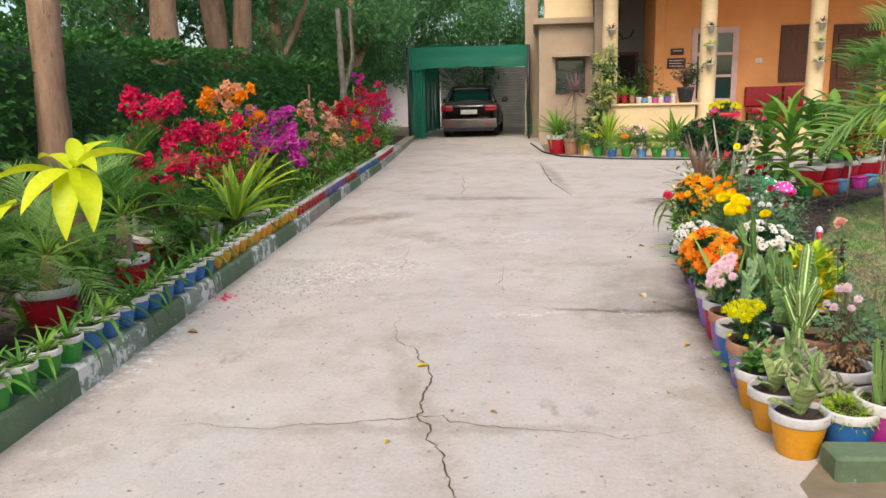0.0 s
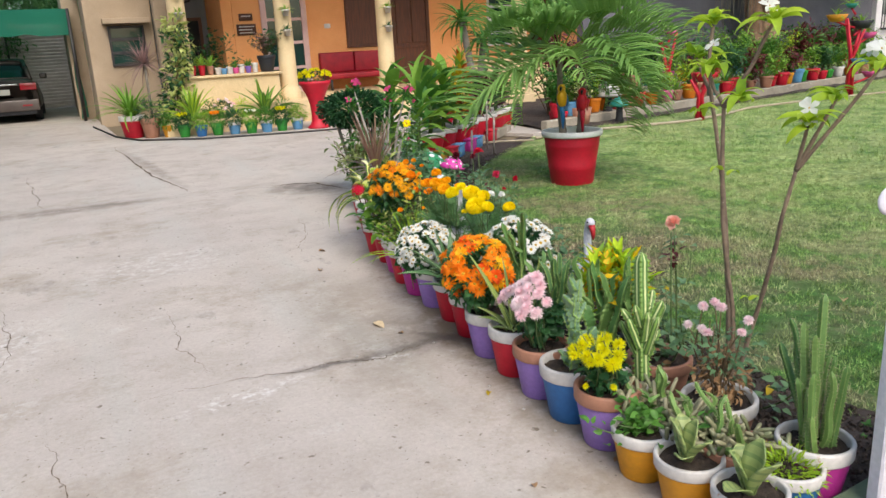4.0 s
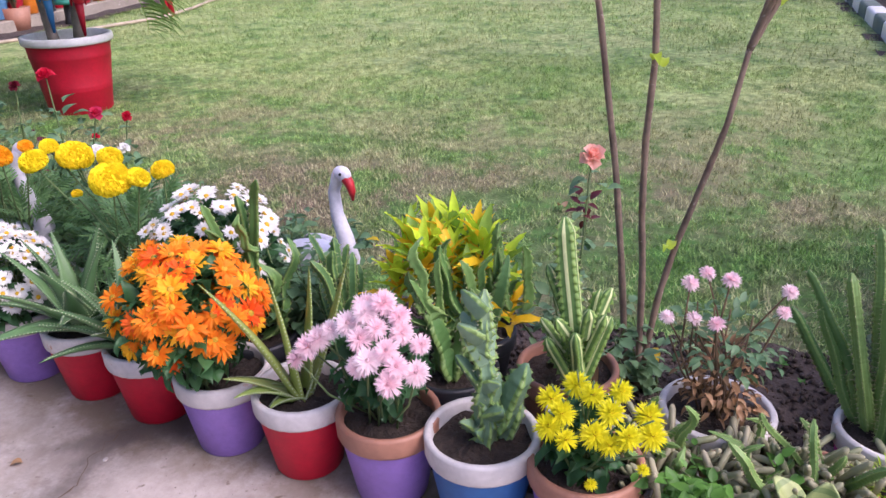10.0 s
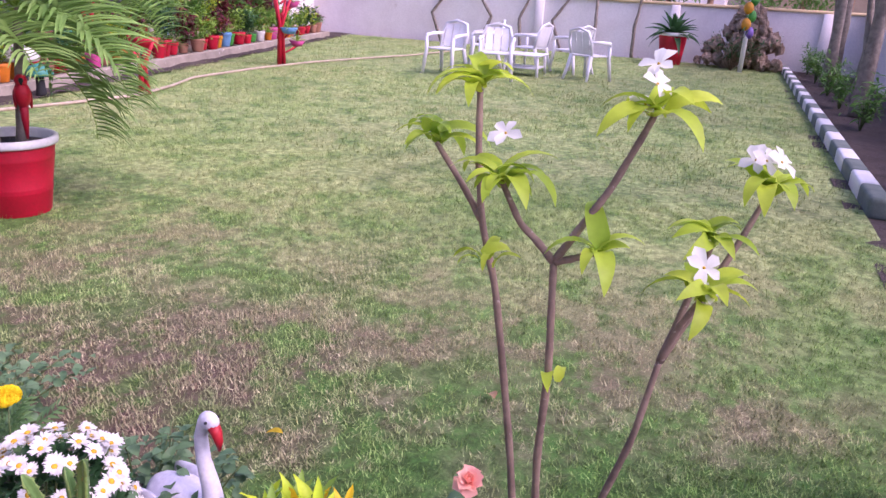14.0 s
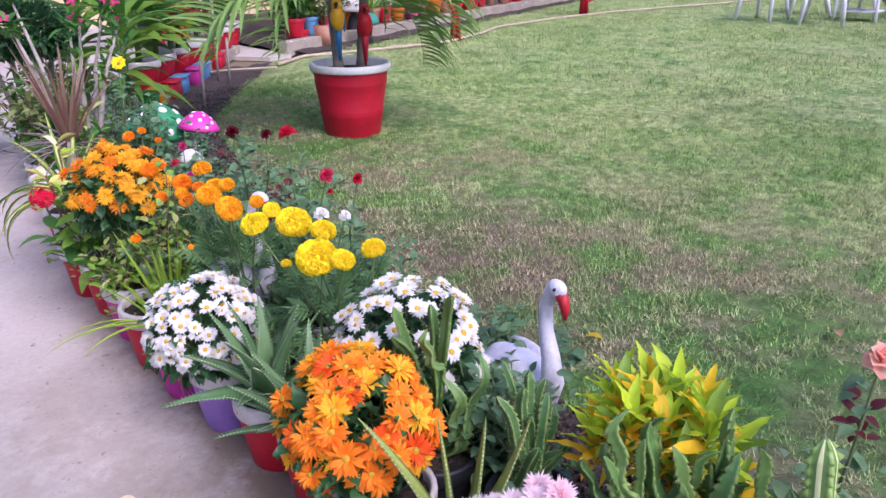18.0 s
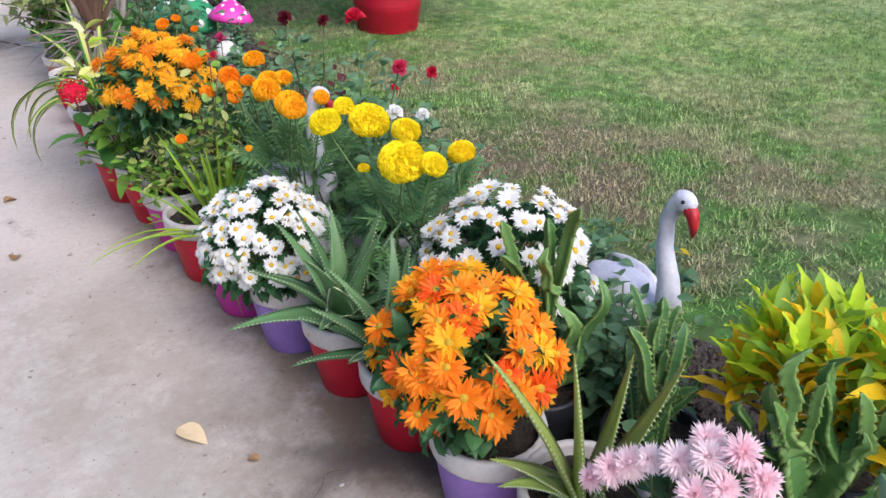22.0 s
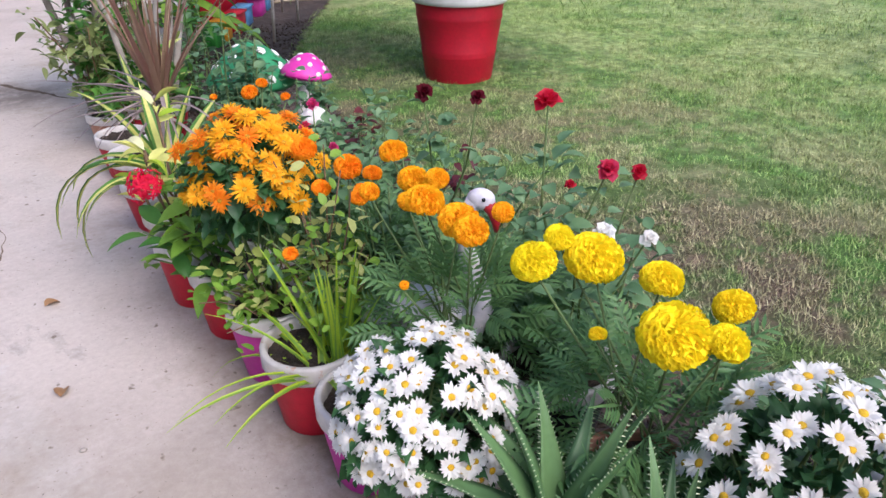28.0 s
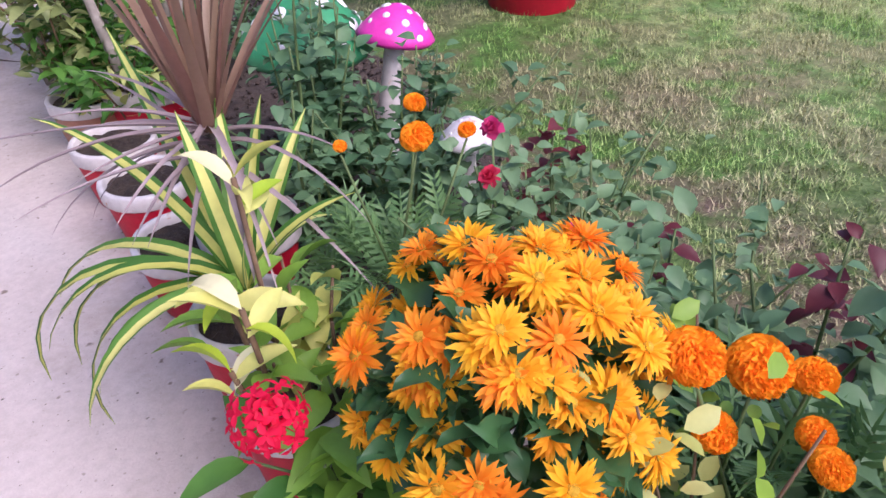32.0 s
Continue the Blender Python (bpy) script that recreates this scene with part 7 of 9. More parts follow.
weed_mesh = [Buf().add(scatter(leaf(0.035, 0.017, 3, "lance", 0.2, 0.5, 0.3), np.zeros((7, 3)), np.arange(7) * 0.9 + rgs.normal(0, 0.2, 7), rgs.uniform(0.1, 0.9, 7), 0, rgs.uniform(0.5, 1.1, 7))).mesh("weed", LEAF) for _ in range(3)]
for k in range(34):
    y = rgs.uniform(3.1, 6.6)
    thing("weed", "small green weed sprouting from the bed's soil", "weed", pose(rgs.uniform(bed_x(y) + 0.25, lawn_left(y)), y, 0.015, 0, 0, rgs.uniform(0, 360)) @ Matrix.Scale(rgs.uniform(0.6, 1.3), 4), "weeds of the flower bed", mesh=weed_mesh[k % 3])


# ---- painted geese and mushrooms ----
def goose(x, y, yaw, s, label):
    m = pose(x, y, 0.0, 0, 0, yaw) @ Matrix.Scale(s, 4)
    th = thing("garden_goose", label, "garden ornament", m)
    b = Buf()
    body = ball(18, 12)
    v = body[0] * np.array([0.13, 0.085, 0.1]) + np.array([0.035, 0, 0])
    v[:, 2] += 0.26 + 0.35 * np.clip(-v[:, 0] - 0.03, 0, 1)
    v[:, 1] *= 1 - 0.5 * np.clip(-v[:, 0] / 0.19, 0, 1) ** 2
    b.add((v, body[1]), 0)
    neck = np.array([(0.1, 0, 0.23), (0.15, 0, 0.27), (0.178, 0, 0.33), (0.165, 0, 0.4), (0.14, 0, 0.47), (0.135, 0, 0.54), (0.155, 0, 0.59), (0.185, 0, 0.6)])
    b.add(tube(neck, [0.062, 0.042, 0.032, 0.025, 0.02, 0.018, 0.02, 0.016], 14), 0)
    hd = ball(14, 10)
    b.add((hd[0] * np.array([0.032, 0.021, 0.025]) + np.array([0.172, 0, 0.6]), hd[1]), 0)
    b.add(tube([(0.186, 0, 0.592), (0.2, 0, 0.575), (0.207, 0, 0.552), (0.208, 0, 0.526)], [0.017, 0.0145, 0.011, 0.004], 10), 1)
    for sg in (-1, 1):
        w = ball(14, 8)
        wv = w[0] * np.array([0.1, 0.018, 0.06]) + np.array([0.0, sg * 0.076, 0.285])
        wv[:, 2] += 0.25 * np.clip(-wv[:, 0] - 0.05, 0, 1)
        b.add((wv, w[1]), 0)
        e = ball(8, 6)
        b.add((e[0] * 0.0045 + np.array([0.183, sg * 0.0195, 0.607]), e[1]), 2)
    b.add(lathe([(0, 0), (0.09, 0), (0.08, 0.1), (0.06, 0.19)], 16), 0)
    part("statue", b.mesh("statue", [GOOSE_WHITE, GOOSE_RED, RUBBER]), th)
    return th


goose(2.285, 4.645, -104, 0.98, "white painted garden goose with a red beak, neck upright")
goose(2.075, 5.74, -65, 1.0, "white painted garden goose half hidden by marigolds")


def mushroom(x, y, H, R, mat, label, seed):
    rg = np.random.default_rng(seed)
    th = thing("garden_mushroom", label, "garden ornament", pose(x, y, 0))
    part("stalk", Buf().add(lathe([(0.0, 0), (R * 0.4, 0), (R * 0.36, H * 0.2), (R * 0.27, H * 0.6), (R * 0.25, H * 0.85)], 20)).mesh("stalk", PAINT["white"]), th)
    part("cap", Buf().add(lathe([(R * 0.2, H - R * 0.86), (R * 0.9, H - R * 0.92), (R, H - R * 0.8), (R * 0.9, H - R * 0.64), (R * 0.62, H - R * 0.32), (R * 0.3, H - R * 0.08), (0, H)], 28)).mesh("cap", mat), th)
    dot = Buf().add(lathe([(0, 0.006), (0.016, 0.003), (0.018, 0)], 10)).mesh("spot", WHITE)
    for k in range(16):
        a, r = k * 2.39996, R * math.sqrt((k + 0.5) / 16) * 0.92
        zc = H - R * float(np.interp(r / R, [0, 0.3, 0.62, 0.9, 1], [0, 0.08, 0.32, 0.64, 0.8]))
        sl = Vector((math.cos(a) * r / R * 1.0, math.sin(a) * r / R, 1.1 - r / R)).to_track_quat("Z", "Y").to_matrix().to_4x4()
        part("spot", dot, th, "", Matrix.Translation((math.cos(a) * r, math.sin(a) * r, zc - 0.001)) @ sl @ Matrix.Scale(rg.uniform(0.7, 1.2) * R / 0.16, 4))
    return th


mushroom(2.84, 7.25, 0.54, 0.11, MUSH_PINK, "pink painted mushroom with white spots on a white stalk", 1).matrix_basis = pose(2.84, 7.25, 0, 2, 9, 0)
mushroom(2.53, 6.68, 0.5, 0.06, PAINT["white"], "small weathered white mushroom among the roses", 3)
mushroom(2.80, 7.48, 0.56, 0.2, MUSH_GREEN, "large green painted mushroom with white spots", 2)

# ---- frangipani ----
fr = thing("frangipani", "young frangipani with bare forked stems and white flowers", "tree", pose(0, 0, 0))
FR = [[(2.29, 3.64, -0.04), (2.315, 3.686, 0.37), (2.325, 3.725, 0.66), (2.33, 3.76, 0.86), (2.315, 3.79, 1.06), (2.325, 3.835, 1.2), (2.32, 3.85, 1.34), (2.35, 3.865, 1.46)],
      [(2.325, 3.835, 1.2), (2.335, 3.88, 1.26), (2.36, 3.955, 1.34)],
      [(2.28, 3.61, -0.04), (2.278, 3.629, 0.396), (2.25, 3.641, 0.555), (2.215, 3.645, 0.76), (2.193, 3.637, 0.95), (2.194, 3.644, 1.065), (2.2, 3.652, 1.18)],
      [(2.2, 3.652, 1.18), (2.215, 3.69, 1.21), (2.23, 3.73, 1.235), (2.25, 3.78, 1.31)],
      [(2.2, 3.652, 1.18), (2.22, 3.618, 1.24), (2.24, 3.572, 1.32), (2.25, 3.53, 1.42), (2.265, 3.515, 1.46)],
      [(2.2, 3.652, 1.18), (2.205, 3.62, 1.19), (2.2, 3.58, 1.21)],
      [(2.285, 3.605, 0.1), (2.32, 3.585, 0.3), (2.338, 3.558, 0.44), (2.328, 3.495, 0.68), (2.312, 3.468, 0.79), (2.335, 3.442, 0.96)],
      [(2.335, 3.442, 0.96), (2.325, 3.415, 1.05), (2.305, 3.385, 1.12)], [(2.335, 3.442, 0.96), (2.38, 3.41, 1.08), (2.43, 3.38, 1.2)],
      [(2.335, 3.442, 0.96), (2.39, 3.39, 1.07), (2.46, 3.33, 1.2), (2.51, 3.29, 1.3)]]
for i, p in enumerate(FR):
    r0 = 0.0095 if i in (0, 2, 6) else 0.008
    q = np.array(p)
    tt = np.linspace(0, len(q) - 1, 5 * len(q))
    q = np.stack([np.interp(tt, np.arange(len(q)), q[:, c]) for c in range(3)], 1)
    q[1:-1] = (q[:-2] + 2 * q[1:-1] + q[2:]) / 4
    part("stem", Buf().add(tube(q, np.linspace(r0, r0 * 0.72, len(q)) * (1 + 0.06 * np.sin(tt * 9)), 9)).mesh("stem", BARK_BROWN), fr)
rg0 = np.random.default_rng(80)
lt = leaf(0.14, 0.04, 7, "strap", 0.15, 1.9, 0.6)
flo = head("white_flower", [PETAL["white"], CORE_Y], [(5, 0.05, 0.036, 12, 0.5)], 0.004, 0.004, 4, 0.2, seed=6)
for tip, k, nf in (((2.35, 3.865, 1.47), 13, 0), ((2.36, 3.955, 1.35), 11, 0), ((2.25, 3.78, 1.31), 15, 1), ((2.265, 3.515, 1.46), 11, 3), ((2.2, 3.58, 1.21), 7, 0), ((2.305, 3.385, 1.12), 10, 2), ((2.43, 3.38, 1.2), 10, 0), ((2.51, 3.29, 1.3), 12, 3), ((2.23, 3.80, 1.15), 6, 0), ((2.2, 3.62, 0.94), 2, 0), ((2.3, 3.57, 0.46), 2, 0)):
    part("leaf_tuft", Buf().add(scatter(lt, np.array([tip] * k) + rg0.normal(0, 0.008, (k, 3)), np.arange(k) * 6.28 / k + rg0.normal(0, 0.3, k), rg0.normal(0.25, 0.25, k), rg0.normal(0, 0.3, k), rg0.uniform(0.55, 1.05, k) * (1.0 if k > 6 else 0.6))).mesh("leaf_tuft", LEAF_LIME), fr)
    for _ in range(nf):
        place_head([flo], fr, np.array(tip) + rg0.normal(0, 0.022, 3) + [0, 0, 0.06], (rg0.normal(-0.6, 0.3), rg0.normal(-0.2, 0.4), 0.7), rg0, 0.72, "flower")

# ---- white gate leaf ----
gate = thing("gate", "white enamelled steel gate leaf standing open", "gate", pose(2.04, 2.84, 0, 0, 0, -14))
GP = lambda name, box, b=0.006: part(name, Buf().add(block(*box, b)).mesh(name, GATE_WHITE, False), gate)
GP("stile", (-0.03, -0.025, 0.06, 0.03, 0.025, 1.9))
GP("stile", (1.5, -0.025, 0.06, 1.56, 0.025, 1.9))
for z0 in (0.06, 0.42, 1.84):
    GP("rail", (0.032, -0.022, z0, 1.498, 0.022, z0 + 0.06))
GP("panel", (0.032, -0.006, 0.122, 1.498, 0.006, 0.418), 0.002)
for i in range(11):
    part("bar", Buf().add(tube([(0.15 + i * 0.12, 0, 0.48), (0.15 + i * 0.12, 0, 1.84)], 0.009, 8)).mesh("bar", GATE_WHITE), gate)
GP("latch", (0.032, -0.012, 0.62, 0.14, 0.012, 0.65), 0.004)
lug = Buf().add(moved(lathe([(0.012, -0.006), (0.035, -0.006), (0.04, 0), (0.035, 0.006), (0.012, 0.006), (0.012, -0.006)], 18), pose(-0.075, 0, 1.0, 90, 0, 0))).add(block(-0.06, -0.005, 0.97, -0.03, 0.005, 1.03, 0.002))
part("lock_eye", lug.mesh("lock_eye", GATE_WHITE), gate)


# ---- left bed: kerb pots ----
def spider(x, y, z, L, seed, mats, label, n=16):
    return rosette(x, y, z, n, L, L * 0.085, label, "spider_plant", "plant", mats, seed, (10, 80), (0.7, 1.7), "strap", 3, False, 0.25, True, 6, 0.008)


rg0 = np.random.default_rng(100)
protos = [spider(-30, i, 0, 0.25, 100 + i, [LEAF, LEAF, LEAF_LT][i], "small arching spider plant in a kerb pot") for i in range(3)]
y, i = 2.3, 0
zones = ((3.55, "green", 0.19), (5.35, "blue", 0.18), (7.85, "yellow", 0.19), (9.3, "red", 0.16), (10.7, "purple", 0.16), (11.9, "red", 0.16), (14.2, "blue", 0.17), (17.0, "red", 0.17))
for end, colour, step in zones:
    while y < end:
        zz = pot(kerb_x(y) - 0.085, y, colour, R=0.074, H=0.13, z=0.139, group="small pots along the kerb", name="small_pot")
        if y < 14:
            px_, py_ = kerb_x(y) - 0.085, y
            if i % 9 == 5 and y > 4:
                bush(px_, py_, zz, [(rg0.normal(0, 0.05), rg0.normal(0, 0.05), rg0.uniform(0.04, 0.1)) for _ in range(7)], leaf(0.04, 0.02, 3, "lance", 0.2, 0.4), LEAF, "small leafy seedling in a kerb pot", 200 + i, "seedling", "plant", 10, 0.003)
            else:
                copy_thing(protos[i % 3], pose(px_, py_, zz - 0.005, 0, 0, rg0.uniform(0, 360)) @ Matrix.Scale((0.75 if colour == "yellow" else 0.6 if y > 7 else 1.0) * rg0.uniform(0.8, 1.15), 4))
        y += step
        i += 1
for p in protos:
    p.matrix_basis = pose(kerb_x(2.0 - 0.2 * protos.index(p)) - 0.085, 2.0 - 0.2 * protos.index(p), 0.24)
    pot(kerb_x(2.0) - 0.085, 2.0 - 0.2 * protos.index(p), "green", R=0.074, H=0.13, z=0.139, group="small pots along the kerb", name="small_pot")


# ---- palms ----
def frond(L, n, leaflet, lw, lift, droop, rg, mats, vee=0.5, spread=1.0):
    """A feather frond along +x."""
    s = np.linspace(0, 1, 12)
    ang = lift - droop * s ** 1.3
    x = np.concatenate([[0], np.cumsum(np.cos(ang[:-1]) * L / 11)])
    z = np.concatenate([[0], np.cumsum(np.sin(ang[:-1]) * L / 11)])
    p = np.stack([x, 0 * x, z], 1)
    b = Buf().add(tube(p, np.linspace(0.009, 0.002, 12), 5), 1)
    k = np.linspace(0.22, 1, n)
    ln = leaflet * np.sin(np.clip(k * 0.9 + 0.1, 0, 1) * math.pi) ** 0.5 * rg.uniform(0.85, 1.1, n) + leaflet * 0.15
    c = np.stack([np.interp(k, s, x), 0 * k, np.interp(k, s, z)], 1)
    for sg in (-1, 1):
        yaw = sg * (spread - 0.55 * k) + rg.normal(0, 0.07, n)
        b.add(scatter(leaf(1.0, lw / leaflet, 5, "strap", 0.3, 0.85, 0.1), c, yaw, vee * 0.6 - 0.3 * k + rg.normal(0, 0.1, n), sg * 0.3, ln), 0)
    return b.mesh("frond", mats)


def palm(name, label, x, y, z, trunks, L, leaflet, lw, count, seed, lift=(5, 80), droop=1.5, n=34, mats=None, trunk_r=0.05, bark=None):
    rg = np.random.default_rng(seed)
    th = thing(name, label, "palm", pose(x, y, z))
    kinds = [frond(L * k, n, leaflet, lw, 0.0, droop * d, rg, mats or [LEAF, LEAF_LT]) for k, d in ((1.0, 1.0), (0.85, 0.8), (0.95, 1.2))]
    for tr in trunks:
        p = np.array(tr, float)
        m = 14
        q = np.stack([np.interp(np.linspace(0, len(p) - 1, m), np.arange(len(p)), p[:, c]) for c in range(3)], 1)
        rr = trunk_r * np.linspace(1.15, 0.7, m) * (1 + 0.08 * (np.arange(m) % 2))
        part("trunk", Buf().add(tube(q, rr, 12)).mesh("trunk", bark or BARK_GREY), th)
        for i in range(count):
            t = i / max(1, count - 1)
            el = lift[1] + (lift[0] - lift[1]) * t + rg.normal(0, 5)
            part("frond", kinds[i % 3], th, "", Matrix.Translation(p[-1] - np.array([0, 0, 0.02 * i / count])) @ pose(0, 0, 0, rg.normal(0, 8), -el, math.degrees(i * 2.39996) + rg.normal(0, 12)) @ Matrix.Scale(rg.uniform(0.85, 1.08), 4))
    return th


def big_pot(x, y, R, H, colour, label, z=0.0):
    p = thing("large_pot", label, "pot", pose(x, y, z))
    part("pot_body", Buf().add(lathe([(0, 0), (R * 0.7, 0), (R * 0.72, 0.01), (R * 0.79, H * 0.3), (R * 0.8, H * 0.31), (R * 0.79, H * 0.33), (R * 0.81, H * 0.35), (R * 0.8, H * 0.37), (R * 0.9, H * 0.72), (R * 0.915, H * 0.74), (R * 0.905, H * 0.77), (R * 0.94, H * 0.9)], 40)).mesh("pot_body", PAINT[colour]), p)
    part("rim", Buf().add(lathe([(R * 0.94, H * 0.895), (R, H * 0.9), (R * 1.02, H * 0.93), (R * 1.02, H * 0.985), (R, H), (R * 0.93, H), (R * 0.9, H * 0.98), (R * 0.88, H * 0.84)], 40)).mesh("rim", WHITE), p, "white rim")
    part("soil", Buf().add(lathe([(0, H * 0.89), (R * 0.45, H * 0.885), (R * 0.9, H * 0.88)], 24)).mesh("soil", POTSOIL), p)
    return z + H * 0.88


zz = big_pot(4.62, 7.92, 0.3, 0.54, "red", "large red ribbed pot with a white rim on the lawn")

fp = palm("areca_palm", "bushy feather palm with two slim trunks in a large red pot", 4.62, 7.92, zz, [[(-0.09, 0.02, -0.03), (-0.1, 0.06, 0.4), (-0.08, 0.08, 0.78)], [(0.05, -0.06, -0.03), (0.1, -0.06, 0.45), (0.13, -0.07, 0.9)]], 1.2, 0.46, 0.034, 11, 300, (-12, 80), 1.85, 30, [LEAF_PALM, LEAF_LT], 0.034)


def parrot(x, y, z, yaw, body, wing, label):
    b = Buf()
    s = ball(14, 10)
    v = s[0] * np.array([0.06, 0.052, 0.09])
    b.add(moved((v, s[1]), pose(0, 0, 0.13, 0, 12, 0)), 0)
    b.add((s[0] * 0.04 + np.array([0.018, 0, 0.225]), s[1]), 0)
    b.add(tube([(0.05, 0, 0.232), (0.075, 0, 0.222), (0.078, 0, 0.2)], [0.016, 0.012, 0.003], 8), 2)
    b.add(tube([(-0.015, 0, 0.07), (-0.03, 0, -0.05), (-0.035, 0, -0.17)], [0.03, 0.022, 0.008], 8), 1)
    for sg in (-1, 1):
        b.add(moved((s[0] * np.array([0.03, 0.012, 0.07]), s[1]), pose(-0.025, sg * 0.046, 0.1, 0, 14, 0)), 1)
    th = thing("parrot_ornament", label, "garden ornament", pose(x, y, z, 0, 0, yaw))
    part("statue", b.mesh("statue", [body, wing, RUBBER]), th)


parrot(4.44, 7.83, 0.74, 225, PARROT_Y, PARROT_B, "yellow and blue painted parrot fixed to the palm trunk")
parrot(4.60, 7.72, 0.7, 230, PARROT_R, PAINT["red"], "red painted parrot fixed to the palm trunk")

for x, y, c, R, H in ((-2.12, 4.12, "red", 0.17, 0.24), (-2.3, 5.78, "red", 0.2, 0.24), (-2.12, 5.02, "red", 0.13, 0.22), (-2.12, 3.42, "red", 0.16, 0.22), (-2.1, 7.2, "white", 0.2, 0.2), (-2.25, 6.5, "white", 0.16, 0.18)):
    pot(x, y, c, R=R, H=H, z=0.1, holds="a bed plant", group="large pots in the kerb bed")
palm("date_palm", "young feathery date palm in a red pot", -2.12, 4.12, 0.3, [[(0, 0, -0.02), (0.01, 0, 0.1), (0.02, 0, 0.22)]], 0.8, 0.2, 0.0055, 14, 301, (-10, 80), 1.1, 46, [LEAF_PALM, LEAF_LT], 0.05, BARK)
palm("date_palm", "young feathery palm beside the kerb", -2.15, 5.02, 0.3, [[(0, 0, -0.02), (0.0, 0, 0.15), (0.0, 0, 0.3)]], 0.75, 0.2, 0.006, 13, 302, (-5, 80), 1.1, 40, [LEAF, LEAF_LT], 0.05, BARK)
palm("date_palm", "young feathery palm in a red pot near the gate", -2.15, 3.42, 0.3, [[(0, 0, -0.02), (0.0, 0, 0.12), (0.0, 0, 0.2)]], 0.6, 0.17, 0.007, 13, 303, (0, 80), 1.2, 36, [LEAF, LEAF_LT], 0.04, BARK)
palm("areca_palm", "leafy palm among the bed plants", -2.5, 5.8, 0.3, [[(0, 0, -0.02), (0, 0, 0.2)]], 0.8, 0.26, 0.022, 10, 304, (15, 85), 1.2, 26, [LEAF, LEAF_LT], 0.025)

rgk = np.random.default_rng(310)
grassy = rosette(-2.0, 6.1, 0.08, 34, 0.5, 0.026, "clump of light green grassy leaves behind the kerb pots", "grassy_plant", "plant", [LEAF_LT], 311, (25, 88), (0.3, 1.2), "strap", 3, False, 0.25, True, 6)
grassy["group"] = "grassy clumps of the kerb bed"
for k in range(22):
    y = 6.6 + k * 0.56 + rgk.normal(0, 0.12)
    copy_thing(grassy, pose(kerb_x(y) - rgk.uniform(0.35, 0.75), y, 0.09, 0, 0, rgk.uniform(0, 360)) @ Matrix.Scale(rgk.uniform(0.7, 1.25), 4))
rosette(-2.25, 7.5, 0.3, 22, 0.85, 0.09, "upright yellow-green broad-bladed plant in a white pot", "strap_leaf_plant", "plant", [LEAF_LIME], 312, (40, 88), (0.1, 0.7), "strap", 3, False, 0.25, False, 7)

# lemon-leaved branch by the gate
yl = thing("lemon_leaf_plant", "slender branch with large drooping lemon-yellow leaves", "plant", pose(-2.1, 3.3, 0.1))
part("stem", Buf().add(tube([(0, 0, 0), (0.05, 0.05, 0.4), (0.25, 0.16, 0.75), (0.5, 0.25, 0.89), (0.6, 0.27, 0.97)], [0.014, 0.012, 0.009, 0.007, 0.005], 7)).mesh("stem", TWIG), yl)
for k, (a, p_, s, fx) in enumerate(((20, 18, 1.0, 0.6), (-45, -35, 1.15, 0.6), (75, 35, 0.8, 0.6), (150, 20, 0.9, 0.58), (200, 5, 1.0, 0.55), (255, -20, 1.0, 0.58), (-80, -50, 1.1, 0.6), (320, 10, 0.85, 0.6), (120, 45, 0.7, 0.6), (170, -30, 1.0, 0.35), (240, -50, 1.0, 0.33))):
    part("leaf", Buf().add(leaf(0.35, 0.115, 9, "lance", 0.22, 0.9, 0.25)).mesh("leaf", LEAF_LEMON), yl, "", pose(fx, 0.27 - (0.6 - fx) * 0.4, 0.97 - (0.6 - fx) * 0.6, (k * 37) % 30 - 15, -p_, a) @ Matrix.Scale(s, 4))


# ---- bougainvilleas ----
bract_t = Buf().add(scatter(leaf(0.032, 0.028, 3, "lance", 0.25, 0.4, 0.5), np.zeros((3, 3)), [0, 2.09, 4.19], 0.5))
bract_t = (np.concatenate(bract_t.v), [f for f, _ in bract_t.f])


def cluster_mesh(col, seed, n=34, r=0.07):
    rg = np.random.default_rng(seed)
    d = rg.normal(0, 1, (n, 3))
    d /= np.linalg.norm(d, axis=1)[:, None]
    return Buf().add(scatter(bract_t, d * r * rg.uniform(0.35, 1, (n, 1)), rg.uniform(0, 6.28, n), rg.normal(0.6, 0.6, n), rg.normal(0, 0.6, n), rg.uniform(0.8, 1.3, n))).mesh("blossom", PETAL[col])


CLUS = {c: [cluster_mesh(c, i) for i in range(2)] for c in ("crimson", "tangerine", "magenta", "blush", "red", "hotpink", "apricot")}


def bougainvillea(x, y, z0, H, R, cols, n, label, seed, leafn=420):
    rg = np.random.default_rng(seed)
    th = thing("bougainvillea", label, "bougainvillea", pose(x, y, z0))
    tips = []
    for k in range(n):
        a, e = rg.uniform(0, 6.28), rg.uniform(0, 1)
        rr = R * math.sqrt(rg.uniform(0.1, 1)) * (1 - 0.45 * e)
        tips.append(np.array([math.cos(a) * rr, math.sin(a) * rr, H * (0.38 + 0.62 * e)]))
    for t in stems_to((0, 0, 0), tips[::3], 0.006, rg, 0.04):
        part("branch", Buf().add(t).mesh("branch", TWIG), th)
    part("foliage", Buf().add(foliage(leafn, (0, 0, H * 0.55), R * 0.95, H * 0.5, leaf(0.06, 0.04, 3, "lance", 0.2, 0.5), rg, 0.3, 0.1)).mesh("foliage", LEAF), th)
    for k, t in enumerate(tips):
        place_head(CLUS[cols[k % len(cols)]], th, t, (rg.normal(0, 1), rg.normal(0, 1), 0.6), rg, rg.uniform(0.65, 1.25), "blossom")
    return th


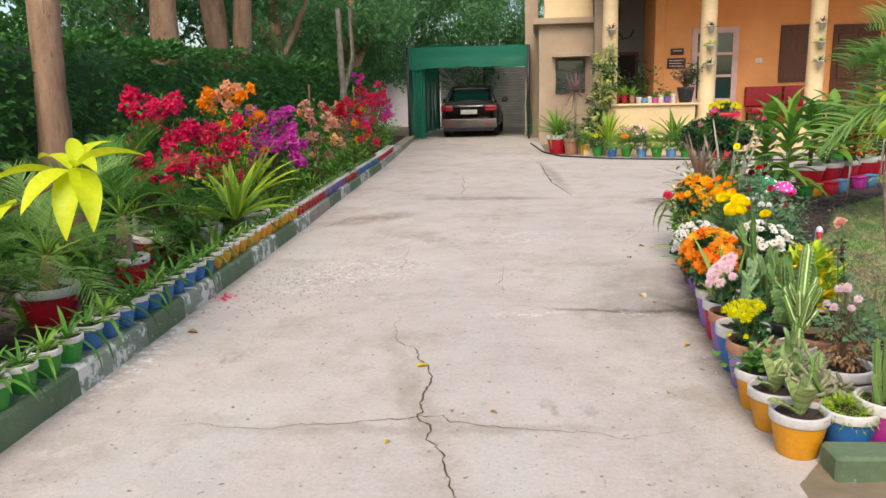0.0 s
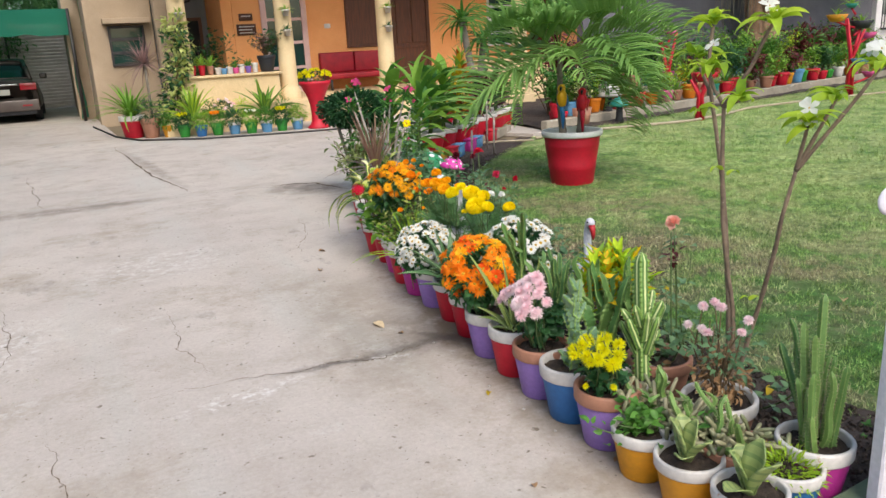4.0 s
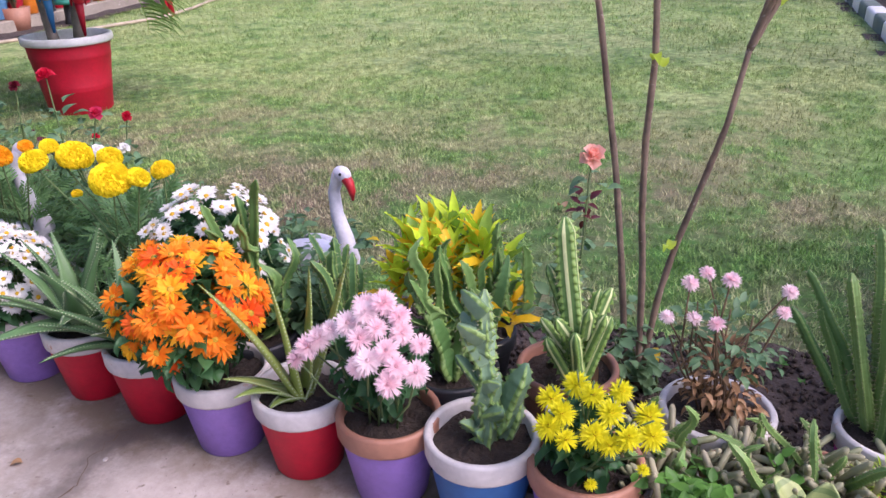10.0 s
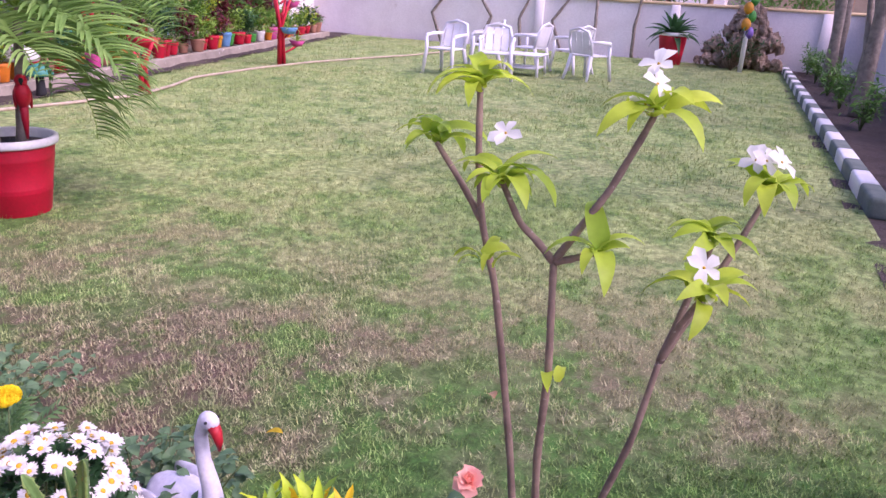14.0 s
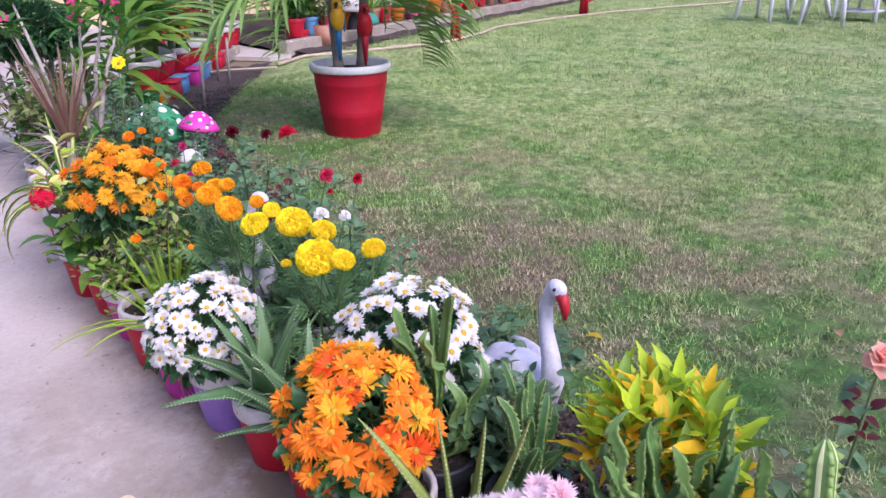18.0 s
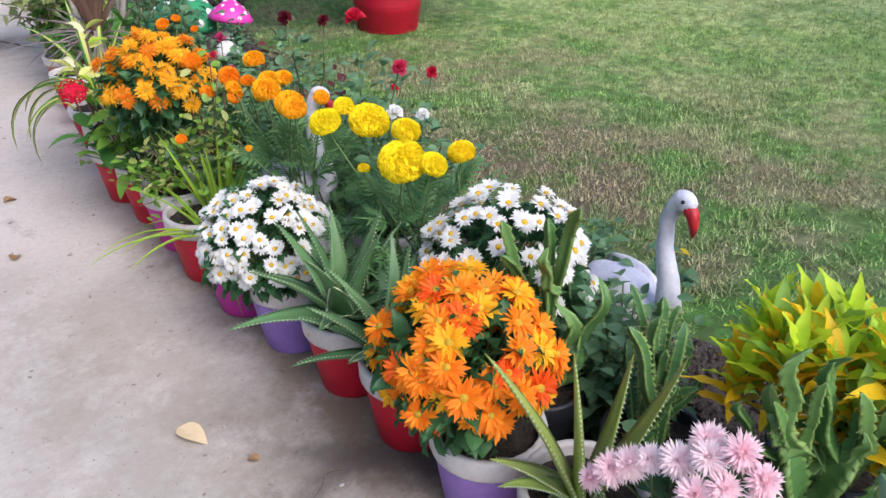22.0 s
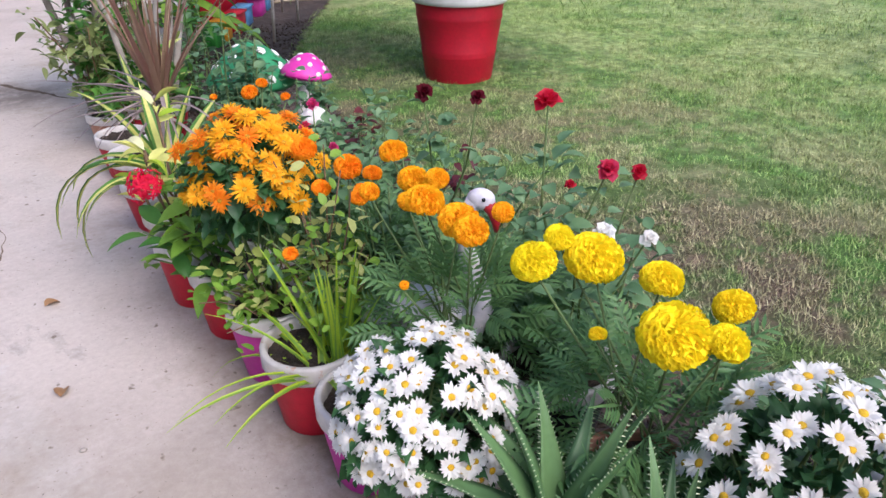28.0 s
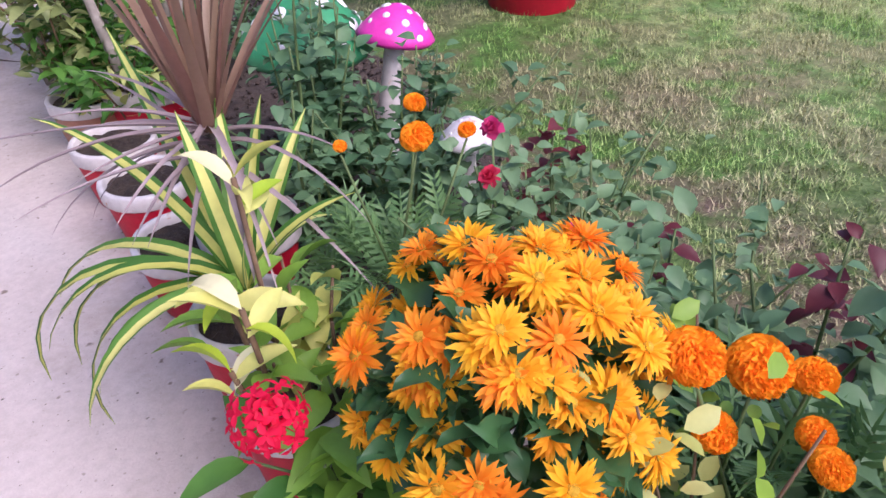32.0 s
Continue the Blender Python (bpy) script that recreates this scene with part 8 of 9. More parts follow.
bougainvillea(-2.28, 5.88, 0.3, 1.12, 0.44, ["crimson"], 46, "bougainvillea thick with crimson bracts", 310, 260)
bougainvillea(-2.35, 7.5, 0.1, 1.42, 0.42, ["tangerine", "tangerine", "apricot"], 34, "bougainvillea with orange bracts", 311)
bougainvillea(-2.25, 7.0, 0.1, 1.2, 0.3, ["crimson"], 18, "tall bougainvillea with crimson bracts", 312, 160)
bougainvillea(-2.4, 8.9, 0.1, 1.12, 0.42, ["magenta"], 50, "bougainvillea thick with magenta bracts", 313, 260)
bougainvillea(-2.35, 10.4, 0.1, 1.2, 0.4, ["blush", "apricot", "blush"], 24, "bougainvillea with blush-pink bracts", 314)
bougainvillea(-2.45, 11.6, 0.1, 1.1, 0.4, ["blush", "red"], 18, "bougainvillea with pale pink and red bracts", 315)
bougainvillea(-2.45, 12.9, 0.1, 1.2, 0.45, ["crimson", "red", "tangerine"], 34, "bougainvillea with red bracts", 316)
bougainvillea(-2.65, 15.2, 0.1, 1.7, 0.5, ["crimson", "crimson", "magenta"], 46, "tall bougainvillea with crimson and magenta bracts", 317)
bougainvillea(-2.95, 17.5, 0.1, 1.2, 0.5, ["magenta", "crimson"], 20, "bougainvillea with magenta bracts", 318)
rosette(-2.0, 6.62, 0.3, 18, 0.72, 0.085, "lime-striped broad dracaena fanning upward", "dracaena", "dracaena", [LEAF_LT, LEAF_LIME], 320, (25, 85), (0.15, 0.7), "lance", 5, True, 0.3)
rg0 = np.random.default_rng(330)
leaf_mid = leaf(0.16, 0.035, 5, "lance", 0.2, 0.9, 0.2)
for k in range(46):
    y = 2.9 + k * 0.4 + rg0.normal(0, 0.1)
    x = kerb_x(y) - rg0.uniform(0.45, 0.8)
    if k % 3 == 0:
        rosette(x, y, 0.1, 16, rg0.uniform(0.3, 0.5), 0.03, "strap-leaved plant in the kerb bed", "strap_leaf_plant", "plant", [LEAF, LEAF_LT][k % 2], 331 + k, (15, 85), (0.5, 1.4), "strap", 3, False, 0.25, True, 6)
    else:
        bush(x, y, 0.1, [(rg0.normal(0, 0.16), rg0.normal(0, 0.16), rg0.uniform(0.2, 0.5)) for _ in range(10)], leaf_mid if k % 2 else leaf(0.08, 0.045, 4, "lance", 0.2, 0.5), [LEAF_LT if k % 4 == 1 else LEAF], "leafy green plant in the kerb bed", 331 + k, "leafy_plant", "plant", 15, 0.005, None, 0.2)
for y in (8.2, 10.9, 13.6):
    solid("garden_stake", "thin bamboo stake tied to a bougainvillea", "stake", tube([(-2.55, y, 0.05), (-2.55, y, 1.55)], 0.014, 6), TWIG, smooth=True)


# ---- hedge and trees ----
def hedge(x0, x1, y0, y1, h, label, seed, n, mat, z0=0.02):
    rg = np.random.default_rng(seed)
    th = thing("hedge", label, "hedge", pose(0, 0, 0))
    # A solid dark green block fills the hedge behind its leaves.
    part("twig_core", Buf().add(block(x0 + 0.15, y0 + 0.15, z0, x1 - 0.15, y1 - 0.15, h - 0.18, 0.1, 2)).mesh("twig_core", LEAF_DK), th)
    A = [(y1 - y0) * h * 1.0, (y1 - y0) * (x1 - x0), (x1 - x0) * h * 2]
    q = rg.choice(4, n, p=np.array([A[0] * 0.75, A[1], A[2] / 2, A[2] / 2 + A[0] * 0.25]) / (A[0] + A[1] + A[2]))
    u, v = rg.uniform(0, 1, n), rg.uniform(0, 1, n)
    loc = np.zeros((n, 3))
    for k in range(4):
        s = q == k
        if k == 0:
            loc[s] = np.stack([np.full(s.sum(), x1), y0 + (y1 - y0) * u[s], z0 + (h - z0) * v[s]], 1)
        elif k == 1:
            loc[s] = np.stack([x0 + (x1 - x0) * v[s], y0 + (y1 - y0) * u[s], np.full(s.sum(), h)], 1)
        else:
            loc[s] = np.stack([x0 + (x1 - x0) * v[s], np.full(s.sum(), y0 if k == 2 else y1), z0 + (h - z0) * u[s]], 1)
    lump = np.array([noise.noise(Vector(p * 1.3)) * 0.16 + noise.noise(Vector(p * 4.0)) * 0.08 for p in loc])
    out = np.where(q == 1, 0, 1)
    loc[:, 2] += (q == 1) * lump
    loc[:, 0] += (q == 0) * lump - (q == 0) * rg.uniform(0, 0.12, n)
    part("foliage", Buf().add(scatter(leaf(0.075, 0.034, 3, "lance", 0.2, 0.5), loc, rg.normal(0, 1.0, n), np.where(q == 1, 0.8, 0.1) + rg.normal(0, 0.5, n), rg.normal(0, 0.6, n), rg.uniform(0.7, 1.4, n))).mesh("foliage", mat), th)
    return th


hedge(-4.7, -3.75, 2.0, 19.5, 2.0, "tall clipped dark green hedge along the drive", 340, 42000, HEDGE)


def tree(x, y, trunk, limbs, clumps, label, seed, bark, leafmat, per=420, tmpl=None, name="tree"):
    """trunk: list of (x, y, z, r); limbs: lists of the same; clumps: (x, y, z, radius)."""
    rg = np.random.default_rng(seed)
    th = thing(name, label, "tree", pose(x, y, 0))
    for nm, pl in [("trunk", trunk)] + [("limb", l) for l in limbs]:
        a = np.array(pl, float)
        m = len(a) * 4
        t = np.linspace(0, len(a) - 1, m)
        q = np.stack([np.interp(t, np.arange(len(a)), a[:, c]) for c in range(4)], 1)
        q[:, :2] += np.cumsum(rg.normal(0, 0.006, (m, 2)), 0)
        part(nm, Buf().add(tube(q[:, :3], q[:, 3] * (1 + 0.06 * rg.normal(0, 1, m)), 14, 1 + 0.06 * rg.normal(0, 1, 14))).mesh(nm, bark), th)
    b = Buf()
    tm = tmpl or leaf(0.11, 0.045, 3, "lance", 0.2, 0.6)
    for cx, cy, cz, r in clumps:
        k = int(per * r * r / 0.5)
        d = rg.normal(0, 1, (k, 3))
        d /= np.linalg.norm(d, axis=1)[:, None]
        loc = np.array([cx, cy, cz]) + d * r * np.array([1, 1, 0.75]) * (rg.uniform(0.25, 1, (k, 1)) ** 0.5) * (1 + 0.25 * np.sin(d[:, :1] * 5 + d[:, 1:2] * 4))
        b.add(scatter(tm, loc, rg.uniform(0, 6.28, k), rg.normal(-0.2, 0.5, k), rg.normal(0, 0.5, k), rg.uniform(0.7, 1.4, k)))
    if clumps:
        part("crown", b.mesh("crown", leafmat), th)
    return th


rg0 = np.random.default_rng(350)
tree(-3.55, 6.5, [(0, 0, 0, 0.17), (-0.02, 0, 1.0, 0.14), (0.03, 0, 2.2, 0.13), (0.05, 0, 4.5, 0.11)], [], [(rg0.normal(0, 1.0), rg0.normal(0, 1), 5.2 + rg0.uniform(0, 1), 0.7) for _ in range(5)], "rough brown tree trunk growing through the hedge", 351, BARK, TREE_LEAF)
tree(-4.75, 11, [(0, 0, 0, 0.24), (0.05, 0, 2, 0.2), (0.12, 0, 4.5, 0.16)], [], [(rg0.normal(0, 1.2), rg0.normal(0, 1.2), 4.6 + rg0.uniform(0, 1.5), 0.8) for _ in range(6)], "thick brown tree trunk behind the hedge", 352, BARK, TREE_LEAF)
tree(-4.35, 12.4, [(0, 0, 0, 0.22), (-0.12, 0, 2, 0.18), (-0.35, 0, 4.5, 0.15)], [[(0.1, 0, 0.2, 0.16), (0.25, 0, 2.2, 0.14), (0.5, 0, 4.5, 0.11)]], [(rg0.normal(0, 1.2), rg0.normal(0, 1.2), 4.6 + rg0.uniform(0, 1.5), 0.8) for _ in range(6)], "forked brown tree behind the hedge", 353, BARK, TREE_LEAF)
tree(-3.5, 16.5, [(0, 0, 0, 0.1), (0.03, 0, 1.4, 0.07), (0.0, 0, 3.2, 0.05)], [[(0.03, 0, 1.4, 0.05), (0.25, 0, 2.2, 0.04), (0.2, 0, 3.2, 0.03)]], [], "slim bare grey tree", 354, BARK_GREY, LEAF_DK)
for k, (x, y, h, s) in enumerate(((-5.2, 17, 5, 1.3), (-4.3, 20.5, 5, 1.3), (-5.2, 24, 5.2, 1.3), (-5.8, 27, 6, 1.6), (-6.5, 22, 6, 1.6), (-7, 14, 5.5, 1.4), (-6.8, 8.5, 5.0, 1.3), (-2.0, 36, 6, 2.0), (-4.5, 35, 7, 2.2), (0.6, 38, 4.2, 1.6), (-6.5, 33, 7, 2.2), (-7.5, 4, 5.0, 1.4))):
    cl = [(rg0.normal(0, s * 0.75), rg0.normal(0, s * 0.75), h * rg0.uniform(0.32, 1.05), s * rg0.uniform(0.45, 0.75)) for _ in range(20)]
    tree(x, y, [(0, 0, 0, 0.2), (0.1, 0, h * 0.5, 0.16), (0.1, 0.1, h * 0.9, 0.08)], [[(0.1, 0, h * 0.4, 0.09), (0.8, 0.2, h * 0.7, 0.05)], [(0.1, 0, h * 0.45, 0.09), (-0.7, -0.2, h * 0.75, 0.05)]], cl, "dense dark leafy tree behind the drive", 360 + k, BARK, TREE_LEAF, 380 if y < 30 else 420, leaf(0.16, 0.05, 3, "lance", 0.2, 0.8))


# ---- porch front: row of pots, urn, planter plants ----
pot(1.16, 17.2, "red", R=0.24, H=0.42, holds="arching strap leaves", group="pots before the porch")
rosette(1.16, 17.2, 0.37, 60, 0.95, 0.045, "clump of arching green strap leaves in a red pot", "strap_leaf_plant", "plant", LEAF_LT, 400, (40, 88), (0.6, 1.6), "strap", 3, False, 0.25, True, 7)
pot(1.45, 16.9, "terracotta", "terracotta", R=0.18, H=0.36, holds="dark feathery fern", group="pots before the porch")
rg0 = np.random.default_rng(401)
fluffy = leaf(0.09, 0.016, 3, "lance", 0.2, 0.6)


def fluff(x, y, z, R, H, mat, label, seed, n=260, top=None):
    rg = np.random.default_rng(seed)
    th = thing("tufted_plant", label, "plant", pose(x, y, z))
    part("foliage", Buf().add(foliage(n, (0, 0, H * 0.4), R, H * 0.6, fluffy, rg, 0.0, 0.2)).mesh("foliage", mat), th)
    if top:
        for _ in range(9):
            a = rg.uniform(0, 6.28)
            place_head(top, th, (math.cos(a) * R * 0.6 * rg.random(), math.sin(a) * R * 0.6 * rg.random(), H * 0.95), (rg.normal(0, 0.3), rg.normal(-0.3, 0.3), 1), rg, 1.3)
    return th


fluff(1.45, 16.9, 0.3, 0.28, 0.4, LEAF_DK, "dark feathery fern in a clay pot", 402, 420)
row = ((1.74, 16.62, "yellow", None), (1.98, 16.3, "green", MUM_YE), (2.26, 16.14, "blue", None), (2.55, 16.1, "green", MUM_OR), (2.84, 15.98, "skyblue", None), (3.12, 15.84, "green", DAISY), (3.40, 15.8, "skyblue", None), (3.68, 15.76, "green", MUM_YE), (3.98, 15.76, "skyblue", None))
for k, (x, y, c, fl) in enumerate(row):
    zz = pot(x, y + 0.1, c, "white" if c == "skyblue" else c, R=0.12, H=0.22, holds="a tufted plant", group="pots before the porch")
    fluff(x, y + 0.1, zz, 0.17, 0.24, [LEAF, LEAF_DK, LEAF_LT][k % 3], "tufted green plant in a row before the porch", 410 + k, 420, fl)
urn = thing("pedestal_urn", "tall red-painted pedestal urn filled with yellow chrysanthemums", "urn", pose(4.36, 15.75, 0))
part("pedestal", Buf().add(lathe([(0, 0), (0.2, 0), (0.2, 0.03), (0.15, 0.07), (0.12, 0.14), (0.115, 0.3), (0.13, 0.45), (0.16, 0.56)], 28)).mesh("pedestal", PAINT["red"]), urn)
part("bowl", Buf().add(lathe([(0.16, 0.56), (0.2, 0.66), (0.26, 0.78), (0.3, 0.83), (0.3, 0.88), (0.27, 0.88), (0.2, 0.82), (0, 0.82)], 28)).mesh("bowl", PAINT["red"]), urn)
mum(4.36, 15.75, 0.83, 0.3, 1.1, MUM_YE, 60, "cushion of yellow chrysanthemums in the red urn", 420, size=1.0, leaf_n=200)
rosette(2.25, 16.95, 0.24, 26, 0.95, 0.07, "arching striped dracaena on the planter step", "dracaena", "dracaena", [LEAF_LT, LEAF_LIME], 421, (30, 86), (0.4, 1.3), "lance", 5, True, 0.3)
rosette(3.65, 16.95, 0.24, 20, 0.95, 0.1, "broad green strap-leaved plant on the planter step", "dracaena", "dracaena", [LEAF_LT, LEAF], 422, (15, 86), (0.3, 1.2), "lance", 5, True, 0.3)
mum(2.85, 16.95, 0.24, 0.2, 0.62, MUM_PK, 14, "leafy plant with a pink flower head on the step", 423, leaf_n=220)
for k, x in enumerate((2.6, 3.2, 4.0)):
    fluff(x, 16.98, 0.24, 0.2, 0.35, [LEAF, LEAF_LIME, LEAF][k], "low green plant on the planter step", 424 + k, 240)
brd = rosette(1.55, 17.5, 1.35, 110, 0.7, 0.026, "spiky reddish-brown dracaena head", "dracaena", "dracaena", [LEAF_BRONZE], 430, (-30, 88), (0.1, 0.6), "taper", 3, False, 0.2, True)
part("cane", Buf().add(tube([(0, 0, -1.35), (0.01, 0, -0.5), (0, 0, 0.02)], 0.025, 8)).mesh("cane", BARK_GREY), brd)
cl = thing("climber", "yellow-green climber growing up the porch column", "climber", pose(2.02, 17.6, 0))
part("stem", Buf().add(tube([(0, 0, 0), (0.1, 0.05, 1.0), (0.2, 0.1, 2.2)], 0.015, 6)).mesh("stem", TWIG), cl)
lc = Buf()
for k in range(9):
    lc.add(foliage(110, (0.03 * k + rg0.normal(0, 0.06), 0, 0.45 + 0.2 * k), 0.28, 0.18, leaf(0.12, 0.06, 4, "lance", 0.2, 0.6), rg0, 0.2, 0.2), k % 2)
part("foliage", lc.mesh("foliage", [LEAF_VAR, LEAF_DK]), cl)
# things on the parapet
zz = pot(4.02, 17.95, "black", "black", R=0.19, H=0.34, z=1.05, holds="a bushy shrub", group="parapet things")
bush(4.02, 17.95, zz, [(rg0.normal(0, 0.2), rg0.normal(0, 0.2), rg0.uniform(0.2, 0.55)) for _ in range(30)], leaf(0.08, 0.04, 3, "lance", 0.2, 0.5), [LEAF_DK, LEAF_BRONZE], "bushy red-tinged shrub in a dark pot", 431, "shrub", "shrub", 20, 0.008, TWIG, 0.25, 0.3)
for k, (x, c, h) in enumerate(((2.5, "red", 0.2), (2.68, "red", 0.2), (2.85, "terracotta", 0.18), (3.0, "white", 0.14), (3.12, "skyblue", 0.12), (3.24, "white", 0.15), (3.36, "pink", 0.12), (3.48, "white", 0.18), (3.62, "purple", 0.14), (3.76, "white", 0.2))):
    zz = pot(x, 17.95, c, c, R=0.07, H=h, z=1.05, group="parapet things", name="small_pot")
    if k in (0, 1, 2, 6, 8):
        rosette(x, 17.95, zz, 14, 0.35 if k < 3 else 0.22, 0.04, "small pot plant on the porch parapet", "pot_plant", "plant", LEAF_LT if k < 3 else LEAF, 440 + k, (30, 85), (0.2, 0.9), "lance", 3, False, 0.25, True, 5)
bush(3.2, 19.9, 0.5, [(rg0.normal(0, 0.45), rg0.normal(0, 0.2), rg0.uniform(0.7, 1.4)) for _ in range(16)], leaf(0.14, 0.07, 3, "lance", 0.2, 0.5), [LEAF_DK], "dark leafy shrubs standing in the porch corner", 450, "shrub", "shrub", 26, 0.008, TWIG, 0.4)
# small pots wired to the columns
for x in (2.33, 4.46, 6.75):
    for k, zz0 in enumerate((1.75, 2.15, 2.55)):
        b = Buf().add(lathe([(0, 0), (0.05, 0), (0.075, 0.1), (0.085, 0.1), (0.085, 0.13), (0.07, 0.13), (0.06, 0.1), (0, 0.1)], 16))
        wp = thing("wall_pot", "small white pot wired to the porch column", "pot", pose(x, 17.69, zz0), "column pots")
        part("pot_body", b.mesh("pot_body", PAINT["white"]), wp)
        rosette(x, 17.69, zz0 + 0.1, 18, 0.22, 0.03, "small succulent in a column pot", "succulent", "plant", [LEAF_DK, LEAF_LT, LEAF_WINE][k], int(x * 10) + k, (15, 80), (0.2, 0.9), "lance", 3, False, 0.25, True, 4)
solid("black_hose", "thin black hose lying along the porch edge", "hose", tube([(0.55, 20.5, 0.02), (0.85, 17.5, 0.02), (1.2, 16.4, 0.02), (2.2, 15.6, 0.02), (3.6, 15.2, 0.02), (5.0, 14.9, 0.02), (6.4, 14.7, 0.02)], 0.018, 6), HOSE_DK, smooth=True)

# ---- bed at the bend ----
tp = thing("topiary", "clipped dark green dome on several bare stems", "shrub", pose(2.66, 8.85, 0.0))
rg0 = np.random.default_rng(460)
for k in range(4):
    part("stem", Buf().add(tube([(0.05 * math.cos(k * 1.6), 0.05 * math.sin(k * 1.6), -0.02), (0.09 * math.cos(k * 1.6), 0.09 * math.sin(k * 1.6), 0.3), (0.2 * math.cos(k * 1.6), 0.2 * math.sin(k * 1.6), 0.74)], 0.018, 7)).mesh("stem", BARK_GREY), tp)
part("foliage", Buf().add(foliage(3400, (0, 0, 0.86), 0.36, 0.17, leaf(0.05, 0.026, 3, "lance", 0.2, 0.4), rg0, 0.1, 0.45)).mesh("foliage", LEAF_DK), tp)
ad = thing("adenium", "desert rose with smooth grey forked stems and pink flowers", "adenium", pose(2.62, 8.08, 0))
tips = []
for k in range(7):
    a = k * 2.4
    t = np.array([0.33 * math.cos(a) * rg0.uniform(0.5, 1.2), 0.36 * math.sin(a) * rg0.uniform(0.5, 1.2), rg0.uniform(0.62, 1.08)])
    p = np.array([(0.04 * math.cos(a), 0.04 * math.sin(a), 0.0), (0.1 * math.cos(a), 0.1 * math.sin(a), 0.28), t * [0.62, 0.62, 0.68], t])
    part("stem", Buf().add(tube(p, [0.028, 0.02, 0.012, 0.007], 8)).mesh("stem", BARK_PALE), ad)
    tips.append(t)
lf = Buf()
for t in tips:
    lf.add(scatter(leaf(0.11, 0.034, 4, "lance", 0.2, 0.5, 0.3), np.array([t] * 20) + rg0.normal(0, 0.03, (20, 3)), rg0.uniform(0, 6.28, 20), rg0.normal(0.3, 0.4, 20), 0, rg0.uniform(0.6, 1.1, 20)))
    lf.add(scatter(leaf(0.1, 0.032, 4, "lance", 0.2, 0.5, 0.3), t * rg0.uniform(0.55, 1, (16, 1)) + rg0.normal(0, 0.05, (16, 3)), rg0.uniform(0, 6.28, 16), rg0.normal(0.3, 0.4, 16), 0, rg0.uniform(0.6, 1.1, 16)))
part("foliage", lf.mesh("foliage", LEAF), ad)
for t in tips[::2]:
    for _ in range(2):
        place_head([STAR5["hotpink"]], ad, t + rg0.normal(0, 0.04, 3) + [0, 0, 0.05], (rg0.normal(-0.4, 0.3), rg0.normal(-0.5, 0.3), 1), rg0, 1.3, "flower")
pot(2.62, 8.08, "red", "white", R=0.16, H=0.22, holds="a desert rose")
rose_bush(3.05, 8.4, 0.0, [(-0.05, -0.05, 0.66, "white", 0.1), (0.02, 0.1, 0.55, "hotpink", 0.9), (0.15, 0.2, 0.9, "hotpink", 0.9)], "leafy rose bush at the bend", 461, 0.6, 0.2, 10)
yr = head("yellow_rose", [PETAL["yellow"], CORE_G], [(8, 0.035, 0.03, 15, 0.3), (7, 0.028, 0.025, 40, 0.1)], 0.01, 0.01, 4, 0.2, 8)
yb = rose_bush(2.43, 7.09, 0.0, [(0.0, -0.05, 0.84, "rose", 0.05)], "rose bush with one yellow bloom", 462, 0.6, 0.1, 5, 0.0)
place_head([yr], yb, (0.0, -0.06, 0.86), (-0.6, -0.7, 0.5), rg0, 1.0, "rose")
broad = leaf(0.42, 0.15, 8, "lance", 0.25, 1.1, 0.35, 3, 0.04)


def broad_plant(x, y, z, H, n, mats, label, seed, tm, name="broad_leaf_plant", slot=None):
    rg = np.random.default_rng(seed)
    th = thing(name, label, "plant", pose(x, y, z))
    part("stem", Buf().add(tube([(0, 0, -0.02), (0.02, 0, H * 0.4), (0.03, 0.01, H * 0.8)], [0.03, 0.025, 0.015], 8)).mesh("stem", STEM), th)
    me = [Buf().add(tm).mesh("leaf", m) for m in mats]
    for k in range(n):
        t = k / n
        part("leaf", me[int(rg.random() * len(mats))], th, "", pose(0.02, 0, H * (0.15 + 0.65 * t), rg.normal(0, 14), -(-5 + 72 * t ** 1.3 + rg.normal(0, 9)), k * 137.5 + rg.normal(0, 10)) @ Matrix.Scale(rg.uniform(0.75, 1.1), 4))
    return th


bed = [(4.16, 10.3), (4.5, 10.62), (4.84, 10.94), (5.18, 11.26), (5.52, 11.58), (5.86, 11.9), (6.25, 12.25)]
for k, (x, y) in enumerate(bed):
    zz = pot(x, y, "red", R=0.19, H=0.27, z=0.1, holds="a tall foliage plant", group="red pots along the bed")
    if k in (0, 1):
        broad_plant(x, y, zz, 0.85, 26, [LEAF, LEAF_LT], "tall dieffenbachia with broad green leaves", 470 + k, broad)
    elif k in (2, 3):
        broad_plant(x, y, zz, 0.8, 46, [LEAF_YEL, LEAF_ORANGE, LEAF_LT], "croton with yellow, orange and green leaves", 470 + k, leaf(0.25, 0.06, 6, "lance", 0.2, 0.7, 0.3), "croton")
    else:
        broad_plant(x, y, zz, 0.65, 40, [LEAF_WINE, LEAF_BRONZE, LEAF_DK], "dark wine-leaved cordyline in a red pot", 470 + k, leaf(0.34, 0.06, 6, "lance", 0.2, 0.9, 0.3), "cordyline")
broad_plant(3.62, 9.5, 0.05, 1.1, 38, [LEAF, LEAF_LT], "tall plant with long arching green leaves", 480, leaf(0.6, 0.075, 8, "strap", 0.25, 1.2, 0.4))
broad_plant(4.95, 10.98, 0.3, 1.15, 70, [LEAF_YEL, LEAF_ORANGE, LEAF_LT, LEAF_LT], "tall croton with golden and orange leaves", 481, leaf(0.27, 0.07, 6, "lance", 0.2, 0.7, 0.3), "croton")
broad_plant(3.55, 10.1, 0.05, 1.2, 32, [LEAF, LEAF_LT], "tall dieffenbachia with mottled leaves", 482, broad)
